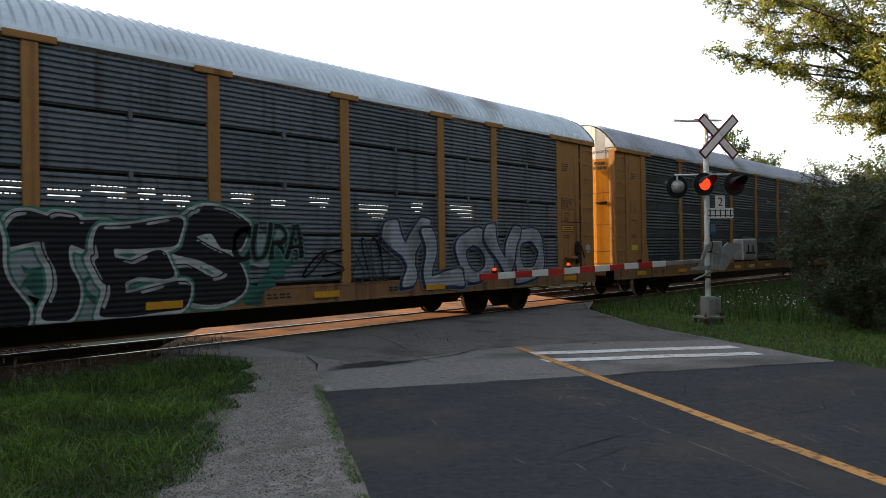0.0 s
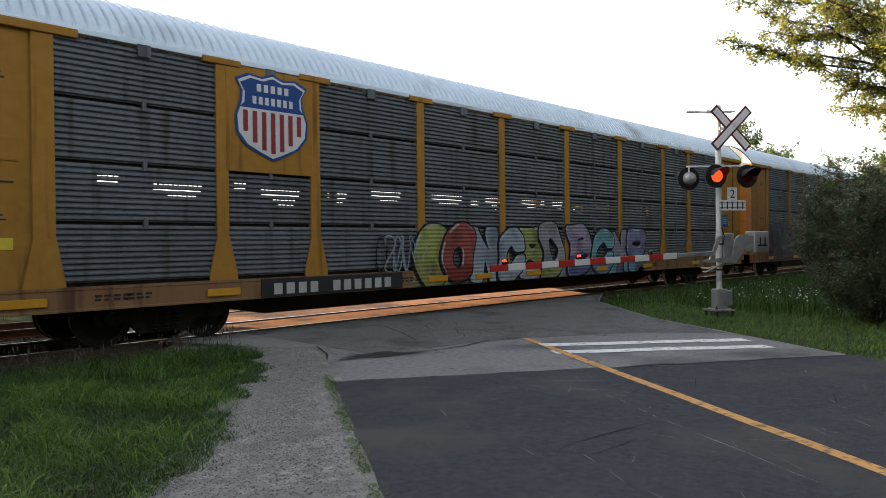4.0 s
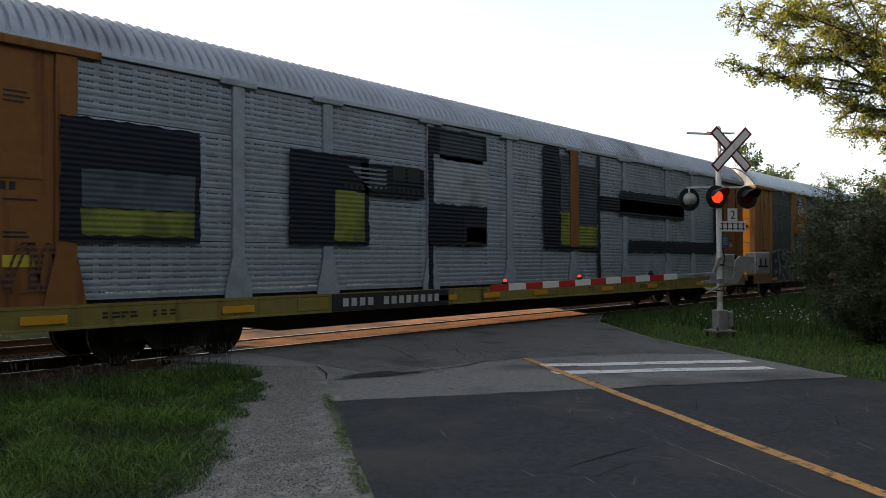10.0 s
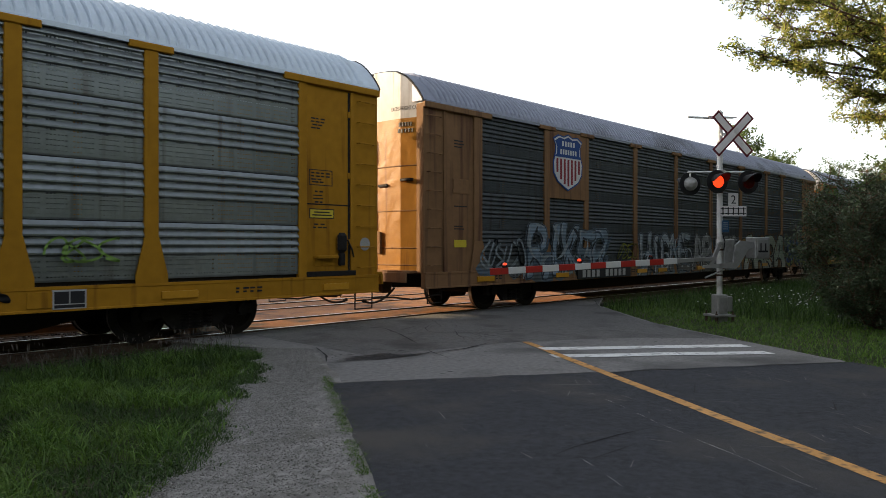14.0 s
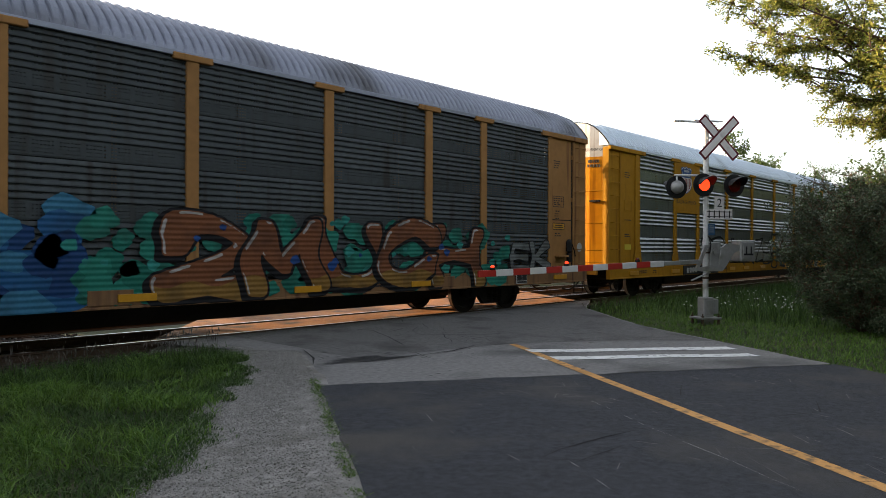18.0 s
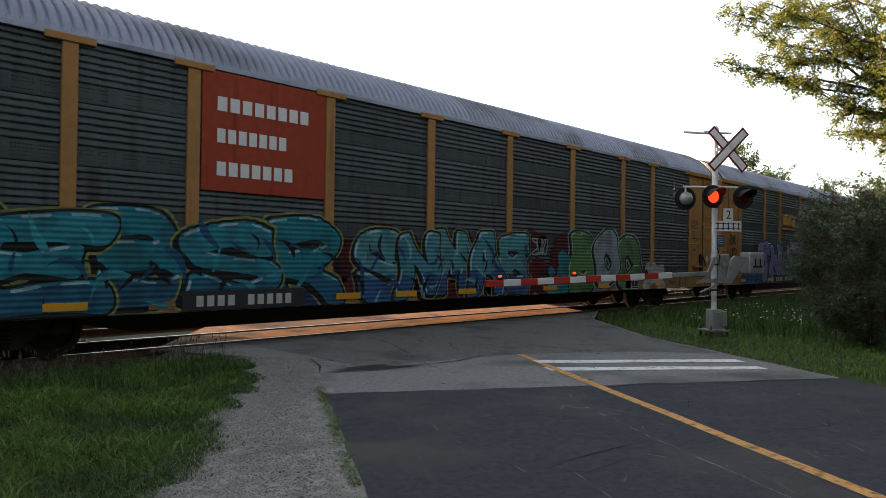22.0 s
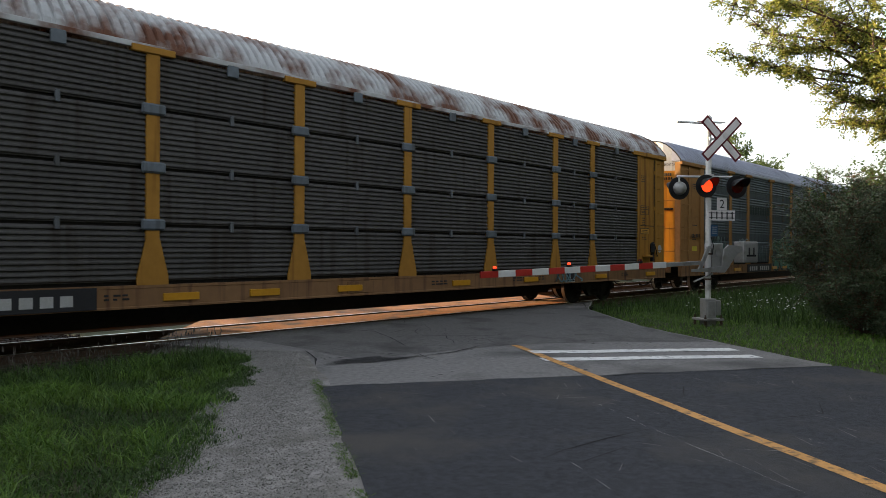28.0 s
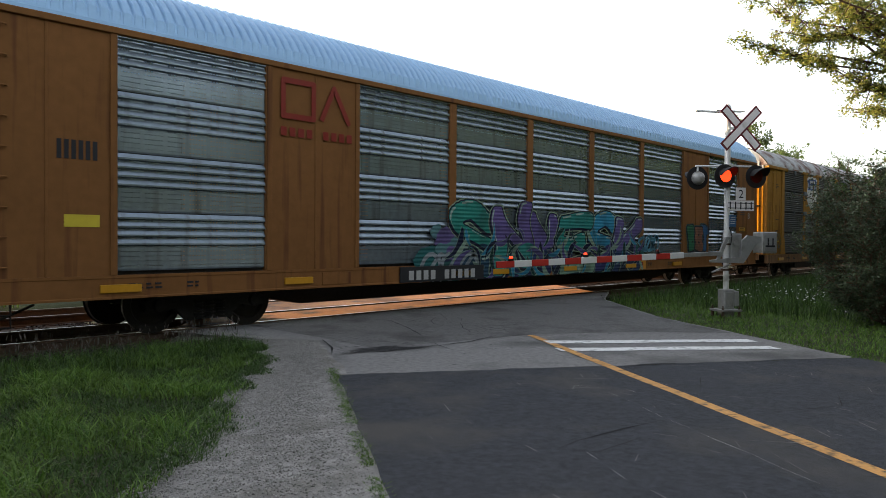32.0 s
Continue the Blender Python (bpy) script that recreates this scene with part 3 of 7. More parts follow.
# ---------------------------------------------------------------- vegetation
def blades(points, h0, h1, width, lean=0.35):
    p = np.asarray(points, float)
    n = len(p)
    h = rng_np.uniform(h0, h1, n)
    a, b = rng_np.uniform(0, 6.28, n), rng_np.uniform(0, 6.28, n)
    side = np.stack([np.cos(a), np.sin(a), 0 * a], -1) * width * rng_np.uniform(0.6, 1.3, n)[:, None]
    bend = np.stack([np.cos(b), np.sin(b), 0 * b], -1) * (h * rng_np.uniform(0.1, lean * 2, n))[:, None]
    up = np.stack([0 * h, 0 * h, h], -1)
    mid = p + bend * 0.3 + up * 0.6
    tip = p + bend + up * rng_np.uniform(0.75, 1.0, n)[:, None]
    v = np.stack([p - side, p + side, mid - side * 0.8, mid + side * 0.8, tip], 1)
    f = np.array([(0, 1, 3), (0, 3, 2), (2, 3, 4)])
    return v.reshape(-1, 3), (f[None] + 5 * np.arange(n)[:, None, None]).reshape(-1, 3)


def scatter(count, x0, x1, y0, y1, keep):
    out = []
    tries = 0
    while len(out) < count and tries < count * 12:
        tries += 1
        x, y = rng_np.uniform(x0, x1), rng_np.uniform(y0, y1)
        if keep(x, y):
            out.append((x, y, ground_z(x, y) - 0.02))
    return out


def left_bank(x, y):
    return y < -1.4 + 0.25 * noise.noise(Vector((x, y, 0))) and x < shoulder_x(y) + 0.30 + 0.26 * noise.noise(Vector((x * 1.5, y * 1.5, 7))) - 0.8 * rng_np.random() ** 1.5


def right_verge(x, y):
    n = RN.x * x + RN.y * y
    return n > 15.4 + 0.3 * noise.noise(Vector((x * 2, y * 2, 7))) + 0.5 * rng_np.random() ** 2 and y < -1.7 and x > apron_right(max(y, -9.7)) - 0.22 + 0.3 * noise.noise(Vector((x * 1.3, y * 1.3, 17)))


lawn = scatter(90000, -3, 7.0, -10.5, -1.4, left_bank)
lumps = [noise.noise(Vector((x * 1.1, y * 1.1, 3))) + 0.5 * noise.noise(Vector((x * 3.1, y * 3.1, 5))) for x, y, _ in lawn]
M["grass_dark"] = leaf_material("deep_green_blade", (0.017, 0.042, 0.008), (0.068, 0.125, 0.026), 0.45, 0.3)
M["grass_light"] = leaf_material("pale_green_blade", (0.034, 0.09, 0.011), (0.155, 0.26, 0.046), 0.4, 0.3)
for lo, hi, h0, h1, lean, mat in ((-9, -0.12, 0.04, 0.13, 0.9, "grass_dark"), (-0.12, 0.2, 0.07, 0.17, 1.0, "grass"), (0.2, 9, 0.09, 0.22, 1.0, "grass_light")):
    bulk("grass", *blades([q for q, k in zip(lawn, lumps) if lo <= k < hi], h0, h1, 0.0058, lean), M[mat], "lush green grass on the bank, bent over", "grass")
bulk("grass", *blades(scatter(9000, -2, 7.2, -3.6, -1.3, lambda x, y: left_bank(x, y) and y > -3.4), 0.10, 0.30, 0.005, 0.6), M["grass_dark"], "taller green grass beside the ballast", "grass")
reeds = scatter(800, -4, 6.3, -2.5, -1.25, lambda x, y: x < shoulder_x(max(y, -2.7)) + 0.2 and noise.noise(Vector((x * 0.9, y, 2))) > -0.25)
bulk("dry_grass", *blades(reeds, 0.2, 0.46, 0.0045, 0.4), M["dry_grass"], "dry grass stalks along the track", "grass")
bulk("grass", *blades(scatter(3500, -4, 6.4, -2.4, -1.15, lambda x, y: x < shoulder_x(max(y, -2.7)) + 0.1), 0.08, 0.3, 0.005, 0.7), M["grass_dark"], "rank dark grass along the ballast", "grass")
heads = [(x + rng_np.normal(0, 0.05), y + rng_np.normal(0, 0.05), z + rng_np.uniform(0.2, 0.47)) for x, y, z in reeds for _ in range(2)]


def seed_heads(centres):
    c = np.asarray(centres)
    n = len(c)
    a = rng_np.uniform(0, 6.28, n)
    w = np.stack([np.cos(a), np.sin(a), 0 * a], -1) * rng_np.uniform(0.005, 0.012, (n, 1))
    u = np.array([0, 0, 1.0]) * rng_np.uniform(0.02, 0.06, (n, 1)) + rng_np.normal(0, 0.01, (n, 3))
    v = np.stack([c - u, c + w, c + u, c - w], 1)
    return v.reshape(-1, 3), (np.array([(0, 1, 2), (0, 2, 3)])[None] + 4 * np.arange(n)[:, None, None]).reshape(-1, 3)


bulk("seed_heads", *seed_heads(heads), M["dry_grass"], "dry purplish-brown seed heads along the track", "grass")
bulk("dry_grass", *blades(scatter(7000, -4, 6.6, -10, -1.6, lambda x, y: shoulder_x(y) - 0.9 < x < shoulder_x(y) + 0.5 * rng_np.random()), 0.02, 0.08, 0.005, 0.8), M["dry_grass"], "trampled dry grass at the gravel's edge", "grass")
fringe = []
while len(fringe) < 14000:
    y = rng_np.uniform(-10.5, -2.2)
    d = rng_np.normal(0.08, 0.24)
    x = shoulder_x(y) + d
    if noise.noise(Vector((x * 1.8, y * 1.8, 21))) > -0.2 + 0.9 * d:
        fringe.append((x, y, gravel_z(x, y, 0.3) - 0.012))
bulk("grass", *blades(fringe, 0.015, 0.075, 0.005, 1.1), M["grass_dark"], "short ragged grass creeping over the gravel", "grass")
edge_pts = []
for k in range(8000):
    s = rng_np.uniform(-9.5, -1.0)
    if noise.noise(Vector((s * 1.6, 0, 4))) > -0.3:
        x, y = road_point(7.84 + 0.03 * noise.noise(Vector((s * 3, 1, 2))) + rng_np.normal(0, 0.035), s)
        edge_pts.append((x, y, -0.11))
bulk("edge_weeds", *blades(edge_pts, 0.012, 0.045, 0.0055, 1.0), M["grass"], "small weeds along the asphalt's broken edge", "weeds")
bulk("grass", *blades(scatter(36000, 11, 36, -12, -1.6, lambda x, y: right_verge(x, y) and RN.x * x + RN.y * y < 22), 0.04, 0.12, 0.007, 0.8), M["grass_light"], "mown green verge beside the road", "grass")
bulk("grass", *blades(scatter(26000, 17, 60, -9, -1.6, lambda x, y: right_verge(x, y) and (RN.x * x + RN.y * y > 17.6 or y > -3.6)), 0.18, 0.5, 0.008, 0.5), M["grass_dark"], "tall rank grass and weeds by the track", "grass")
fl_v, fl_f = [], []
for k in range(150):
    x, y = rng_np.uniform(16.5, 24), rng_np.uniform(-9.2, -4.2)
    if not right_verge(x, y) or RN.x * x + RN.y * y < 17.8:
        continue
    c = np.array([x, y, ground_z(x, y) + rng_np.uniform(0.22, 0.5)])
    r = rng_np.uniform(0.014, 0.034)
    ring = [c + r * np.array([math.cos(a), math.sin(a), 0.25 * math.sin(3 * a)]) for a in np.linspace(0, 2 * math.pi, 8)[:-1]]
    n = len(fl_v)
    fl_v += [c + np.array([0, 0, 0.012])] + ring
    fl_f += [(n, n + 1 + i, n + 1 + (i + 1) % 7) for i in range(7)]
bulk("wildflowers", np.array(fl_v), np.array(fl_f), M["petal"], "small white wildflowers in the tall grass", "flowers")


def leaf_quads(centres, size, squash=0.55, droop=0.3):
    n = len(centres)
    d = rng_np.normal(size=(n, 3))
    d[:, 2] = d[:, 2] * 0.6 - droop
    d /= np.linalg.norm(d, axis=1, keepdims=True)
    w = np.cross(d, rng_np.normal(size=(n, 3)))
    w /= np.linalg.norm(w, axis=1, keepdims=True)
    s = size * rng_np.uniform(0.6, 1.3, (n, 1))
    c = np.asarray(centres)
    v = np.stack([c - d * s, c + w * s * squash, c + d * s, c - w * s * squash], 1)
    f = np.array([(0, 1, 2), (0, 2, 3)])
    return v.reshape(-1, 3), (f[None] + 4 * np.arange(n)[:, None, None]).reshape(-1, 3)


def grow(g, a, b, r0, r1, wander, seg=6, n=6):
    """A crooked limb from a to b; returns the points on it."""
    a, b = Vector(a), Vector(b)
    pts = []
    ln = (b - a).length
    for i in range(seg + 1):
        k = i / seg
        off = Vector((random.gauss(0, 1), random.gauss(0, 1), random.gauss(0, 1))) * wander * ln * (0 if i in (0, seg) else 1)
        pts.append(a + (b - a) * k + off)
    for i in range(seg):
        g.cyl(pts[i], pts[i + 1], r0 + (r1 - r0) * i / seg, r0 + (r1 - r0) * (i + 1) / seg, n)
    return pts


def plant(name, label, category, base, limbs, leaf_mat, leaf_size, per_twig, twigs, twig_len, trunk_r, fork=None, fill=0, squash=0.55):
    """A tree or shrub: limbs to the given ends, twigs off every limb, small leaves along the twigs."""
    th = thing(name, label, category, pose(*base))
    wood = Geo()
    leaves = []
    fork = Vector(fork or (0, 0, 0))
    if fork.length > 0.1:
        grow(wood, (0, 0, -0.1), fork, trunk_r * 1.25, trunk_r, 0.02, 5, 10)
    for end in limbs:
        start = fork * random.uniform(0.55, 1.0)
        limb = grow(wood, start, end, trunk_r * 0.4, 0.004, 0.028, 7, 6)
        reach = (Vector(end) - start).length
        for _ in range(twigs):
            k = random.triangular(0.25, 1.04, 0.92) * 7
            i = min(6, int(k))
            p = limb[i].lerp(limb[i + 1], min(1.0, k - i))
            d = (Vector(end) - start).normalized() * 0.5 + Vector((random.gauss(0, 1), random.gauss(0, 1), random.gauss(0, 0.6)))
            tip = p + d.normalized() * twig_len * random.uniform(0.4, 1.2) * (0.5 + 0.5 * min(1, reach / 3))
            mid = p.lerp(tip, 0.5) + Vector((random.gauss(0, 1), random.gauss(0, 1), random.gauss(0, 1))) * twig_len * 0.07
            wood.cyl(p, mid, 0.012, 0.007, 4)
            wood.cyl(mid, tip, 0.007, 0.003, 4)
            for _ in range(per_twig):
                q = random.uniform(0.15, 1.08)
                c = (p.lerp(mid, q * 2) if q < 0.5 else mid.lerp(tip, q * 2 - 1))
                s = twig_len * 0.11
                leaves.append((c.x + random.gauss(0, s), c.y + random.gauss(0, s), c.z + random.gauss(0, s) - 0.02))
    part("trunk", wood, M["bark"], th, smooth=True)
    v, f = leaf_quads(np.array(leaves), leaf_size, squash)
    crown = bulk("crown", v, f, leaf_mat, "", "")
    for key in ("kind",):
        del crown[key]
    crown.parent = th
    return th


def dome(count, rx, ry, z0, z1, seed):
    """Limb ends spread over a rounded crown."""
    random.seed(seed)
    out = []
    for _ in range(count):
        a, h = random.uniform(0, 2 * math.pi), random.random()
        k = math.sqrt(max(0.05, 1 - (2 * h - 0.8) ** 2 / 1.6)) * random.uniform(0.55, 1.05)
        out.append((rx * k * math.cos(a), ry * k * math.sin(a), z0 + (z1 - z0) * h))
    return out


random.seed(11)
plant("olive_shrub", "large silvery-green shrub in tall grass beside the crossing", "shrub", (16.9, -9.2, -0.15), dome(64, 1.85, 1.85, 0.35, 3.3, 5), M["leaf_bush"], 0.03, 66, 22, 0.5, 0.07, squash=0.34)
random.seed(12)
plant("olive_shrub", "large silvery-green shrub further along the verge", "shrub", (20.4, -9.9, -0.15), dome(40, 2.0, 1.8, 0.4, 3.5, 6), M["leaf_bush"], 0.036, 44, 20, 0.6, 0.07, squash=0.36)
# tree whose branches hang in over the verge
random.seed(21)
limb_ends = []
for reach, bearing, height in ((5.2, 120.4, 5.72), (4.95, 120, 5.68), (4.7, 122, 5.55), (4.9, 117, 6.05), (5.2, 118.4, 4.98), (4.95, 118.6, 4.9), (4.75, 120.5, 5.06), (4.4, 119, 4.66), (4.8, 134, 5.4), (4.05, 121, 4.55), (4.0, 115, 5.9),
                               (5.1, 130, 6.3), (4.3, 116, 7.1), (4.6, 142, 5.9), (3.5, 127, 4.9), (3.2, 100, 3.9), (3.6, 140, 4.6), (3.3, 137, 4.2), (2.5, 104, 3.6), (3.4, 129, 5.6), (3.6, 145, 5.1), (2.2, 114, 5.7), (3.45, 119.7, 4.05), (3.35, 119.3, 3.75), (3.2, 125, 3.7),
                               (3.0, 118, 3.9), (2.7, 128, 3.8), (1.8, 126, 4.0), (3.9, 124, 5.3), (4.3, 121, 5.9), (2.8, 118, 3.5), (2.5, 200, 6.0), (3.0, 300, 6.2), (2.6, 20, 6.0), (1.0, 90, 7.4)):
    limb_ends.append((reach * math.cos(radians(bearing)), reach * math.sin(radians(bearing)), height))
plant("locust_tree", "tall tree with yellow-green sunlit leaves over the verge", "tree", (14.4, -12.6, -0.15), limb_ends, M["leaf_tree"], 0.027, 62, 32, 0.34, 0.11, (0.15, 0.3, 4.5), squash=0.45)
far = (((35.5, -4.3), 1.7, 5.2, 50), ((33.5, -6.4), 2.4, 5.6, 41), ((38.5, -7.5), 2.6, 6.2, 42), ((29.0, -9.0), 2.2, 4.6, 43), ((69.0, 13.2), 3.3, 12.8, 44), ((88.0, 16.0), 3.0, 12.6, 45), ((60.0, 20.0), 3.5, 8.0, 46), ((105.0, 15.0), 3.2, 13.2, 47), ((76.0, 30.0), 5.0, 9.0, 48), ((125.0, 14.0), 5.0, 12.5, 49))
for (x, y), r, h, seed in far:
    ends = dome(26, r, r, h * 0.3, h, seed)
    plant("broadleaf_tree", "green broadleaf tree beyond the crossing", "tree", (x, y, -0.2), ends, M["leaf_far"], 0.075 if h < 7 else 0.13, 40, 14, r * 0.4, 0.16, (0, 0, h * 0.35))
# unseen trees behind and right of the camera, added to dim skylight on the cars
for i, (x, y, r, h) in enumerate(((26, -16.0, 4.2, 11.5), (31.5, -14.2, 4.0, 12), (38, -12.6, 4.2, 12), (46, -11.2, 4.4, 12), (56, -10.2, 4.4, 12), (68, -9, 5, 13), (-24, -16, 5.5, 13), (-17, -27, 6, 14), (-6, -31, 6, 13), (5, -33, 6, 14), (16, -30, 6, 13.5), (26, -25, 6, 13), (33, -17, 5.5, 12), (-30, -6, 5, 11), (-12, -40, 7, 16), (12, -42, 7, 16))):
    plant("broadleaf_tree", "tall unseen broadleaf tree, added to block sky light", "tree", (x, y, -0.2), dome(34, r, r, h * 0.16, h, 80 + i), M["leaf_far"], 0.42, 18, 16, r * 0.45, 0.22, (0, 0, h * 0.3), squash=0.7)
# low growth beyond the tracks; near clumps up to x = 2 added unseen for shade
for i, (x, y, r, h) in enumerate(((0.3, 9.6, 1.5, 3.6), (-2.2, 10.0, 1.7, 3.8), (-5.0, 10.2, 1.8, 3.9), (-8, 10.4, 2.0, 4.0), (-11.5, 10.6, 2.2, 4.2), (-16, 11, 2.6, 4.4), (-22, 12, 3.4, 4.6), (-2, 24, 3.5, 5.0), (-11, 26, 4.0, 5.4), (7, 30, 3.5, 5.2), (8.4, 11.4, 1.4, 3.0), (6.0, 11.0, 1.4, 2.9), (2.0, 9.8, 1.3, 3.5), (25.5, 12.0, 2.4, 2.6), (31, 11.5, 2.6, 2.8), (37, 12, 2.6, 3.0))):
    plant("roadside_thicket", "low green thicket beyond the far track", "shrub", (x, y, -0.2), dome(34, r, r, 0.2, h, 60 + i), M["leaf_far"], 0.15, 22, 18, 0.8, 0.06, squash=0.7)
bulk("far_weeds", *blades(scatter(9000, -14, 24, 7, 11, lambda x, y: x < 6 or x > 22), 0.2, 0.6, 0.012, 0.3), M["grass"], "sunlit weeds beyond the far track", "weeds")


# ---------------------------------------------------------------- crossing signal
def text_shape(body, size):
    """Outline mesh of characters, as a list of vertices and faces in the plane."""
    cu = bpy.data.curves.new("glyph", "FONT")
    cu.body, cu.size, cu.resolution_u, cu.align_x = body, size, 3, "CENTER"
    ob = new("glyph", cu)
    dg = bpy.context.evaluated_depsgraph_get()
    me = bpy.data.meshes.new_from_object(ob.evaluated_get(dg))
    out = [tuple(v.co) for v in me.vertices], [tuple(p.vertices) for p in me.polygons]
    bpy.data.objects.remove(ob)
    bpy.data.meshes.remove(me)
    bpy.data.curves.remove(cu)
    return out


SIG = pose(16.3, -6.1, -0.12, 0, 0, -34.4)
signal = thing("crossing_signal", "level-crossing signal mast with crossbuck, red lamps and lowered gate", "crossing signal", SIG)
part("mast", Geo().cyl((0, 0, 0.5), (0, 0, 4.62), 0.062, 0.062, 20).lathe([(0.075, 4.62), (0.07, 4.68), (0.03, 4.73), (0.0, 4.75)], n=20), M["galv"], signal, smooth=True)
base = part("mast_base", Geo().cbox(-0.13, 0.13, -0.13, 0.13, 0.16, 0.62, 0.02).cbox(-0.25, 0.25, -0.25, 0.25, 0.13, 0.18, 0.008).cbox(-0.13, 0.13, -0.13, 0.13, -0.1, 0.13, 0.01), M["alum"], signal, "grey cast junction base")
for sx in (-0.2, 0.2):
    for sy in (-0.2, 0.2):
        part("anchor_bolt", Geo().cyl((sx, sy, -0.15), (sx, sy, 0.13), 0.032, 0.032, 10).cyl((sx, sy, 0.18), (sx, sy, 0.21), 0.03, 0.03, 6).cyl((sx, sy, 0.21), (sx, sy, 0.26), 0.014, 0.014, 8), M["rail"], base)
part("base_door", Geo().cbox(-0.09, 0.09, -0.15, -0.13, 0.24, 0.56, 0.008), M["alum"], base)
part("side_box", Geo().cbox(0.14, 0.27, -0.1, 0.1, 0.24, 0.58, 0.015), M["alum"], signal)
# crossbuck
for ang, dy in ((45, -0.085), (-45, -0.10)):
    blade = part("crossbuck_blade", Geo().cbox(-0.62, 0.62, -0.006, 0.006, -0.115, 0.115, 0.003), M["sign_red"], signal, "dark red border", at=pose(0.27, dy, 4.2, 0, ang, 0))
    part("blade_face", Geo().cbox(-0.575, 0.575, -0.011, -0.006, -0.073, 0.073, 0.002), M["sign_white"], blade, "white reflective face")
part("crossbuck_bracket", Geo().box(-0.02, 0.3, -0.08, -0.05, 4.16, 4.22), M["galv"], signal)
# short arm at the top
part("antenna_arm", Geo().cbox(-0.8, -0.06, -0.03, 0.03, 4.53, 4.57, 0.006).cbox(-0.3, 0.42, -0.02, 0.02, 4.575, 4.60, 0.006).cbox(-0.12, 0.3, -0.09, -0.02, 4.55, 4.58, 0.006), M["galv"], signal)
# lamp arm and lamps
part("lamp_arm", Geo().cyl((-0.82, -0.06, 3.33), (0.72, -0.06, 3.36), 0.022, 0.022, 10).cyl((-0.77, -0.06, 3.33), (-0.77, -0.06, 3.22), 0.02, 0.02, 10).cbox(-0.09, 0.09, -0.09, 0.09, 3.28, 3.4, 0.01), M["galv"], signal)


def lamp(x, z, facing, lit):
    body = part("signal_lamp", Geo().lathe([(0.0, 0.14), (0.08, 0.13), (0.13, 0.08), (0.15, 0.02), (0.15, -0.04)], axis="y", n=28), M["alum"] if facing < 0 else M["black"], signal, "round signal lamp", at=pose(x, -0.2 if facing > 0 else -0.05, z, 0, 0, 0 if facing > 0 else 180), smooth=True)
    part("backplate", Geo().lathe([(0.14, -0.02), (0.255, -0.02), (0.255, -0.005), (0.14, -0.005)], axis="y", n=36), M["black"], body, "round black backplate")
    hood = Geo()
    n = 18
    pr = []
    for k in range(n + 1):
        a = math.pi * (0.0 + k / n)
        reach = 0.38 * (0.35 + 0.65 * math.sin(a))
        for rr, yy in ((0.165, -0.03), (0.17, -reach - 0.03), (0.160, -reach - 0.03), (0.155, -0.03)):
            pr.append((rr * math.cos(a), yy, rr * math.sin(a)))
    hood.add(pr, [(4 * k + i, 4 * k + (i + 1) % 4, 4 * k + 4 + (i + 1) % 4, 4 * k + 4 + i) for k in range(n) for i in range(4)])
    part("hood", hood, M["black"], body, "black half-round hood", smooth=True)
    return body


lamp_left = lamp(-0.2, 3.12, 1, True)
lamp_right = lamp(0.57, 3.12, 1, False)
lamp_rear = lamp(-0.76, 3.07, -1, False)
# lit discs that swing face-on in turn, as the lamps flash
disc = Geo().lathe([(0.0, -0.03), (0.06, -0.026), (0.11, -0.015), (0.138, 0.0)], axis="y", n=28).lathe([(0.138, 0.0), (0.11, 0.015), (0.06, 0.026), (0.0, 0.03)], axis="y", n=28, m=1).mesh("lens", [M["lamp_red"], M["lens_red"]], True)
flash_left = part("lens", disc, None, lamp_left, "red lens, lit on one face", at=pose(0, -0.05, 0))
flash_right = part("lens", disc, None, lamp_right, "red lens, lit on one face", at=pose(0, -0.05, 0))
# track-count plates
plate = part("number_plate", Geo().cbox(-0.125, 0.125, -0.004, 0.004, -0.14, 0.14, 0.003), M["sign_white"], signal, "white plate with a black figure two", at=pose(0.28, -0.09, 2.74))
v, f = text_shape("2", 0.27)
cx = sum(p[0] for p in v) / len(v)
cz = (max(p[1] for p in v) + min(p[1] for p in v)) / 2
part("figure", Geo().add([(p[0] - cx, -0.0065, p[1] - cz) for p in v], f), M["stencil_black"], plate)
plate = part("tracks_plate", Geo().cbox(-0.335, 0.335, -0.004, 0.004, -0.115, 0.115, 0.003), M["sign_white"], signal, "white plate with black track symbol", at=pose(0.28, -0.09, 2.48))
g = Geo()
for z in (-0.055, 0.055):
    g.box(-0.32, 0.32, -0.0065, -0.004, z - 0.009, z + 0.009)
for k in range(5):
    x = -0.26 + 0.13 * k
    g.box(x - 0.015, x + 0.015, -0.008, -0.0065, -0.085, 0.085)
part("track_symbol", g, M["stencil_black"], plate)
notice = part("notice", Geo().cbox(-0.085, 0.085, -0.004, 0.004, -0.13, 0.13, 0.003), M["blue_tag"], signal, "small blue notice with pale bars", at=pose(0.10, -0.075, 2.14))
for k in range(4):
    part("notice_bar", Geo().box(-0.06, 0.06, -0.006, -0.004, 0.07 - 0.045 * k, 0.085 - 0.045 * k), M["stencil_white"], notice)
part("conduit", Geo().tube([(0.02, -0.07, 2.0), (0.08, -0.08, 1.8), (0.05, -0.08, 1.6)], 0.012), M["hose"], signal)
part("cable", Geo().tube([(-0.05, 0.07, 1.2), (0.07, 0.08, 0.95), (0.09, 0.08, 0.8), (0.0, 0.09, 0.6)], 0.012), M["hose"], signal)
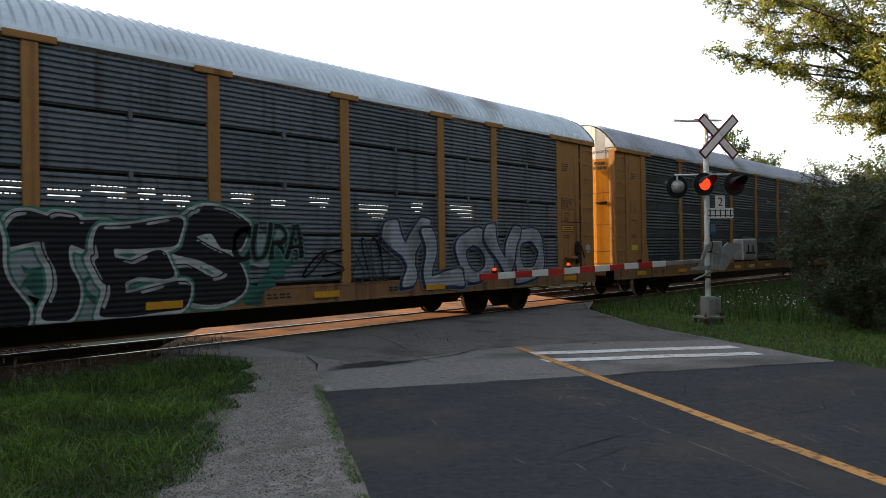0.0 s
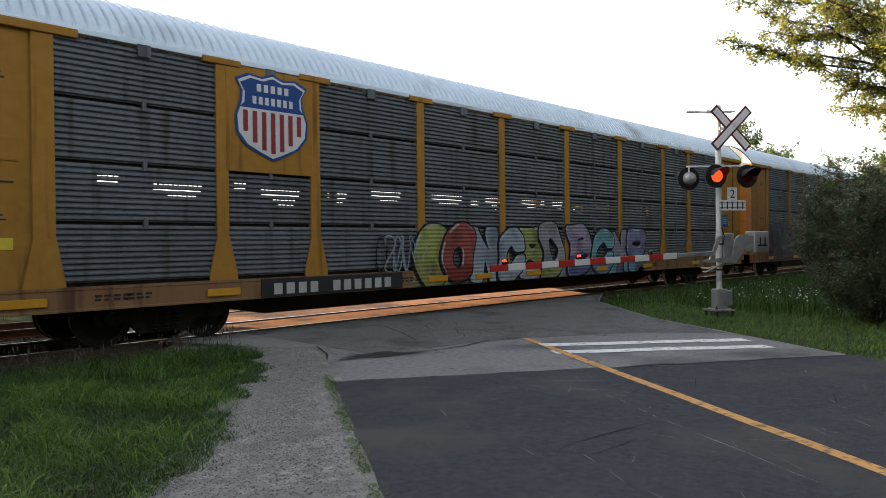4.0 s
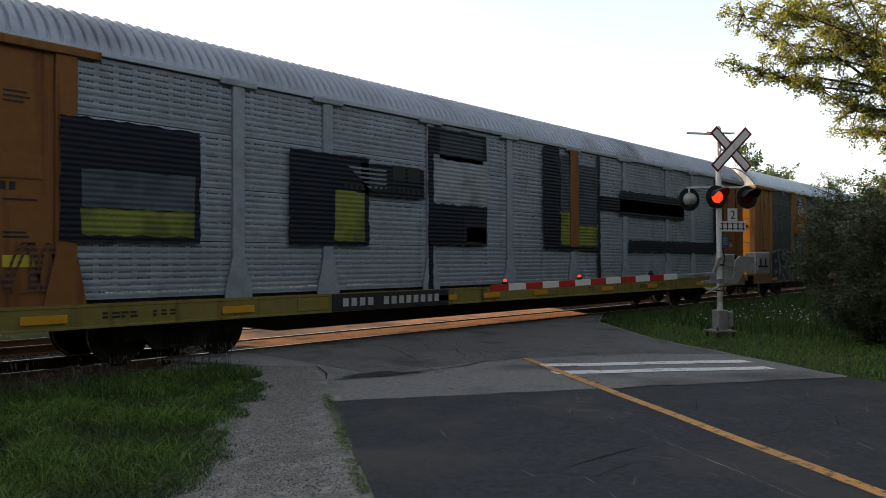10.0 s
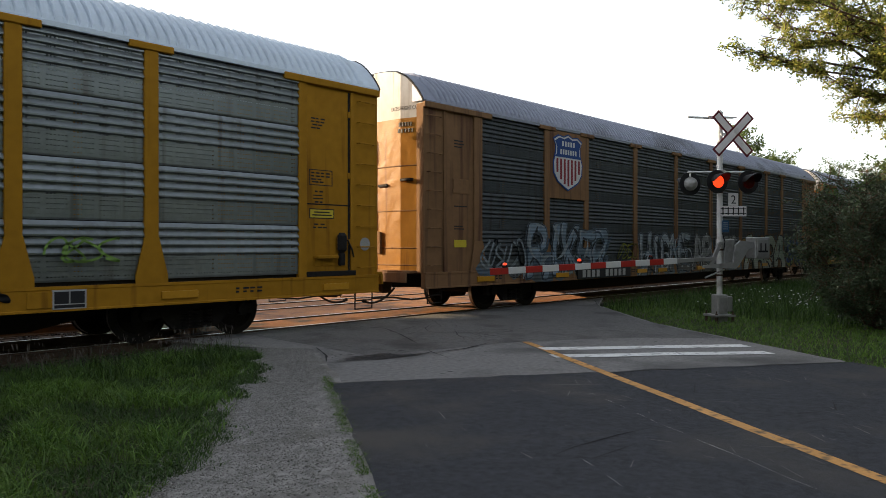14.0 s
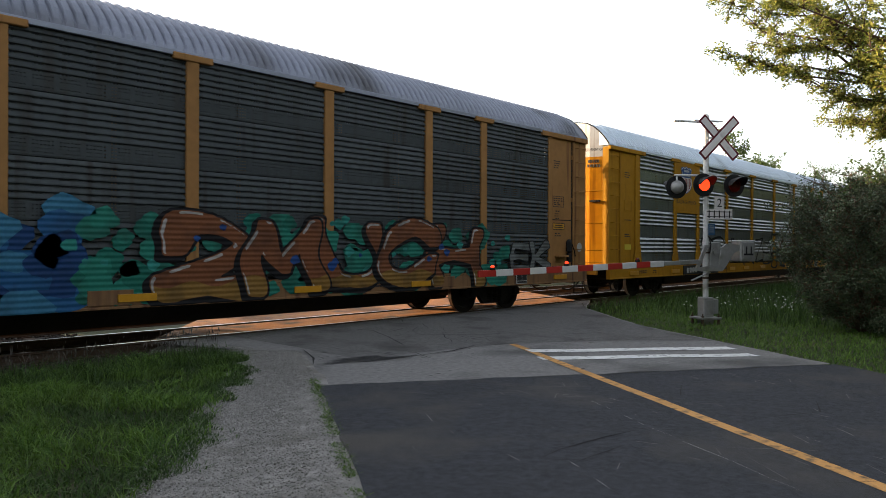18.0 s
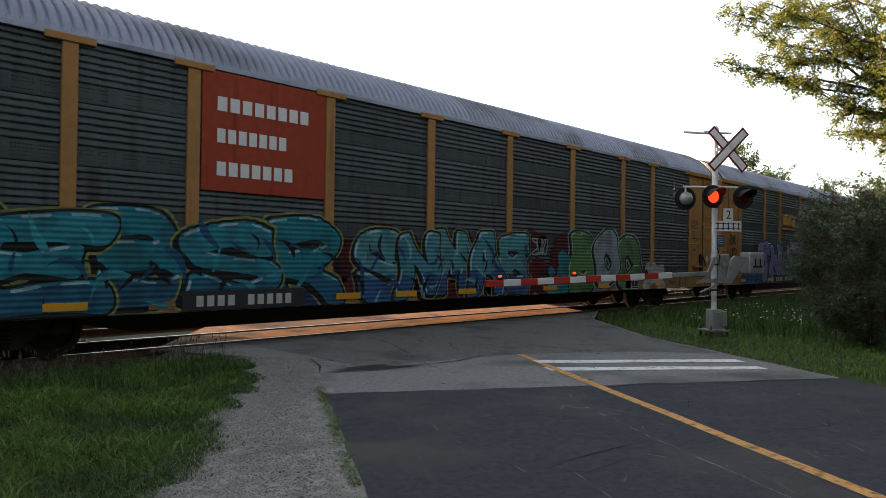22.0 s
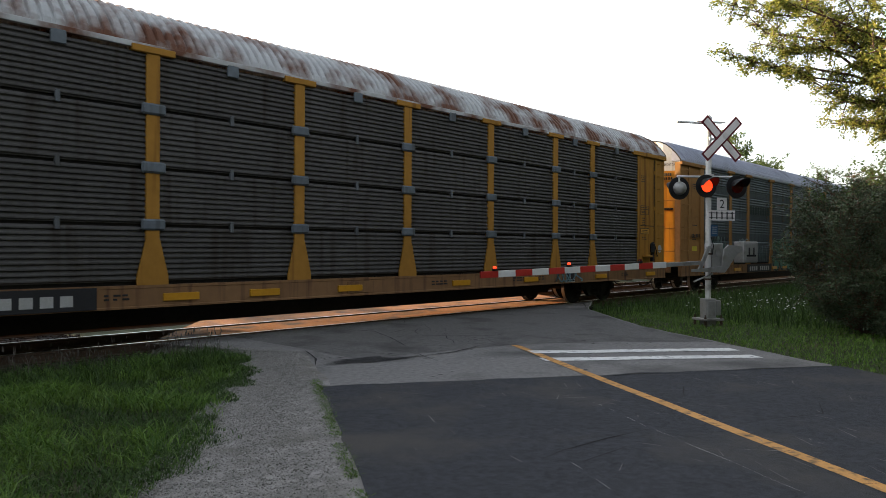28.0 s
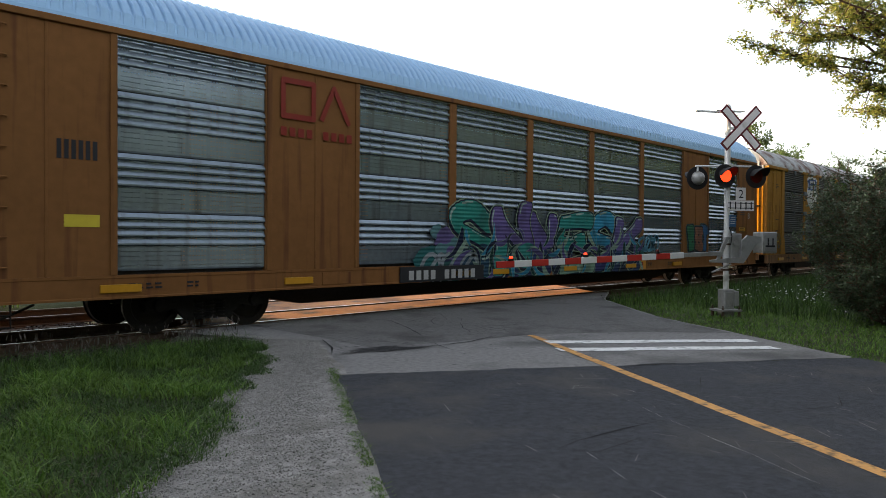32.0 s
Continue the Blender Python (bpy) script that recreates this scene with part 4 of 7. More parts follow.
for z in (3.9, 2.9, 1.62, 1.05):
    part("mast_clamp", Geo().lathe([(0.064, z - 0.02), (0.078, z - 0.02), (0.078, z + 0.02), (0.064, z + 0.02)], n=20), M["rail"], signal)
# gate drive
part("gate_drive", Geo().cbox(0.07, 0.35, -0.06, 0.28, 1.28, 1.86, 0.02).cyl((0.2, -0.09, 1.64), (0.2, -0.06, 1.64), 0.07, 0.07, 20), M["alum"], signal, "grey gate-drive case")
part("gate_bracket", Geo().prism([(-0.5, 1.22), (0.32, 1.2), (0.42, 1.32), (0.62, 1.62), (0.85, 1.7), (0.85, 1.78), (0.42, 1.82), (0.3, 1.72), (0.24, 1.34), (-0.5, 1.27)], "y", -0.16, -0.11), M["alum"], signal)
part("gate_bracket", Geo().prism([(-0.34, 1.27), (-0.26, 1.27), (-0.06, 1.72), (0.0, 1.74), (0.0, 1.8), (-0.12, 1.78)], "y", -0.16, -0.11), M["alum"], signal)
part("counterweight", Geo().cbox(0.76, 1.14, -0.2, 0.16, 1.42, 1.90, 0.02).cbox(0.81, 1.09, -0.215, -0.2, 1.48, 1.85, 0.006), M["alum"], signal, "grey counterweight box")
g = Geo()
for x in (0.88, 1.0):
    g.box(x, x + 0.03, -0.22, -0.214, 1.60, 1.76)
g.box(0.83, 1.07, -0.22, -0.214, 1.56, 1.60)
part("counterweight_mark", g, M["stencil_black"], signal)
part("stay_rod", Geo().tube([(-0.42, -0.1, 1.0), (0.05, -0.1, 1.18)], 0.02), M["alum"], signal)

# lowered gate arm
ARM_END, ARM_TIP = Vector((16.05, -6.08, 1.30)), Vector((10.70, -4.06, 1.10))
arm_dir = (ARM_TIP - ARM_END)
arm_len = arm_dir.length
arm_rz = math.degrees(math.atan2(arm_dir.y, arm_dir.x))
arm_ry = -math.degrees(math.asin(arm_dir.z / arm_len))
gate = part("gate_arm", Geo().cbox(0.0, 1.1, -0.03, 0.03, -0.045, 0.045, 0.006), M["alum"], None, "red and white striped gate arm")
gate.parent = signal
gate.matrix_basis = SIG.inverted() @ (Matrix.Translation(ARM_END) @ pose(0, 0, 0, 0, arm_ry, arm_rz))
n_stripe = 12
for k in range(n_stripe):
    a = 1.1 + (arm_len - 1.1) * k / n_stripe
    b = 1.1 + (arm_len - 1.1) * (k + 1) / n_stripe
    part("stripe", Geo().cbox(a, b, -0.025, 0.025, -0.062, 0.062, 0.005), M["gate_red"] if k % 2 else M["gate_white"], gate)


def arm_lamp(x, lit):
    body = part("arm_lamp", Geo().cbox(-0.045, 0.045, -0.035, 0.035, 0.062, 0.095, 0.006).lathe([(0.052, 0.095), (0.052, 0.11), (0.046, 0.11)], n=16), M["black"], gate, at=pose(x, 0, 0))
    lens = part("arm_lamp_lens", Geo().lathe([(0.036, 0.095), (0.036, 0.135), (0.026, 0.15), (0.0, 0.155)], n=16), M["lamp_red"] if lit else M["lens_red"], body, "glowing red arm lamp" if lit else "unlit red arm lamp", smooth=True)
    return lens


arm_lamp(arm_len - 0.32, True)
arm_lamp(arm_len - 2.05, True)
arm_lamp(arm_len - 3.9, False)


# ---------------------------------------------------------------- train
LEN, PITCH = 27.63, 28.93
SLACK = {1: -0.05, 4: -0.02, 5: -0.02, 6: -0.09, 7: -0.17, 8: 0.08, 9: 0.01, 11: -0.07}    # play in the couplers
POSTS = (4.63, 6.58, 9.43, 12.28, 15.15, 18.04, 20.89, 22.85)
BAYS = tuple(zip((1.95,) + POSTS, POSTS + (25.68,)))
ROWS_Z = ((1.06, 1.915), (1.965, 2.82), (2.87, 3.75), (3.80, 4.65))
SIDE, WHEEL_R = 1.50, 0.46


def train_x(t):
    """Where the rear of the first car is at t seconds; the train slows a little."""
    return 20.548 + 9.88834 * t - 0.013046 * t * t - 0.0000788 * t ** 3


def steel(name, c, rough=0.62, metal=0.2, dirt=0.3):
    return material(name, c, rough, metal, vary=0.22, scale=2.5, stain=(c[0] * 0.5 + 0.01, c[1] * 0.46 + 0.008, c[2] * 0.42 + 0.006), stain_amount=dirt, stain_scale=0.9, streak=True, spread=0.07, gloss=0.1)


END_COLOURS = {}


def coat(name, c, dirt=0.3, rough=0.7):
    END_COLOURS[name] = c
    return material(name, c, rough, 0.0, vary=0.16, scale=1.6, stain=(c[0] * 0.45, c[1] * 0.4, c[2] * 0.45 + 0.004), stain_amount=dirt * 0.45, stain_scale=0.8, streak=True, bump=0.06, bump_scale=12, gloss=0.06)


GALV_BLUE = steel("galvanised_blue_grey", (0.10, 0.115, 0.13))
GALV_GREY = steel("galvanised_grey", (0.095, 0.103, 0.112))
GALV_RUSTY = steel("brownish_grey_steel", (0.064, 0.061, 0.058))
GALV_GREEN = steel("weathered_green_grey", (0.07, 0.086, 0.092))
GALV_DARK = steel("weathered_dark_grey", (0.050, 0.057, 0.060))
GALV_PALE = steel("pale_grey_panel", (0.125, 0.14, 0.14))
GALV_BRIGHT = steel("bright_galvanised", (0.18, 0.2, 0.205), 0.33, 0.68, 0.2)
GALV_AQUA = steel("pale_aqua_galvanised", (0.195, 0.235, 0.27), 0.27, 0.72, 0.2)
TAN = coat("tan_yellow_paint", (0.245, 0.126, 0.047))
TAN_DULL = coat("faded_tan_paint", (0.17, 0.096, 0.048), 0.8)
YELLOW = coat("bright_yellow_paint", (0.30, 0.145, 0.013), 0.35)
OCHRE = coat("ochre_yellow_paint", (0.275, 0.137, 0.028), 0.35)
BROWN = coat("brown_orange_paint", (0.16, 0.072, 0.025), 0.5)
OLIVE = coat("dull_olive_yellow_paint", (0.154, 0.126, 0.037), 0.4)
RED_PANEL = coat("oxide_red_paint", (0.211, 0.0384, 0.0192), 0.3)
ROOF_LIGHT = material("pale_galvanised_roof", (0.48, 0.545, 0.61), 0.5, 0.3, vary=0.1, scale=2, stain=(0.224, 0.243, 0.256), stain_amount=0.2, stain_scale=0.5)
ROOF_GREY = material("grey_galvanised_roof", (0.27, 0.295, 0.34), 0.5, 0.35, vary=0.14, scale=2, stain=(0.128, 0.134, 0.147), stain_amount=0.3, stain_scale=0.5)
ROOF_DARK = material("dark_weathered_roof", (0.20, 0.215, 0.265), 0.5, 0.35, vary=0.16, scale=2, stain=(0.0704, 0.0704, 0.0768), stain_amount=0.3, stain_scale=0.5)
ROOF_RUST = material("rusted_white_roof", (0.352, 0.358, 0.358), 0.6, 0.1, vary=0.15, scale=2, stain=(0.102, 0.0416, 0.0224), stain_amount=0.62, stain_scale=1.3)
ROOF_BLUE = material("light_blue_roof", (0.245, 0.39, 0.56), 0.45, 0.3, vary=0.08, scale=2)
NAVY = material("navy_spray_paint", (0.00896, 0.0115, 0.0205), 0.6, vary=0.25, scale=5)
SILVER = material("silver_roller_paint", (0.20, 0.228, 0.26), 0.62, 0.1, vary=0.22, scale=4, stain=(0.16, 0.179, 0.192), stain_amount=0.4, stain_scale=3)
paints = {}


def spray(c):
    """Spray paint over ribbed steel: soft-edged, with the ribs showing through."""
    if c not in paints:
        key, c = c, tuple(0.52 * v for v in c)
        mt = material("spray_paint", c, 0.55, 0.05, vary=0.18, scale=6, stain=(c[0] * 0.55 + 0.006, c[1] * 0.55 + 0.006, c[2] * 0.55 + 0.006), stain_amount=0.5, stain_scale=2.2, gloss=0.1)
        n, link = mt.node_tree.nodes, mt.node_tree.links.new
        tc, wv, bp = n.new("ShaderNodeTexCoord"), n.new("ShaderNodeTexWave"), n.new("ShaderNodeBump")
        wv.bands_direction, wv.wave_profile = "Z", "SIN"
        wv.inputs["Scale"].default_value = 3.55
        link(tc.outputs["Object"], wv.inputs[0])
        bp.inputs["Strength"].default_value, bp.inputs["Distance"].default_value = 0.42, 0.02
        link(wv.outputs["Fac"], bp.inputs["Height"])
        link(bp.outputs[0], n["Principled BSDF"].inputs["Normal"])
        paints[key] = mt
        c = key
    return paints[c]


# -- shared shapes
panel_cache = {}


def panel_mesh(width, height, style, mat, slots=0):
    """A ribbed steel side panel from its lower rear corner, with its ventilation slots cut through."""
    key = (round(width, 3), round(height, 3), style, mat.name, slots)
    if key in panel_cache:
        return panel_cache[key]
    r = random.Random(slots * 7 + int(width * 100))
    g = Geo()

    def band(ya, za, yb, zb, cuts=()):
        x = 0.0
        for c0, c1 in list(cuts) + [(width, width)]:
            if c0 > x:
                g.add([(x, ya, za), (c0, ya, za), (c0, yb, zb), (x, yb, zb)], [(0, 1, 2, 3)])
            x = max(x, c1)

    if style == "fine":                       # small ribs all over, a few clusters of slots
        k = max(1, round(height / 0.088))
        st = height / k
        groups = []
        if slots:
            x = r.uniform(0.05, 0.9)
            while x < width - 0.5:
                w = r.choice((0.3, 0.45, 0.8, 1.0))
                groups.append((x, min(width - 0.06, x + w), k - r.choice((2, 2, 3)), r.choice((3, 3, 4))))
                x += w + r.uniform(0.12, 0.7)
        for i in range(k):
            z = i * st
            cuts = []
            for x0, x1, top, deep in groups:
                row = top - i
                if 0 <= row < deep:
                    if row == 1:
                        cuts.append((x0, x1))
                    else:
                        x = x0 + 0.12 * row
                        while x < x1 - 0.05 * row:
                            cuts.append((x, x + 0.052))
                            x += 0.085
            band(0, z, 0, z + st * 0.12, cuts)
            band(0, z + st * 0.12, -0.032, z + st * 0.34)
            band(-0.032, z + st * 0.34, -0.032, z + st * 0.56)
            band(-0.032, z + st * 0.56, 0, z + st)
    elif style == "grid":                     # shallow ribs with a row of slots in every valley
        k = max(1, round(height / 0.098))
        st = height / k
        runs, x = [], 0.05
        while x < width - 0.09:
            runs.append((x, x + 0.034))
            x += 0.056 if len(runs) % 4 else 0.125
        for i in range(k):
            z = i * st
            band(0, z, 0, z + 0.025, runs if i else ())
            band(0, z + 0.025, -0.006, z + st * 0.56)
            band(-0.006, z + st * 0.56, -0.006, z + st * 0.74)
            band(-0.006, z + st * 0.74, 0, z + st)
    else:                                     # a perforated flat band below, broad ribs above
        z = height * (0.4 if style == "bold" else 0.3)
        runs, x = [], 0.06
        while x < width - 0.1:
            runs += [(x + 0.052 * i, x + 0.052 * i + 0.028) for i in range(6) if x + 0.052 * i < width - 0.08]
            x += 0.052 * 6 + 0.06
        low = 0.03
        for i in range(4):
            a = low + (z - 0.06) * (i + 0.5) / 4
            band(-0.006, (low if i == 0 else low + (z - 0.06) * (i - 0.5) / 4 + 0.013), -0.006, a)
            band(-0.006, a, -0.006, a + 0.013, runs)
        band(-0.006, low + (z - 0.06) * 0.875 + 0.013, -0.006, z - 0.01)
        band(0, 0, -0.006, low)
        band(-0.006, z - 0.01, 0, z)
        k, deep = (4, 0.04) if style == "bold" else (6, 0.026)
        st = (height - z) / k
        for i in range(k):
            a = z + i * st
            cuts = [c for n, c in enumerate(runs) if n % 6 < 3]
            band(0, a, 0, a + st * 0.16, cuts)
            band(0, a + st * 0.16, -deep, a + st * 0.32)
            band(-deep, a + st * 0.32, -deep, a + st * 0.50)
            band(-deep, a + st * 0.50, 0, a + st)
    g.add([(0, 0, 0), (width, 0, 0), (width, 0.04, 0), (0, 0.04, 0)], [(0, 1, 2, 3)])
    g.add([(0, 0, height), (width, 0, height), (width, 0.04, height), (0, 0.04, height)], [(0, 1, 2, 3)])
    for x in (0.0, width):
        g.add([(x, 0, 0), (x, 0.04, 0), (x, 0.04, height), (x, 0, height)], [(0, 1, 2, 3)])
    panel_cache[key] = g.mesh("side_panel", mat)
    return panel_cache[key]


ROOF_PROF = [(1.53, 4.76), (1.53, 4.79), (1.49, 4.86), (1.36, 5.03), (1.18, 5.22), (0.98, 5.38), (0.76, 5.49), (0.42, 5.545), (0.0, 5.565)]
roof_cache = {}


def roof_mesh(mat, rise=0.0, x0=-0.04, x1=LEN + 0.04):
    if mat.name in roof_cache:
        return roof_cache[mat.name]
    half = [(-y, z + (rise if z > 4.8 else 0.0)) for y, z in ROOF_PROF]
    arch = half + [(-y, z) for y, z in reversed(half[:-1])]
    g = Geo()
    k = int((x1 - x0 - 0.8) / 0.172)
    st = (x1 - x0 - 0.8) / k
    xs = [(x0, 0.0)]
    for i in range(k):                        # round corrugations between plain end sheets
        a = x0 + 0.4 + i * st
        xs += [(a, 0.0), (a + st * 0.14, 0.0), (a + st * 0.3, 0.05), (a + st * 0.52, 0.058), (a + st * 0.84, 0.05)]
    xs += [(x1 - 0.4, 0.0), (x1, 0.0)]
    m = len(arch)
    norms = []
    for j in range(m):
        (ya, za), (yb, zb) = arch[max(0, j - 1)], arch[min(m - 1, j + 1)]
        d = math.hypot(yb - ya, zb - za)
        norms.append((-(zb - za) / d, (yb - ya) / d))
    for x, up in xs:
        for j, ((y, z), (ny, nz)) in enumerate(zip(arch, norms)):
            k = up * (0.0, 0.0, 0.55)[min(j, m - 1 - j)] if min(j, m - 1 - j) < 3 else up
            g.v.append((x, y + ny * k, z + nz * k))
    for i in range(len(xs) - 1):
        for j in range(m - 1):
            g.f.append((i * m + j, i * m + j + 1, (i + 1) * m + j + 1, (i + 1) * m + j))
            g.m.append(0)
    g.f += [tuple(range(m)), tuple(range((len(xs) - 1) * m, len(xs) * m))]
    g.m += [0, 0]
    roof_cache[mat.name] = g.mesh("roof", mat)
    return roof_cache[mat.name]


def arch_outline(zlow, shrink=0.0):
    half = [(y - shrink, z - shrink) for y, z in ROOF_PROF if z > 4.77]
    return [(-half[0][0], zlow)] + [(-y, z) for y, z in half] + [(y, z) for y, z in reversed(half[:-1])] + [(half[0][0], zlow)]


def wheelset():
    """An axle with two flanged wheels; the axle lies along y."""
    g = Geo()
    g.cyl((0, -1.0, 0), (0, 1.0, 0), 0.075, 0.075, 16)
    for s in (-1, 1):
        y = 0.75 * s
        prof = [(0.10, y - 0.08 * s), (0.13, y - 0.03 * s), (0.33, y - 0.01 * s), (0.37, y - 0.062 * s), (0.455, y - 0.062 * s)]
        g.lathe(prof, axis="y", n=32)
        g.lathe([(0.46, y - 0.06 * s), (0.46, y + 0.055 * s)], axis="y", n=32, m=1)
        g.lathe([(0.46, y + 0.055 * s), (0.485, y + 0.06 * s), (0.485, y + 0.085 * s), (0.37, y + 0.088 * s), (0.33, y + 0.02 * s), (0.13, y + 0.04 * s), (0.10, y + 0.09 * s)], axis="y", n=32)
        for k in range(3):                    # bearing cap bolts
            a = 2 * math.pi * k / 3
            g.cyl((0.055 * math.cos(a), 1.0 * s, 0.055 * math.sin(a)), (0.055 * math.cos(a), 1.04 * s, 0.055 * math.sin(a)), 0.018, 0.018, 6)
    return g.mesh("wheelset", [M["wheel"], M["wheel_tread"]], True)


def side_frame():
    g = Geo()
    top = [(-1.12, 0.36), (-1.12, 0.52), (-0.95, 0.60), (-0.62, 0.60), (-0.42, 0.74), (0.42, 0.74), (0.62, 0.60), (0.95, 0.60), (1.12, 0.52), (1.12, 0.36), (0.74, 0.36), (0.62, 0.40), (0.40, 0.18), (-0.40, 0.18), (-0.62, 0.40), (-0.74, 0.36)]
    g.prism(top, "y", -0.06, 0.06)
    for x in (-0.89, 0.89):
        g.lathe([(0.0, -0.14), (0.10, -0.13), (0.115, -0.06), (0.115, 0.06)], (x, 0, 0.46), "y", 16)
    for x in (-0.2, 0.0, 0.2):                # springs
        for z in (0.24, 0.30, 0.36, 0.42, 0.48):
            g.lathe([(0.07, -0.015), (0.085, 0.0), (0.07, 0.015)], (x, -0.08, z), "z", 10)
    return g.mesh("side_frame", M["underframe"])


WHEELSET, FRAME = wheelset(), side_frame()
bolster_mesh = Geo().cbox(-0.22, 0.22, -1.0, 1.0, 0.42, 0.66, 0.03).cbox(-0.9, 0.9, -0.12, 0.12, 0.5, 0.6, 0.02).mesh("bolster", M["underframe"])
belly_mesh = Geo().prism([(0.3, 0.96), (0.3, 0.62), (4.6, 0.56), (6.2, 0.25), (LEN - 6.2, 0.25), (LEN - 4.6, 0.56), (LEN - 0.3, 0.62), (LEN - 0.3, 0.96)], "y", -0.38, 0.38)
for k in range(15):
    x = 1.2 + k * (LEN - 2.4) / 14
    belly_mesh.prism([(-1.42, 0.94), (-1.42, 0.72), (-0.4, 0.58), (0.4, 0.58), (1.42, 0.72), (1.42, 0.94)], "x", x - 0.05, x + 0.05)
belly_mesh.cyl((8.0, 0.75, 0.62), (9.4, 0.75, 0.62), 0.17, 0.17, 16).cbox(11.0, 11.5, 0.5, 1.0, 0.48, 0.8, 0.02).tube([(1.2, -0.5, 0.58), (26.2, -0.5, 0.58)], 0.025)
belly_mesh = belly_mesh.mesh("underframe", M["underframe"])
deck_mesh = Geo().box(0.05, LEN - 0.05, -1.44, 1.44, 0.94, 1.03).mesh("deck", M["underframe"])
coupler_geo = Geo().cbox(-0.62, 0.1, -0.11, 0.11, 0.62, 0.86, 0.02)
coupler_geo.prism([(-0.70, -0.20), (-0.58, -0.26), (-0.36, -0.14), (-0.36, 0.14), (-0.52, 0.24), (-0.62, 0.12), (-0.70, 0.08)], "z", 0.58, 0.90).cbox(-0.1, 0.2, -0.3, 0.3, 0.5, 0.96, 0.03)
coupler_mesh = coupler_geo.mesh("coupler", M["rail"])


def hang(a, b, sag, k=10):
    a, b = Vector(a), Vector(b)
    return [a.lerp(b, i / k) - Vector((0, 0, sag * 4 * (i / k) * (1 - i / k))) for i in range(k + 1)]


hose_mesh = Geo().tube(hang((0.15, -0.42, 0.62), (-0.66, -0.30, 0.34), 0.14), 0.025).cyl((-0.62, -0.30, 0.34), (-0.70, -0.30, 0.36), 0.04, 0.04, 8).mesh("air_hose", M["hose"])
pipe_mesh = Geo().tube([(0.95, -1.25, 0.60), (0.55, -1.2, 0.42), (0.1, -1.05, 0.38), (-0.25, -0.8, 0.44), (-0.6, -0.5, 0.42)], 0.02).mesh("brake_pipe", M["hose"])


stirrup_mesh = Geo().tube([(0.0, 0, 0.66), (0.0, -0.01, 0.32), (0.45, -0.01, 0.32), (0.45, 0, 0.66)], 0.016, 6).tube([(0.0, -0.01, 0.49), (0.45, -0.01, 0.49)], 0.014, 6).mesh("stirrup_step", M["underframe"])
end_cache = {}


gloss_cache = {}


def sunlit_end_gloss(colour):
    """The glossier, slightly buckled sheet of a car's end doors: the car's colour with sunlight painted in."""
    if colour.name not in gloss_cache:
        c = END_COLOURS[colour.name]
        # brighter, redder and far less blue than the side paint, to look sunlit
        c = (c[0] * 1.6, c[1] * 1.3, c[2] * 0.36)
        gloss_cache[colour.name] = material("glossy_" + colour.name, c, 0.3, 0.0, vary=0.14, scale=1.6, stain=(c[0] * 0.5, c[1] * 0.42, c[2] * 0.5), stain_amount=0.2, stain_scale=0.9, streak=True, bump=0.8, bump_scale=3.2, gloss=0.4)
    return gloss_cache[colour.name]


def door_x(y):
    """How far a folded end door stands out at a distance y from the car's middle."""
    return float(np.interp(y, [0.0, 0.90, 1.43], [-0.135, -0.12, 0.03]))


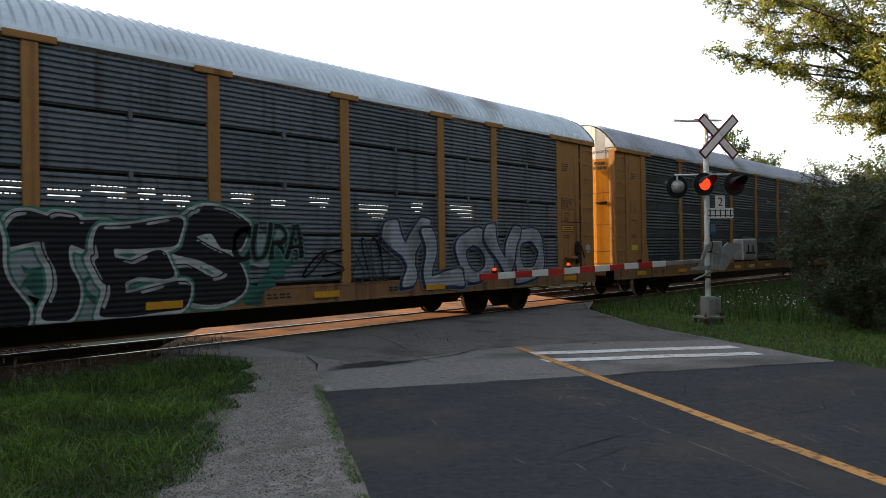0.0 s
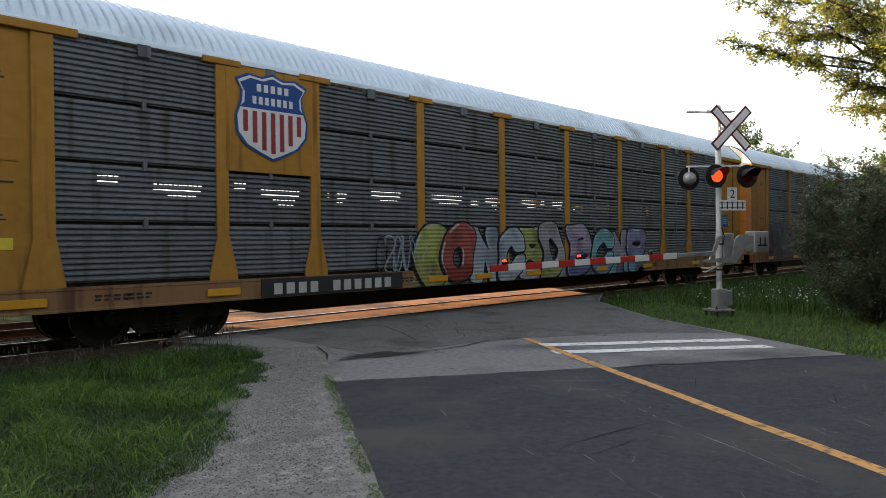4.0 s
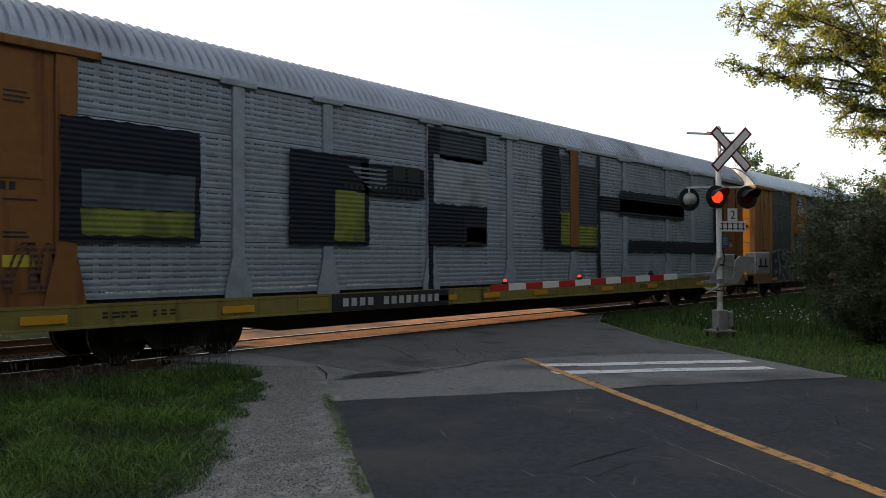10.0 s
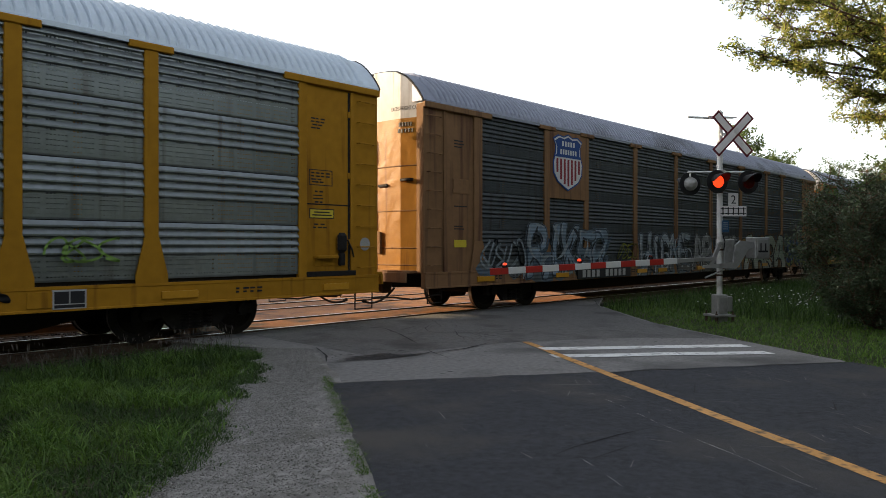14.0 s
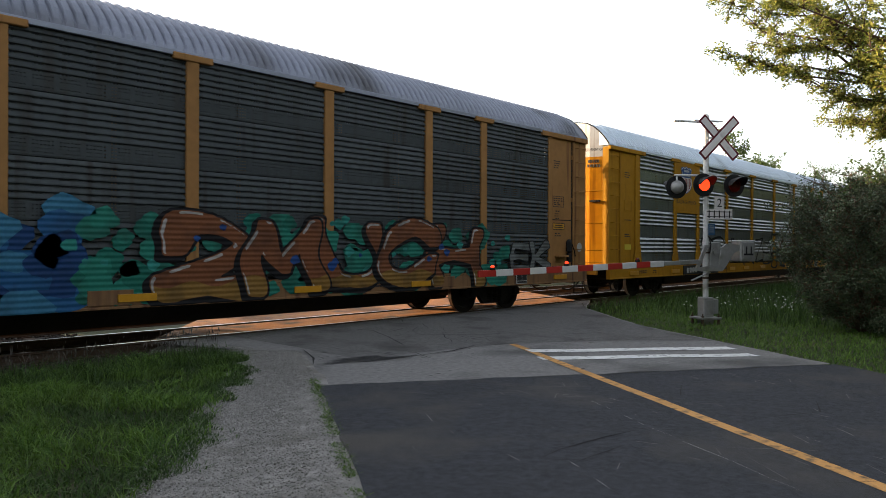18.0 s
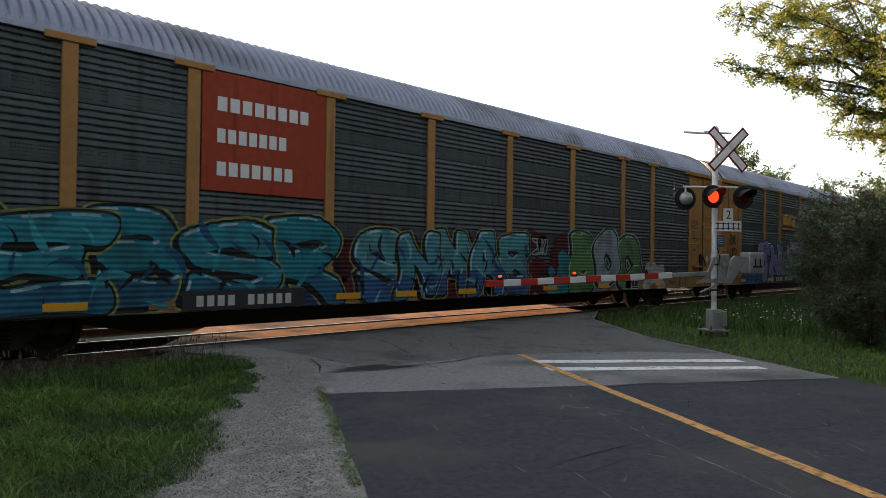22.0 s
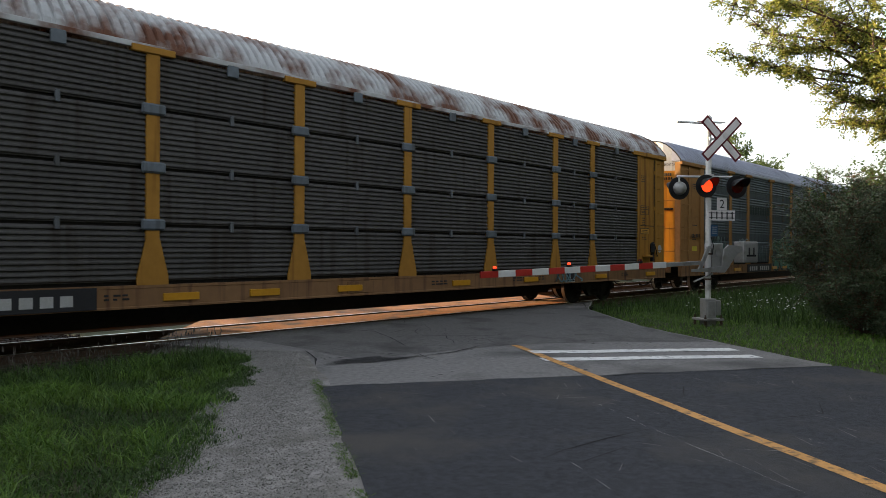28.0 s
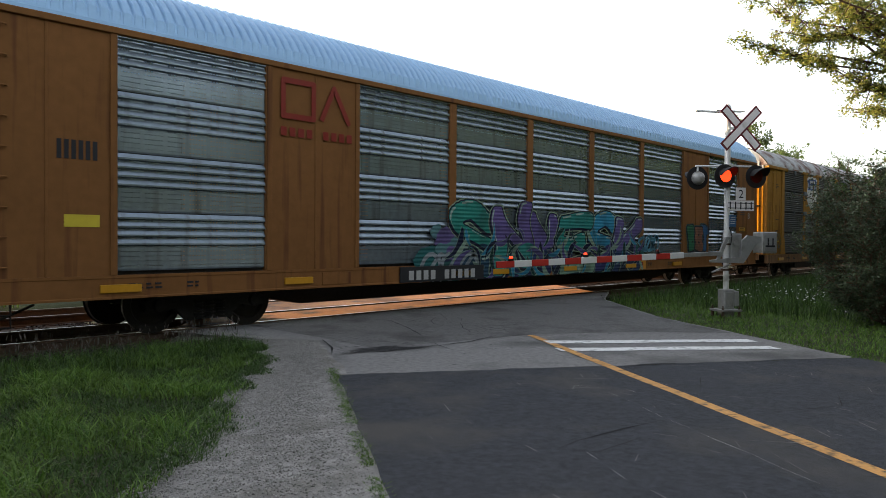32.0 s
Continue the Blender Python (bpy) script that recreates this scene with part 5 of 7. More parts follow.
def end_parts(colour, dark):
    """Meshes of a car's rear end, from x = 0 forwards."""
    if colour.name in end_cache:
        return end_cache[colour.name]
    out = {}
    out["wall"] = Geo().prism([(-1.5, 0.98), (-1.5, 4.69), (-1.44, 4.69), (-1.44, 0.98)], "x", 0.02, 1.97).mesh("end_wall", colour)
    out["wall_far"] = Geo().prism([(1.5, 0.98), (1.5, 4.72), (1.44, 4.72), (1.44, 0.98)], "x", 0.02, 1.97).mesh("end_wall", colour)
    out["corner"] = Geo().cbox(-0.01, 0.06, -1.51, -1.28, 0.98, 4.72, 0.012).mesh("corner_post", colour)
    out["rib"] = Geo().cbox(0.62, 0.70, -1.54, -1.5, 0.98, 4.70, 0.01).mesh("wall_rib", colour)
    out["jamb"] = Geo().cbox(1.66, 1.97, -1.545, -1.5, 0.98, 4.70, 0.012).mesh("wall_jamb", colour)
    out["gusset"] = Geo().prism([(1.50, 0.98), (2.1, 0.98), (1.97, 1.7), (1.66, 1.7)], "y", -1.56, -1.545).mesh("gusset", colour)
    out["cap"] = Geo().cbox(-0.02, 2.30, -1.58, -1.49, 4.62, 4.75, 0.012).mesh("end_cap_rail", colour)
    # door leaves, folded towards the corners: the car's colour, brightened as if sunlit, below, white above up to the
    # roof
    glossy = sunlit_end_gloss(colour)
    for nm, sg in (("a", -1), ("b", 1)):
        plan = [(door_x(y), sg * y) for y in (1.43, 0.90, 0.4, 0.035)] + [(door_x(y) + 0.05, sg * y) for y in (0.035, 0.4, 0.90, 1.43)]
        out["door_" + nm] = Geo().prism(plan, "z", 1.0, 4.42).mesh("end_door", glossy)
        top = Geo()
        cols = [0.035, 0.4, 0.75, 0.90, 0.985, 1.18, 1.36, 1.43]
        for y in cols:
            zt = float(np.interp(y, [p[0] for p in reversed(ROOF_PROF[2:])], [p[1] for p in reversed(ROOF_PROF[2:])])) - 0.02
            for dx, z in ((0, 4.42), (0, zt), (0.05, zt), (0.05, 4.42)):
                top.v.append((door_x(y) + dx, sg * y, z))
        nc = len(cols)
        top.f += [(4 * i + j, 4 * i + (j + 1) % 4, 4 * i + 4 + (j + 1) % 4, 4 * i + 4 + j) for i in range(nc - 1) for j in range(4)] + [(0, 1, 2, 3), tuple(4 * nc - 4 + j for j in range(4))]
        top.m += [0] * (4 * nc - 2)
        out["upper_" + nm] = top.mesh("end_top", M["white_end"])
    ys_ = (-1.38, -0.91, -0.89, -0.1)          # pressed seam across the near door
    out["seam"] = Geo().add([(door_x(-y) - d, y, e) for d, e in ((0.003, 0.0), (0.012, 0.014), (0.003, 0.028)) for y in ys_], [(4 * r_ + i, 4 * r_ + i + 1, 4 * r_ + 5 + i, 4 * r_ + 4 + i) for r_ in range(2) for i in range(3)]).mesh("door_seam", colour)
    v, f = text_shape("EXCESS HEIGHT CAR", 0.125)
    out["notice"] = Geo().add([(door_x(abs(-0.98 - p[0] * 0.62)) - 0.004, -0.98 - p[0] * 0.62, 4.60 + p[1]) for p in v], f).mesh("stencil_lettering", M["stencil_black"])
    out["stile"] = Geo().cbox(-0.158, -0.138, 0.06, 0.12, 1.0, 4.0, 0.006).mesh("door_stile", colour)
    out["hasp"] = Geo().cbox(-0.19, -0.13, 0.2, 0.3, 1.4, 1.9, 0.01).mesh("door_hasp", colour)
    out["top"] = Geo().prism(arch_outline(4.69, 0.03), "x", 0.0, 0.05).mesh("end_top", M["white_end"])
    out["rung"] = Geo().tube([(0.0, 0.0, 0), (0.02, -0.09, 0), (0.40, -0.09, 0), (0.42, 0.0, 0)], 0.013, 6).mesh("ladder_rung", colour)
    out["bar"] = Geo().cyl((-0.165, -0.02, 1.1), (-0.165, -0.02, 4.35), 0.018, 0.018, 8).cbox(-0.2, -0.15, -0.06, 0.03, 3.5, 4.0, 0.01).cbox(-0.2, -0.15, -0.05, 0.02, 1.9, 2.35, 0.01).cbox(-0.22, -0.15, -0.1, 0.06, 1.55, 1.75, 0.02).cbox(-0.17, -0.11, -0.5, -0.2, 2.92, 2.98, 0.01).cbox(-0.15, -0.05, -1.25, -0.9, 3.02, 3.08, 0.01).mesh("lock_bar", M["underframe"])
    out["platform"] = Geo().cbox(-0.34, 0.3, -1.3, 1.3, 0.98, 1.04, 0.01).cbox(-0.36, -0.3, -1.3, 1.3, 0.78, 1.0, 0.01).mesh("end_platform", dark)
    out["frame"] = Geo().cbox(0.95, 1.5, -1.5005 - 0.012, -1.5, 2.78, 3.12, 0.004).cbox(0.97, 1.48, -1.518, -1.512, 2.80, 3.10, 0.002).mesh("notice_frame", colour)
    end_cache[colour.name] = out
    return out


def post_mesh(colour, flare):
    key = ("post", colour.name, flare)
    if key not in panel_cache:
        g = Geo().cbox(-0.115, 0.115, -1.557, -1.45, 0.98, 4.70, 0.012)
        if flare:
            g.prism([(-0.26, 0.98), (0.26, 0.98), (0.26, 1.12), (0.115, 1.72), (-0.115, 1.72), (-0.26, 1.12)], "y", -1.561, -1.53)
        panel_cache[key] = g.mesh("post", colour)
        panel_cache[("cap",) + key] = Geo().cbox(-0.36, 0.36, -1.585, -1.47, 4.64, 4.75, 0.012).mesh("post_cap", colour)
        panel_cache[("far",) + key] = Geo().cbox(-0.115, 0.115, 1.45, 1.575, 0.98, 4.70, 0.012).mesh("post", colour)
        panel_cache[("clamp",) + key] = Geo().cbox(-0.2, 0.2, -1.60, -1.53, -0.09, 0.09, 0.03).mesh("hinge", GALV_BLUE)
    return [panel_cache[key]] + [panel_cache[(w,) + key] for w in ("cap", "far", "clamp")]


# -- lettering and painted pieces
# centre lines of hand-drawn letters in a unit box; a leading ~ marks a curved stroke
STROKES = {
    "A": "0,0 .38,1 .62,1 1,0|.2,.34 .8,.34", "B": "0,0 0,1|~0,1 .6,1.03 .85,.78 .55,.54 .05,.52|~.05,.52 .7,.54 1,.27 .65,-.02 0,0",
    "C": "~.97,.8 .6,1.03 .12,.82 .02,.45 .2,.08 .6,-.03 1,.2", "D": "0,0 0,1|~0,1 .6,1 1,.55 .65,.02 0,0", "E": "1,1 .05,1 0,0 1,.02|.03,.52 .78,.52",
    "F": "1,1 .05,1 0,0|.03,.5 .75,.5", "G": "~.95,.82 .55,1.03 .1,.8 .03,.4 .25,.05 .65,-.02 .95,.2|.97,.15 .97,.45 .55,.45", "H": "0,0 .04,1|1,0 .96,1|.02,.48 .98,.54",
    "I": ".5,0 .5,1", "J": "~.7,1 .78,.45 .7,.1 .38,-.02 .08,.2|.3,1 1,1", "K": "0,0 .05,1|.98,1 .12,.44 1,0", "L": ".06,1 0,.02 .98,.04", "M": "0,0 .12,1 .5,.32 .88,1 1,0",
    "N": "0,0 .06,1 .94,0 1,1", "O": "~.5,1 .12,.84 .02,.5 .14,.14 .5,0 .86,.14 .98,.5 .86,.84 .5,1", "P": "0,0 .02,1|~.02,1 .7,1.03 1,.75 .68,.46 .04,.44",
    "R": "0,0 .02,1|~.02,1 .7,1.03 .98,.77 .66,.5 .04,.46|.42,.46 1,0", "S": "~.96,.84 .6,1.02 .12,.9 .06,.66 .5,.52 .95,.36 .9,.1 .45,-.02 .02,.14",
    "T": "0,1 1,.97|.52,1 .48,0", "U": "~.02,1 .02,.4 .2,.04 .5,-.02 .82,.06 .98,.4 .98,1", "V": "0,1 .48,0 1,1", "W": "0,1 .22,0 .5,.7 .78,0 1,1", "X": "0,0 1,1|0,1 1,0",
    "Y": "0,1 .5,.45 1,1|.5,.45 .48,0", "Z": ".02,.98 .96,1 .04,.02 1,.04", "2": "~.05,.72 .25,1 .7,1 .92,.72 .6,.35 .04,.02|.04,.02 1,.04"}


def skeleton(ch):
    """Line pieces of a letter, each with the share of its stroke at which it lies."""
    out = []
    for run in STROKES[ch].split("|"):
        pts = [tuple(float(v) for v in q.split(",")) for q in run.lstrip("~").split()]
        if run[0] == "~":                     # round the stroke through its points
            p = [pts[0]] + pts + [pts[-1]]
            pts = []
            for k in range(1, len(p) - 2):
                for q in (0.0, 0.25, 0.5, 0.75):
                    pts.append(tuple(0.5 * (2 * p[k][c] + (p[k + 1][c] - p[k - 1][c]) * q + (2 * p[k - 1][c] - 5 * p[k][c] + 4 * p[k + 1][c] - p[k + 2][c]) * q * q
                                            + (3 * p[k][c] - p[k - 1][c] - 3 * p[k + 1][c] + p[k + 2][c]) * q ** 3) for c in (0, 1)))
            pts.append(p[-2])
        n = len(pts) - 1
        out += [(pts[k], pts[k + 1], k / n, (k + 1) / n) for k in range(n)]
    return out


def filled(g, f, xs, zs, y, m):
    """Flat faces where the field f is below zero, cut along its edge."""
    ins = f < 0
    num = ins[:-1, :-1].astype(int) + ins[:-1, 1:] + ins[1:, :-1] + ins[1:, 1:]
    for j in range(len(zs) - 1):
        row = num[j]
        if not row.any():
            continue
        full = np.flatnonzero(np.diff(np.concatenate(([0], (row == 4).astype(int), [0]))))
        for a, b in zip(full[::2], full[1::2]):
            g.add([(xs[a], y, zs[j]), (xs[b], y, zs[j]), (xs[b], y, zs[j + 1]), (xs[a], y, zs[j + 1])], [(0, 1, 2, 3)], m)
        for i in np.flatnonzero((row > 0) & (row < 4)):
            c = ((xs[i], zs[j], f[j, i]), (xs[i + 1], zs[j], f[j, i + 1]), (xs[i + 1], zs[j + 1], f[j + 1, i + 1]), (xs[i], zs[j + 1], f[j + 1, i]))
            poly = []
            for k in range(4):
                p, q = c[k], c[(k + 1) % 4]
                if p[2] < 0:
                    poly.append((p[0], y, p[1]))
                if (p[2] < 0) != (q[2] < 0):
                    w = p[2] / (p[2] - q[2])
                    poly.append((p[0] + (q[0] - p[0]) * w, y, p[1] + (q[1] - p[1]) * w))
            if len(poly) > 2:
                g.add(poly, [tuple(range(len(poly)))], m)


def piece(car, words, x0, x1, z0, z1, fill, line=None, halo=None, shine=None, seed=0, lean=0.1, fat=0.035, jump=0.1, pen=0.15, low=None, y=-1.567, wide=1.14, deep=1.0):
    """A sprayed name: swelling hand-drawn letters with an outline and a drop shadow, an optional glow round them, bright edges and a second colour low down."""
    r = random.Random(seed)
    step = (x1 - x0) / len(words)
    first = None
    for i, ch in enumerate(words):
        if ch == " ":
            continue
        w, h = step * wide * r.uniform(0.95, 1.06), (z1 - z0) * r.uniform(0.88, 1.0)
        px, pz, sh = x0 + i * step - 0.5 * (w - step), z0 + r.uniform(0, jump) * (z1 - z0), r.uniform(-lean, lean)
        b = 0.66 * pen * min(h, 1.25 * w)
        bones = [(px + b + p[0] * (w - 2 * b), pz + b + p[1] * (h - 2 * b), px + b + q[0] * (w - 2 * b), pz + b + q[1] * (h - 2 * b), k0, k1) for p, q, k0, k1 in skeleton(ch)]
        rim = fat * 2.4 + 0.03
        cell = 0.032 if h > 0.7 else 0.022
        xs = np.arange(px - rim - 0.1, px + w + rim + 0.12, cell)
        zs = np.arange(max(0.648, pz - rim - 0.06), pz + h + rim + 0.04, cell)
        gx_, gz_ = np.meshgrid(xs, zs)
        ph = r.uniform(0, 6)

        def field(dx=0.0, dz=0.0):
            ax, az = gx_ - dx, gz_ - dz
            ax, az = ax - sh * (az - pz - h / 2) + 0.06 * w * np.sin(5.2 * az + ph), az + 0.03 * h * np.sin(4.1 * ax / max(w, 0.3) + ph)
            best = np.full(ax.shape, 9.0)
            for ux, uz, vx, vz, k0, k1 in bones:
                lx, lz = vx - ux, vz - uz
                k = np.clip(((ax - ux) * lx + (az - uz) * lz) / (lx * lx + lz * lz + 1e-9), 0, 1)
                d = (np.abs(ax - ux - k * lx) ** 4 + np.abs(az - uz - k * lz) ** 4) ** 0.25
                best = np.minimum(best, d - b * (0.75 + 0.6 * np.abs(2 * (k0 + (k1 - k0) * k) - 1)))
            return best

        f = field()
        near = y - 0.0065 * (i % 2)
        layers = []
        pick = lambda c: c[i % len(c)] if isinstance(c, list) else c
        if line:
            edge = f - fat
            if deep:
                for q in (0.5, 1.0):
                    edge = np.minimum(edge, field(-1.5 * fat * q * deep, -1.2 * fat * q * deep) - fat * 0.9)
            if halo:
                layers.append((edge - fat * 0.9, 0.0, pick(halo)))
            layers.append((edge, 0.0015, pick(line)))
        layers.append((f, 0.003, pick(fill)))
        if low:
            layers.append((np.maximum(f + 0.004, gz_ - (pz + h * low[1] + 0.05 * np.sin(7 * gx_ + ph))), 0.0042, pick(low[0])))
        if shine:
            broken = 0.05 * (np.sin(9 * gx_ + 5 * gz_ + ph) - 0.35)
            layers.append((np.maximum(np.maximum(f + 0.018, -(field(0.032, -0.03) + 0.03)), broken), 0.0054, pick(shine)))
        g, mats = Geo(), []
        for fld, off, c in layers:
            if c not in mats:
                mats.append(c)
            filled(g, fld, xs, zs, near - off, mats.index(c))
        if not g.f:
            continue
        ob = part("graffiti_letter", g, [spray(c) for c in mats], first or car, "spray-painted letter")
        first = first or ob
    return first


def cloud(car, x0, x1, z0, z1, colours, count, size, seed, y=-1.5645):
    """Soft blots of paint behind a piece."""
    r = random.Random(seed)
    mats = list(colours)
    g = Geo()
    for k in range(count):
        cx, cz, s = r.uniform(x0, x1), z0 + (z1 - z0) * r.random() ** 1.3, size * r.uniform(0.5, 1.3)
        ph = r.uniform(0, 6)
        ring = [(cx + s * (1 + 0.2 * math.sin(3 * a + ph)) * math.cos(a), y - 0.0002 * (k % 12), max(0.64, cz + s * 0.8 * (1 + 0.15 * math.sin(4 * a + ph)) * math.sin(a))) for a in np.linspace(0, 2 * math.pi, 15)[:-1]]
        g.add(ring, [tuple(range(14))], k % len(mats))
    return tagged(part("graffiti", g, [spray(c) for c in mats], car, "blots of spray paint"), kind="stuff")


def shards(car, x0, x1, z0, z1, colours, count, size, seed, edge=None, y=-1.5785):
    """Sharp wedges, hooks and arrow tips sprayed over and between the letters."""
    r = random.Random(seed)
    mats = list(colours) + ([edge] if edge else [])
    g = Geo()
    for k in range(count):
        cx, cz, s, a = x0 + (x1 - x0) * (k + r.random()) / count, r.uniform(z0, z1), size * r.uniform(0.5, 1.25), r.choice((0.7, 1.1, 2.2, 2.6, 4.0, 5.2)) + r.uniform(-0.3, 0.3)
        bend, wd = r.uniform(-0.7, 0.7), r.uniform(0.16, 0.3)
        spine = [(s * (2 * t - 1), s * bend * (1 - (2 * t - 1) ** 2), s * wd * (1 - t) ** 0.7 * (0.35 + 0.65 * min(1.0, t * 4))) for t in np.linspace(0, 1, 9)]
        for grow, off, m in ((0.014, 0.0, len(mats) - 1), (0.0, 0.0006, k % len(colours))):
            if grow and not edge:
                continue
            pts = []
            for u, v, w in spine:
                for e in (-1, 1):
                    p, q = u, v + e * (w + grow)
                    pts.append((cx + p * math.cos(a) - q * math.sin(a), y - off - 0.00005 * (k % 20), min(z1 + 0.3, max(0.66, cz + p * math.sin(a) + q * math.cos(a)))))
            g.add(pts, [(2 * i, 2 * i + 1, 2 * i + 3, 2 * i + 2) for i in range(8)], m)
    return tagged(part("graffiti", g, [spray(c) for c in mats], car, "sharp sprayed accents over the letters"), kind="stuff")


def tag(car, x0, x1, z0, z1, colour, strokes, seed, width=0.018, y=-1.576):
    """A quick hand-style scrawl of looping lines."""
    r = random.Random(seed)
    g = Geo()
    for s in range(strokes):
        cx = x0 + (x1 - x0) * (s + 0.5) / strokes
        w, h = (x1 - x0) / strokes * 0.62, (z1 - z0) / 2
        a1, a2, p1, p2 = r.choice((1, 2, 2, 3)), r.choice((1, 2, 3)), r.uniform(0, 6), r.uniform(0, 6)
        line = [(cx + w * math.sin(a1 * t + p1), (z0 + z1) / 2 + h * math.sin(a2 * t + p2)) for t in np.linspace(0, 4.4, 26)]
        pts = []
        for i, (px, pz) in enumerate(line):
            qx, qz = line[min(i + 1, 25)]
            ox, oz = line[max(i - 1, 0)]
            d = math.hypot(qx - ox, qz - oz) or 1
            nx, nz = -(qz - oz) / d * width, (qx - ox) / d * width
            pts += [(px - nx, y - 0.0003 * s, pz - nz), (px + nx, y - 0.0003 * s, pz + nz)]
        g.add(pts, [(2 * i, 2 * i + 1, 2 * i + 3, 2 * i + 2) for i in range(25)])
    return tagged(part("graffiti", g, spray(colour), car, "spray-painted scrawl"), kind="stuff")


def bars(car, x0, x1, z0, z1, count, mat, name="marking", y=-1.588, gap=0.34, back=None):
    """Lettering stood in for by plain upright bars."""
    g = Geo()
    st = (x1 - x0) / count
    for k in range(count):
        if k == 4 and count > 8:
            continue
        g.cbox(x0 + k * st, x0 + (k + 1) * st - st * gap, y - 0.003, y, z0, z1, 0.001)
    mats = [mat]
    if back:
        g.cbox(x0 - 0.25, x1 + 0.25, y + 0.001, y + 0.028, 0.655, 0.985, 0.002, m=1)
        mats.append(back)
    return tagged(part(name, g, mats, car, "plain painted marking"), kind="stuff")


SHIELD = [(0, -1), (0.36, -0.86), (0.72, -0.7), (0.96, -0.42), (1.0, -0.05), (0.86, 0.3), (0.84, 0.55), (0.98, 0.78), (0.66, 0.92), (0.3, 0.88), (0, 0.98)]
SHIELD = SHIELD + [(-a, b) for a, b in SHIELD[-2:0:-1]]


def shield(car, xc, zc, w, h, worn=False):
    """A shield emblem in blue, red and white, with plain bars for its lettering."""
    blue, red, white = M["shield_blue"], M["shield_red"], M["shield_white"]
    th = part("emblem", Geo().prism([(xc + a * w, zc + b * h) for a, b in SHIELD], "y", -1.590, -1.578), white, car, "blue, white and red shield emblem")
    def clip(lo, hi, s):
        pts = []
        for a, b in SHIELD:
            pts.append((a * s, min(hi, max(lo, b * s))))
        return [(xc + a * w, zc + b * h) for a, b in pts]
    part("emblem_rim", Geo().prism([(xc + a * w * 1.07, zc + b * h * 1.06) for a, b in SHIELD], "y", -1.584, -1.575), blue if not worn else white, th)
    part("emblem_field", Geo().prism(clip(0.16, 2, 0.94), "y", -1.594, -1.5905), blue, th, "blue upper field")
    if not worn:
        for k in range(7):
            a = -0.78 + 0.26 * k
            low = -0.88 + 0.75 * abs(a) ** 1.8
            part("emblem_stripe", Geo().box(xc + (a - 0.065) * w, xc + (a + 0.065) * w, -1.594, -1.5905, zc + low * h, zc + 0.1 * h), red, th, "dark red stripe")
    for row, (z, half, k) in enumerate(((0.66, 0.50, 5), (0.36, 0.62, 7))):
        for i in range(k):
            a = -half + 2 * half * (i + 0.5) / k
            part("emblem_bar", Geo().box(xc + (a - half / k * 0.6) * w, xc + (a + half / k * 0.6) * w, -1.598, -1.5945, zc + (z - 0.09) * h, zc + (z + 0.09) * h), white, th)


M["shield_blue"] = material("emblem_blue", (0.006, 0.042, 0.17), 0.5, vary=0.12)
M["shield_red"] = material("emblem_red", (0.192, 0.0192, 0.0256), 0.5, vary=0.12)
M["shield_white"] = material("emblem_white", (0.461, 0.461, 0.448), 0.5, vary=0.08)
M["logo_black"] = material("logo_black", (0.0128, 0.0141, 0.0154), 0.6, vary=0.2)
M["logo_orange"] = material("logo_orange", (0.397, 0.16, 0.0128), 0.5, vary=0.15)
M["logo_red"] = material("logo_dark_red", (0.166, 0.0141, 0.00768), 0.5, vary=0.12)
M["logo_green"] = material("logo_dark_green", (0.0096, 0.0224, 0.0192), 0.55, vary=0.15)


g = Geo()
half = [(-y, z) for y, z in ROOF_PROF]
arch = half + [(-y, z) for y, z in reversed(half[:-1])]
for x, up in ((0.0, -0.02), (0.0, 0.014), (0.03, 0.014), (0.03, -0.02)):
    g.v += [(x, y * (1 + 0.35 * up), z + up) for y, z in arch]
m = len(arch)
for i in range(4):
    for j in range(m - 1):
        g.f.append((i * m + j, i * m + j + 1, (i + 1) % 4 * m + j + 1, (i + 1) % 4 * m + j))
        g.m.append(0)
rim_mesh = g.mesh("roof_rim", M["underframe"])
def slogan(car, xc, z):
    v, f = text_shape("BUILDING AMERICA", 0.195)
    part("slogan", Geo().add([(xc + p[0] * 0.98, -1.5645, z + p[1]) for p in v], f), M["logo_black"], car, "black slogan lettering")


CLIP = Geo().cbox(-0.035, 0.035, -0.045, 0.02, -0.09, 0.09, 0.008).mesh("panel_clip", GALV_GREY)


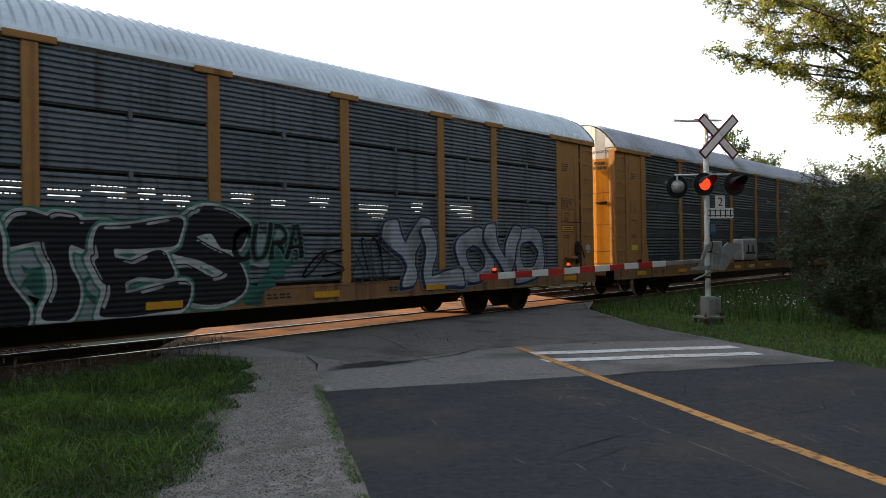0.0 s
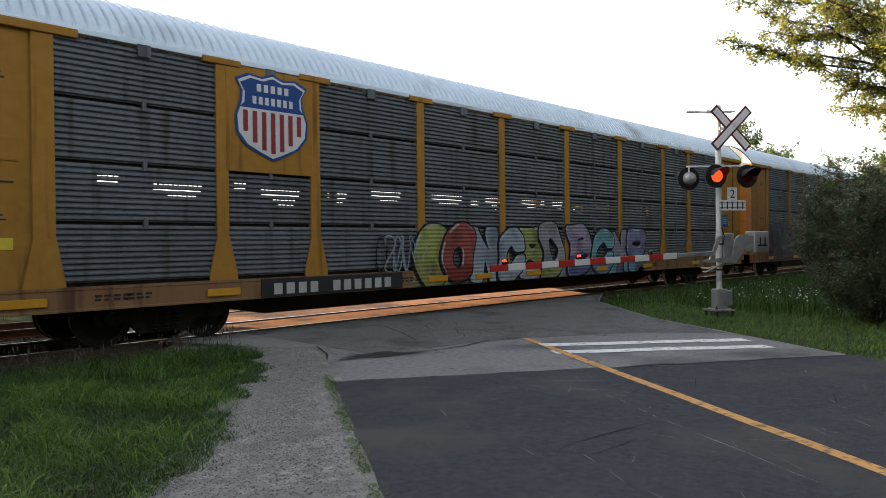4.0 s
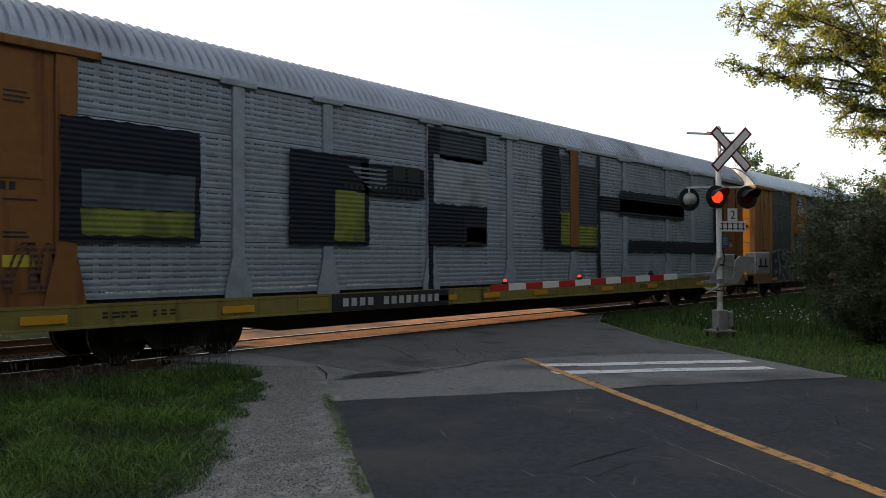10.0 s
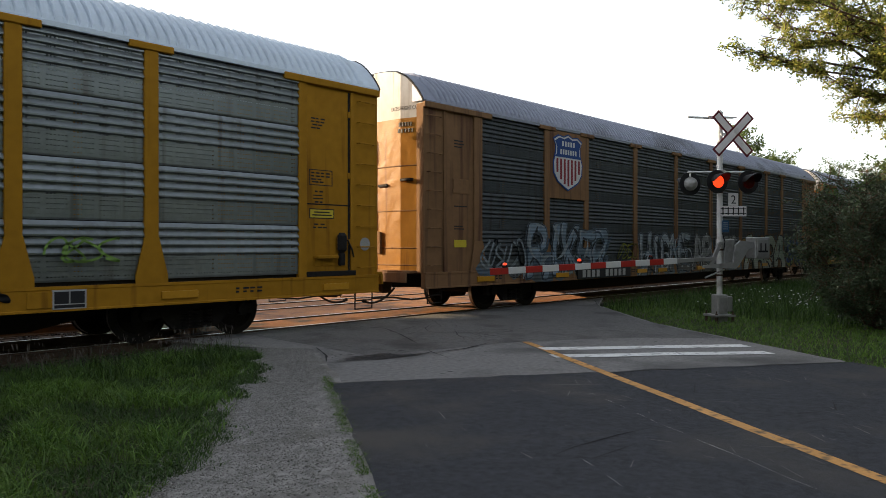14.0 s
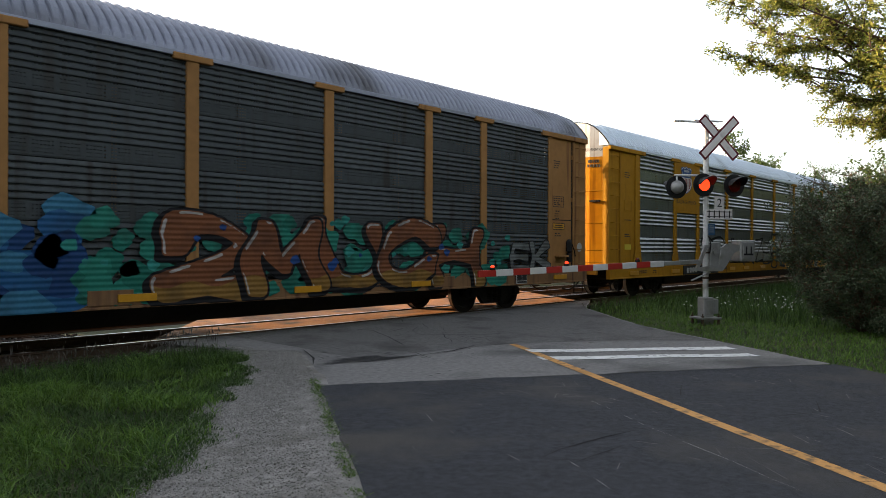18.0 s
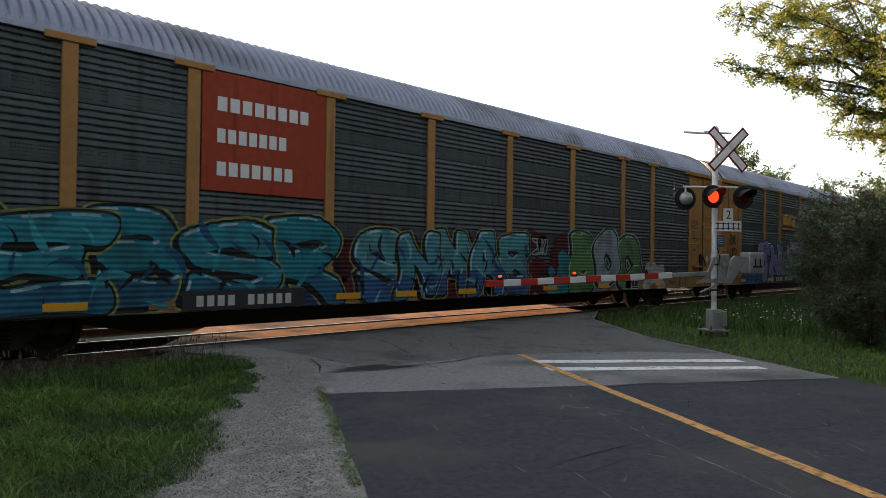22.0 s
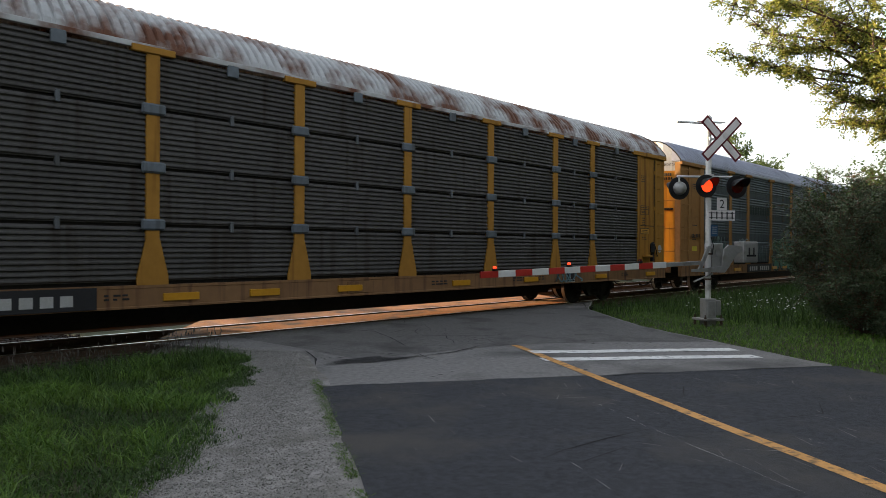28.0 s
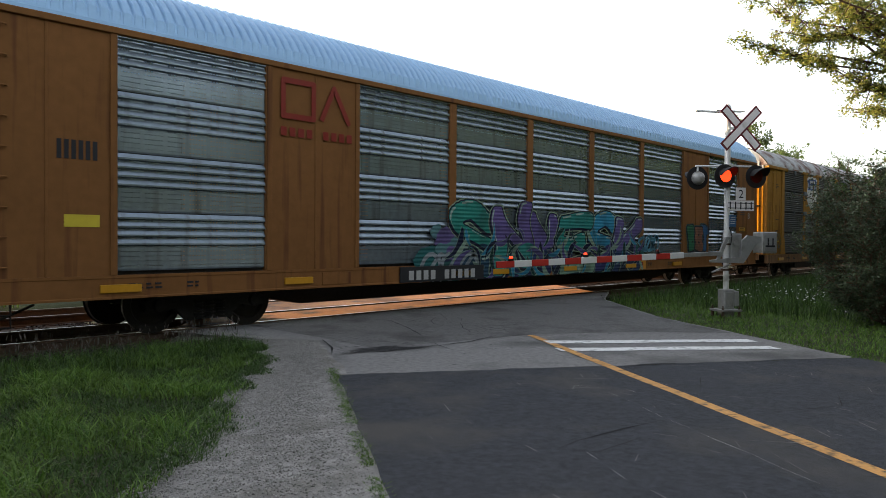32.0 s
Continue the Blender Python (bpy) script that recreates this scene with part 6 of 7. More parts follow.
def autorack(k, label, panels, post, sill, roof, style, flare=False, clamps=False, end=None, layout=None):
    """One covered automobile carrier, standing with its rear end at local x = 0."""
    car = thing("autorack_car", label, "railway car", pose(train_x(0) - k * PITCH + SLACK.get(k, 0.0), 0, 0), group="cars of the freight train")
    end = end or post
    bays = layout["bays"] if layout else BAYS
    posts = layout["posts"] if layout else POSTS
    part("roof", roof_mesh(roof, 0.11 if k == 11 else 0.0), None, car)
    part("underframe", belly_mesh, None, car)
    for x in (-0.065, LEN + 0.035):
        part("roof_rim", rim_mesh, None, car, "dark end rim of the roof", at=pose(x, 0, 0))
    part("deck", deck_mesh, None, car)
    for s in (-1, 1):
        y0, y1 = sorted((s * 1.42, s * 1.56))
        prof = [(1.42, 0.64), (1.563, 0.64), (1.563, 0.67), (1.553, 0.68), (1.553, 0.95), (1.563, 0.955), (1.563, 1.0), (1.42, 1.0)]
        part("side_sill", Geo().prism([(s * a, b) for a, b in prof], "x", 0.0, LEN), sill, car)
        part("eave", Geo().cbox(0.02, LEN - 0.02, min(s * 1.46, s * 1.56), max(s * 1.46, s * 1.56), 4.70, 4.785, 0.006), roof, car)
    for a, b in bays:
        w = b - a
        for z0, z1 in ROWS_Z:
            cut = (int(a * 7 + z0 * 31) + k) if style == "fine" and 1.9 < z0 < 2.8 and k < 5 else 0
            part("side_panel", panel_mesh(w, z1 - z0 + (0 if style == "fine" else 0.035), style, panels, cut), None, car, at=pose(a, -SIDE, z0))
        if style == "fine":
            part("far_panel", panel_mesh(w, 1.0, "fine", panels), None, car, at=pose(b, SIDE, 1.06, 0, 0, 180))
            part("far_panel", panel_mesh(w, 0.9, "fine", panels), None, car, at=pose(b, SIDE, 3.78, 0, 0, 180))
        else:
            part("far_panel", panel_mesh(w, 3.62, "fine", panels), None, car, at=pose(b, SIDE, 1.06, 0, 0, 180))
        if clamps:
            part("roof_bracket", Geo().cbox((a + b) / 2 - 0.11, (a + b) / 2 + 0.11, -1.57, -1.53, 4.52, 4.72, 0.01), GALV_BLUE, car)
        if style == "fine":
            for z in (1.94, 2.845, 3.775):
                part("panel_clip", CLIP, None, car, at=pose((a + b) / 2, -1.5, z))
    for z in (1.03, 1.94, 2.845, 3.775):
        part("inner_rail", Geo().box(0.4, LEN - 0.4, -1.455, -1.40, z - 0.07, z + 0.07), M["underframe"], car)
    near, cap, farp, hinge = post_mesh(post, flare)
    for x in posts:
        p = part("post", near, None, car, at=pose(x, 0, 0))
        if not layout:
            part("post_cap", cap, None, p)
        if clamps == 2:
            for z in (1.95, 2.85, 3.77):
                part("hinge", hinge, None, p, at=pose(0, 0, z))
        part("post", farp, None, car, at=pose(x, 0, 0))
    for m in (Matrix.Identity(4), pose(LEN, 0, 0, 0, 0, 180)):
        front = m != Matrix.Identity(4)
        e = end_parts(end, sill)
        if not layout:
            w = part("end_wall", e["wall"], None, car, at=m)
            part("end_cap_rail", e["cap"], None, car, at=m)
            part("notice_frame", e["frame"], None, w)
            part("end_wall", e["wall_far"], None, car, at=m)
            part("corner_post", e["corner"], None, car, at=m)
            part("corner_post", e["corner"], None, car, at=m @ pose(0, 2.79, 0))
            part("wall_rib", e["rib"], None, w)
            part("wall_jamb", e["jamb"], None, w)
            part("gusset", e["gusset"], None, w)
        part("end_top", e["top"], None, car, "white upper end", at=m)
        for nm in "ab":
            d = part("end_door", e["door_" + nm], None, car, at=m)
            part("end_top", e["upper_" + nm], None, d, "white upper end")
            flip = pose(0, 0, 0) if nm == "b" else pose(0, -0.18, 0)
            part("door_stile", e["stile"], None, d, at=flip)
            part("door_hasp", e["hasp"], None, d, at=pose(0, 0, 0) if nm == "b" else pose(0, -0.5, 0))
        part("lock_bar", e["bar"], None, d)
        for z in (1.14, 1.52, 2.35, 3.35):
            part("door_seam", e["seam"], None, d, at=pose(0, 0, z))
        if not layout:
            part("stencil_lettering", e["notice"], None, d, "black height notice")
        for i in range(9):
            part("ladder_rung", e["rung"], None, car, at=m @ pose(0.1, -1.5, 1.15 + 0.4125 * i))
        part("end_platform", e["platform"], None, car, at=m)
        part("coupler", coupler_mesh, None, car, at=m)
        part("air_hose", hose_mesh, None, car, at=m)
        part("brake_pipe", pipe_mesh, None, car, at=m)
        part("stirrup_step", stirrup_mesh, None, car, at=m @ pose(0.12, -1.49, 0))
        part("stirrup_step", stirrup_mesh, None, car, at=m @ pose(0.12, 1.49, 0))
    if not layout:                                        # the near wall of the front end, with its ladder
        w = part("end_wall", Geo().cbox(LEN - 1.97, LEN - 0.02, -1.506, -1.5, 0.98, 4.72, 0.002), end, car)
        part("wall_rib", Geo().cbox(LEN - 0.72, LEN - 0.64, -1.54, -1.506, 0.98, 4.7, 0.01), end, w)
        part("wall_jamb", Geo().cbox(LEN - 1.97, LEN - 1.78, -1.545, -1.506, 0.98, 4.7, 0.012), end, w)
        part("end_cap_rail", Geo().cbox(LEN - 2.3, LEN + 0.02, -1.58, -1.49, 4.62, 4.75, 0.012), post, car)
        for i in range(9):
            part("ladder_rung", e["rung"], None, car, at=pose(LEN - 0.54, -1.5, 1.15 + 0.4125 * i))
        part("notice_frame", Geo().box(LEN - 1.71, LEN - 1.16, -1.510, -1.506, 3.015, 3.03).box(LEN - 1.71, LEN - 1.16, -1.510, -1.506, 2.73, 2.745).box(LEN - 1.71, LEN - 1.695, -1.510, -1.506, 2.745, 3.015).box(LEN - 1.175, LEN - 1.16, -1.510, -1.506, 2.745, 3.015), M["stencil_black"], w, "black stencilled frame")
        sb = random.Random(k + 300)
        for zr, hr, xa, xb, cols in ((2.95, 0.028, 1.67, 1.2, 4), (2.89, 0.028, 1.67, 1.2, 4), (2.83, 0.028, 1.67, 1.36, 2), (2.78, 0.028, 1.64, 1.3, 2), (3.98, 0.026, 1.67, 1.33, 3), (3.92, 0.026, 1.67, 1.33, 3), (3.86, 0.026, 1.64, 1.36, 2), (3.80, 0.026, 1.67, 1.4, 2),
                                     (2.60, 0.03, 1.58, 1.36, 2), (2.53, 0.02, 1.62, 1.33, 1), (2.47, 0.02, 1.62, 1.33, 1), (2.40, 0.03, 1.58, 1.36, 2), (1.98, 0.026, 1.6, 1.3, 2), (1.92, 0.026, 1.62, 1.28, 3)):
            g = Geo()
            for i in range(cols):
                wx = (xa - xb) / cols
                g.box(LEN - xa + i * wx, LEN - xa + i * wx + wx * sb.uniform(0.55, 0.88), -1.5095, -1.506, zr, zr + hr)
            part("stencil_bar", g, M["stencil_black"], w)
        lab = part("warning_label", Geo().box(LEN - 1.71, LEN - 1.12, -1.5095, -1.506, 2.10, 2.29), M["stencil_black"], w, "amber label in a black frame")
        part("label_face", Geo().box(LEN - 1.69, LEN - 1.14, -1.5115, -1.5095, 2.12, 2.27), M["reflector"] if k % 3 else M["sticker"], lab)
        part("label_bar", Geo().box(LEN - 1.6, LEN - 1.23, -1.513, -1.5115, 2.21, 2.235).box(LEN - 1.65, LEN - 1.18, -1.513, -1.5115, 2.155, 2.18), M["stencil_black"], lab)
        part("wall_slot", Geo().cbox(LEN - 0.775, LEN - 0.725, -1.512, -1.5, 1.0, 4.6, 0.002), M["underframe"], w, "dark gap beside the ladder panel")
        part("slot_hinge", Geo().cbox(LEN - 0.79, LEN - 0.71, -1.53, -1.506, 1.6, 1.72, 0.008).cbox(LEN - 0.79, LEN - 0.71, -1.53, -1.506, 2.9, 3.02, 0.008).cbox(LEN - 0.79, LEN - 0.71, -1.53, -1.506, 4.1, 4.22, 0.008), end, w)
        part("handbrake", Geo().cbox(LEN - 1.08, LEN - 0.84, -1.62, -1.5, 1.45, 1.84, 0.06).cbox(LEN - 1.03, LEN - 0.9, -1.6, -1.5, 1.2, 1.45, 0.02).tube([(LEN - 0.86, -1.6, 1.7), (LEN - 0.74, -1.6, 1.5), (LEN - 0.7, -1.6, 1.36)], 0.018), M["underframe"], car)
        part("brake_step", Geo().cbox(LEN - 1.62, LEN - 1.12, -1.66, -1.5, 1.34, 1.40, 0.01).cbox(LEN - 1.6, LEN - 1.15, -1.53, -1.5, 1.2, 1.34, 0.01), end, car)
        part("wall_seam", Geo().box(LEN - 1.78, LEN - 0.72, -1.509, -1.505, 2.36, 2.385), M["underframe"], w)
        part("door_track", Geo().cbox(LEN - 1.8, LEN - 0.6, -1.56, -1.506, 1.0, 1.1, 0.01), M["underframe"], w)
        part("placard", Geo().lathe([(0.0, -1.512), (0.13, -1.512), (0.13, -1.505)], (LEN - 0.33, 0, 1.62), "y", 20), M["stencil_white"], w, "round pale placard")
        for z, wd in ((3.98, 0.3), (3.91, 0.34), (3.84, 0.26), (2.48, 0.44), (2.02, 0.3), (1.96, 0.34)):
            part("stencil_bar", Geo().box(1.0, 1.0 + wd, -1.506, -1.5, z, z + 0.025), M["stencil_black"], car)
        part("sticker", Geo().cbox(1.0, 1.42, -1.508, -1.5, 1.55, 1.72, 0.002), M["sticker"], car, "yellow warning label")
    for x in (1.75, 5.0, 9.5, 10.9, 13.9, 17.2, 20.3, 25.9) if k % 2 else (1.2, 4.3, 9.6, 11.2, 13.2, 16.6, 19.4, 23.0, 26.2):
        part("reflector", Geo().cbox(x, x + 0.62, -1.587, -1.55, 0.74, 0.86, 0.003), M["reflector"], car, "amber reflective strip")
    if 5 <= k <= 10:
        xp = LEN - (3.47 if k == 7 else 6.25)
        plate = part("inspection_plate", Geo().cbox(xp, xp + 0.47, -1.572, -1.55, 0.67, 0.95, 0.003), M["stencil_white"], car, "black inspection boxes in a pale frame")
        for x in (xp + 0.025, xp + 0.245):
            part("inspection_box", Geo().box(x, x + 0.2, -1.575, -1.572, 0.75, 0.925), M["stencil_black"], plate)
        part("inspection_box", Geo().box(xp + 0.025, xp + 0.445, -1.575, -1.572, 0.69, 0.735), M["stencil_black"], plate)
    sr = random.Random(900 + k)
    for x in (2.2, 3.1, 8.9, 16.2, 18.9, 20.1, 24.4):     # small faded stencils along the sill
        g, x = Geo(), x + sr.uniform(-0.3, 0.3)
        for i in range(sr.randint(2, 4)):
            g.box(x + 0.14 * i, x + 0.14 * i + sr.uniform(0.06, 0.12), -1.5655, -1.555, 0.84, 0.87)
            g.box(x + 0.14 * i, x + 0.14 * i + sr.uniform(0.05, 0.12), -1.5655, -1.555, 0.78, 0.81)
        tagged(part("sill_stencil", g, M["stencil_black"], car), kind="stuff")
    for x in (6.2, 13.8, 21.4):                           # cover plates riveted to the sill
        part("sill_plate", Geo().cbox(x - 0.35, x + 0.35, -1.570, -1.553, 0.70, 0.93, 0.004), sill, car)
    wheels = []
    for cx in (3.78, LEN - 3.78):
        part("bolster", bolster_mesh, None, car, at=pose(cx, 0, 0))
        for s in (-1, 1):
            part("side_frame", FRAME, None, car, at=pose(cx, s * 1.02, 0, 0, 0, 0 if s < 0 else 180))
        for dx in (-0.89, 0.89):
            wheels.append((part("wheelset", WHEELSET, None, car, at=pose(cx + dx, 0, WHEEL_R)), cx + dx))
    # stencils on the upper end
    for y, z, w in ((-1.0, 4.24, 0.34), (-1.0, 4.10, 0.42)):
        g = Geo()
        for i in range(5):
            yb = y - w / 2 + (i + 0.3) * w / 5
            g.box(door_x(-yb) - 0.008, door_x(-yb) + 0.02, yb - 0.028, yb + 0.028, z, z + 0.09)
        part("stencil_bar", g, M["stencil_black"], car)
    cars.append((car, k))
    axles.extend(wheels)
    return car


cars, axles = [], []
BLACK, WHITE, PALE = (0.015, 0.015, 0.018), (0.55, 0.57, 0.58), (0.36, 0.42, 0.45)

# car 0
c = autorack(0, "dark green-grey covered auto carrier with tan end panels", GALV_DARK, TAN, TAN_DULL, ROOF_GREY, "broad")
piece(c, "POST", 10.6, 16.0, 1.05, 2.0, (0.13, 0.15, 0.15), (0.03, 0.035, 0.035), seed=1, fat=0.025)
tag(c, 2.2, 4.2, 1.2, 2.0, (0.05, 0.09, 0.12), 4, 2)

# car 1
c = autorack(1, "blue-grey ribbed auto carrier with tan posts and dark lettering graffiti", GALV_BLUE, TAN, TAN_DULL, ROOF_LIGHT, "fine")
part("logo_panel", panel_mesh(2.62, 0.88, "bold", GALV_PALE), None, c, "paler banded panel", at=pose(6.70, -1.526, 2.87))
for z0, x0, x1, z1 in ((2.98, 7.2, 7.27, 3.66), (2.98, 8.79, 8.86, 3.66), (3.6, 7.27, 7.38, 3.66), (2.98, 7.27, 7.38, 3.04), (3.6, 8.68, 8.79, 3.66), (2.98, 8.68, 8.79, 3.04), (3.2, 7.52, 7.78, 3.52), (3.2, 7.88, 8.14, 3.52), (3.2, 8.24, 8.52, 3.52), (2.87, 7.5, 7.59, 2.94), (2.87, 7.66, 7.75, 2.94), (2.87, 8.4, 8.49, 2.94), (2.87, 8.56, 8.65, 2.94)):
    part("logo", Geo().box(x0, x1, -1.575, -1.53, z0, z1), M["logo_black"], c, "plain black bar emblem")
cloud(c, 2.0, 7.6, 0.75, 2.0, [(0.15, 0.08, 0.15), (0.12, 0.09, 0.17), (0.20, 0.10, 0.13)], 60, 0.32, 4)
piece(c, "TWNZE", 2.1, 7.0, 0.68, 2.2, (0.155, 0.17, 0.21), (0.03, 0.03, 0.04), (0.23, 0.21, 0.24), (0.30, 0.29, 0.33), 5, fat=0.022, pen=0.17, low=((0.23, 0.15, 0.15), 0.2), deep=0.5)
cloud(c, 5.9, 6.6, 1.45, 1.85, [(0.48, 0.17, 0.04)], 6, 0.24, 8, -1.5795)
piece(c, "B", 6.08, 6.5, 1.42, 1.92, (0.55, 0.30, 0.05), (0.10, 0.02, 0.02), None, None, 6, fat=0.02, y=-1.583)
tag(c, 7.2, 8.4, 1.0, 1.9, BLACK, 6, 9)
cloud(c, 9.6, 16.6, 0.75, 2.0, [(0.04, 0.16, 0.13), (0.30, 0.36, 0.38)], 70, 0.34, 12)
piece(c, "SATES", 9.7, 15.6, 0.66, 2.25, (0.02, 0.02, 0.024), WHITE, (0.07, 0.26, 0.19), (0.42, 0.44, 0.46), 13, fat=0.042, pen=0.19, deep=0.6)
piece(c, "BIG", 9.25, 10.7, 1.68, 2.3, BLACK, (0.42, 0.44, 0.45), (0.06, 0.24, 0.18), None, 14, fat=0.035, pen=0.12, y=-1.58, deep=0)
piece(c, "CURA", 15.5, 16.95, 1.45, 2.1, BLACK, (0.10, 0.26, 0.20), None, None, 15, fat=0.03, pen=0.11, deep=0)
tag(c, 17.0, 17.9, 1.15, 1.65, BLACK, 2, 16)
piece(c, "YLOVD", 19.2, 24.9, 0.75, 2.15, (0.40, 0.44, 0.50), (0.03, 0.04, 0.10), (0.20, 0.22, 0.26), WHITE, 17, fat=0.035, pen=0.17)
tag(c, 18.2, 19.2, 1.0, 1.9, (0.07, 0.08, 0.10), 4, 18)
bars(c, 6.38, 8.5, 0.72, 0.92, 10, M["stencil_white"], back=M["stencil_black"])

# car 2
c = autorack(2, "grey ribbed auto carrier with shield emblem and pastel graffiti", GALV_GREY, OCHRE, TAN_DULL, ROOF_LIGHT, "fine", flare=True, clamps=1)
part("emblem_panel", Geo().cbox(4.7, 6.5, -1.562, -1.535, 2.86, 4.68, 0.004), OCHRE, c)
shield(c, 5.62, 3.86, 0.72, 0.74)
piece(c, "GONCED", 9.2, 14.9, 0.66, 2.02, [(0.42, 0.45, 0.14), (0.38, 0.10, 0.08), (0.36, 0.42, 0.52), (0.40, 0.46, 0.54), (0.36, 0.42, 0.14), (0.40, 0.42, 0.45)], BLACK, None, WHITE, 21, fat=0.035, pen=0.21, low=([(0.36, 0.33, 0.13), (0.24, 0.05, 0.04), (0.42, 0.48, 0.54), (0.46, 0.50, 0.54), (0.46, 0.49, 0.52), (0.36, 0.36, 0.14)], 0.3), jump=0.03)
cloud(c, 9.2, 15.0, 0.66, 0.95, [(0.26, 0.36, 0.44), (0.27, 0.30, 0.13), (0.33, 0.13, 0.11)], 26, 0.26, 22)
cloud(c, 15.3, 19.7, 0.66, 0.95, [(0.12, 0.26, 0.36), (0.16, 0.16, 0.30), (0.14, 0.14, 0.16)], 18, 0.26, 123)
piece(c, "BCMP", 15.3, 19.6, 0.68, 1.98, [(0.42, 0.34, 0.46), (0.22, 0.52, 0.58), (0.44, 0.36, 0.46), (0.28, 0.27, 0.48)], (0.02, 0.025, 0.06), None, WHITE, 23, fat=0.035, pen=0.2, low=([(0.17, 0.18, 0.36), (0.20, 0.27, 0.42), (0.22, 0.52, 0.58), (0.24, 0.40, 0.52)], 0.42), jump=0.04)
tag(c, 8.1, 9.3, 1.0, 1.75, PALE, 5, 24)
bars(c, 5.6, 8.55, 0.70, 0.90, 11, M["stencil_white"], back=M["stencil_black"])

# car 3
c = autorack(3, "blue-green ribbed auto carrier with small shield emblem and white graffiti", GALV_GREEN, TAN, TAN_DULL, ROOF_LIGHT, "grid", clamps=1)
part("emblem_panel", Geo().cbox(4.7, 6.5, -1.562, -1.535, 2.86, 4.68, 0.004), TAN, c)
shield(c, 5.65, 4.08, 0.42, 0.46)
slogan(c, 5.65, 3.24)
piece(c, "BKNS", 1.8, 5.6, 0.66, 2.05, (0.055, 0.06, 0.07), (0.40, 0.44, 0.46), (0.20, 0.24, 0.26), (0.50, 0.53, 0.55), 31, fat=0.03, pen=0.19, deep=0.4)
tag(c, 5.2, 6.5, 1.0, 1.9, BLACK, 6, 32)
piece(c, "NOZ", 6.9, 10.9, 0.80, 2.1, (0.055, 0.065, 0.085), (0.42, 0.48, 0.53), (0.20, 0.36, 0.48), None, 34, fat=0.04, pen=0.16, lean=0.18, deep=0.8)
piece(c, "SHRNK", 12.1, 16.1, 0.66, 1.95, (0.03, 0.03, 0.035), (0.40, 0.43, 0.45), None, (0.5, 0.5, 0.5), 35, fat=0.024, pen=0.2, deep=0)
piece(c, "CAUA", 18.1, 23.2, 0.95, 1.95, (0.16, 0.17, 0.17), (0.40, 0.38, 0.36), None, None, 36, fat=0.024, deep=0.3)
bars(c, 5.6, 8.7, 0.70, 0.92, 10, M["stencil_white"], back=M["stencil_black"])

# car 4
c = autorack(4, "auto carrier rolled over in silver paint with navy block shapes", SILVER, SILVER, OLIVE, ROOF_GREY, "grid", flare=True, end=BROWN)


def block(car, x0, x1, z0, z1, colour, y=-1.566, seed=0):
    """A rolled rectangle of paint with uneven edges."""
    r = random.Random(seed + x0)
    pts = []
    for (ax, az), (bx, bz) in (((x0, z0), (x1, z0)), ((x1, z0), (x1, z1)), ((x1, z1), (x0, z1)), ((x0, z1), (x0, z0))):
        n = max(2, int((abs(bx - ax) + abs(bz - az)) / 0.12))
        pts += [(ax + (bx - ax) * i / n + r.uniform(-0.02, 0.02), az + (bz - az) * i / n + r.uniform(-0.02, 0.02)) for i in range(n)]
    return part("graffiti", Geo().prism(pts, "y", y - 0.002, y), spray(colour), car, "rolled block of paint")


NV, OL, GR = (0.016, 0.02, 0.034), (0.26, 0.29, 0.06), (0.10, 0.13, 0.15)
for x0, x1, z0, z1 in ((1.72, 3.9, 1.92, 3.75), (5.67, 7.6, 1.92, 3.7), (9.33, 11.35, 1.97, 4.6), (13.7, 14.46, 1.92, 4.68), (16.4, 16.55, 0.98, 4.65), (16.5, 22.1, 3.1, 3.5), (17.7, 22.1, 2.98, 3.75), (18.2, 24.7, 1.88, 2.25), (24.7, 25.6, 1.88, 4.6), (9.33, 9.48, 1.0, 2.0), (14.4, 16.4, 1.90, 2.02), (7.4, 9.2, 2.95, 3.6)):
    block(c, x0, x1, z0, z1, NV)
for x0, x1, z0, z1, col in ((2.0, 3.8, 2.02, 2.42, OL), (2.0, 3.8, 2.42, 3.0, GR), (6.72, 7.48, 2.02, 3.0, OL), (10.5, 11.33, 2.05, 2.7, (0.03, 0.03, 0.05)), (10.6, 11.3, 2.05, 2.38, OL), (14.5, 15.2, 2.04, 2.95, OL), (15.4, 16.35, 2.04, 2.62, OL), (15.4, 16.35, 2.62, 4.3, (0.07, 0.09, 0.11)), (14.5, 15.2, 2.98, 4.5, (0.08, 0.10, 0.12)), (9.7, 11.2, 3.9, 4.5, (0.06, 0.075, 0.09)), (9.5, 11.35, 2.9, 4.0, (0.40, 0.44, 0.47)), (9.5, 10.4, 2.1, 2.75, NV)):
    block(c, x0, x1, z0, z1, col, -1.570)
for x in (15.05,):
    part("bare_post", Geo().cbox(x - 0.1, x + 0.32, -1.59, -1.5705, 2.0, 4.68, 0.004), BROWN, c)
for i in range(5):
    part("logo", Geo().prism([(7.05 + 0.12 * i, 3.5 - 0.09 * i), (8.1, 3.5 - 0.09 * i), (8.05, 3.46 - 0.09 * i), (7.12 + 0.12 * i, 3.46 - 0.09 * i)], "y", -1.574, -1.570), spray(PALE), c, "plain streak emblem")
for i in range(2):
    part("logo", Geo().cbox(8.25 + 0.45 * i, 8.62 + 0.45 * i, -1.574, -1.570, 3.3, 3.62, 0.002), M["logo_black"], c, "plain block emblem")
bars(c, 6.95, 9.1, 3.04, 3.16, 15, M["logo_black"], "name_lettering", -1.5745)
bars(c, 6.9, 9.7, 0.74, 0.90, 13, M["stencil_white"], back=M["stencil_black"])
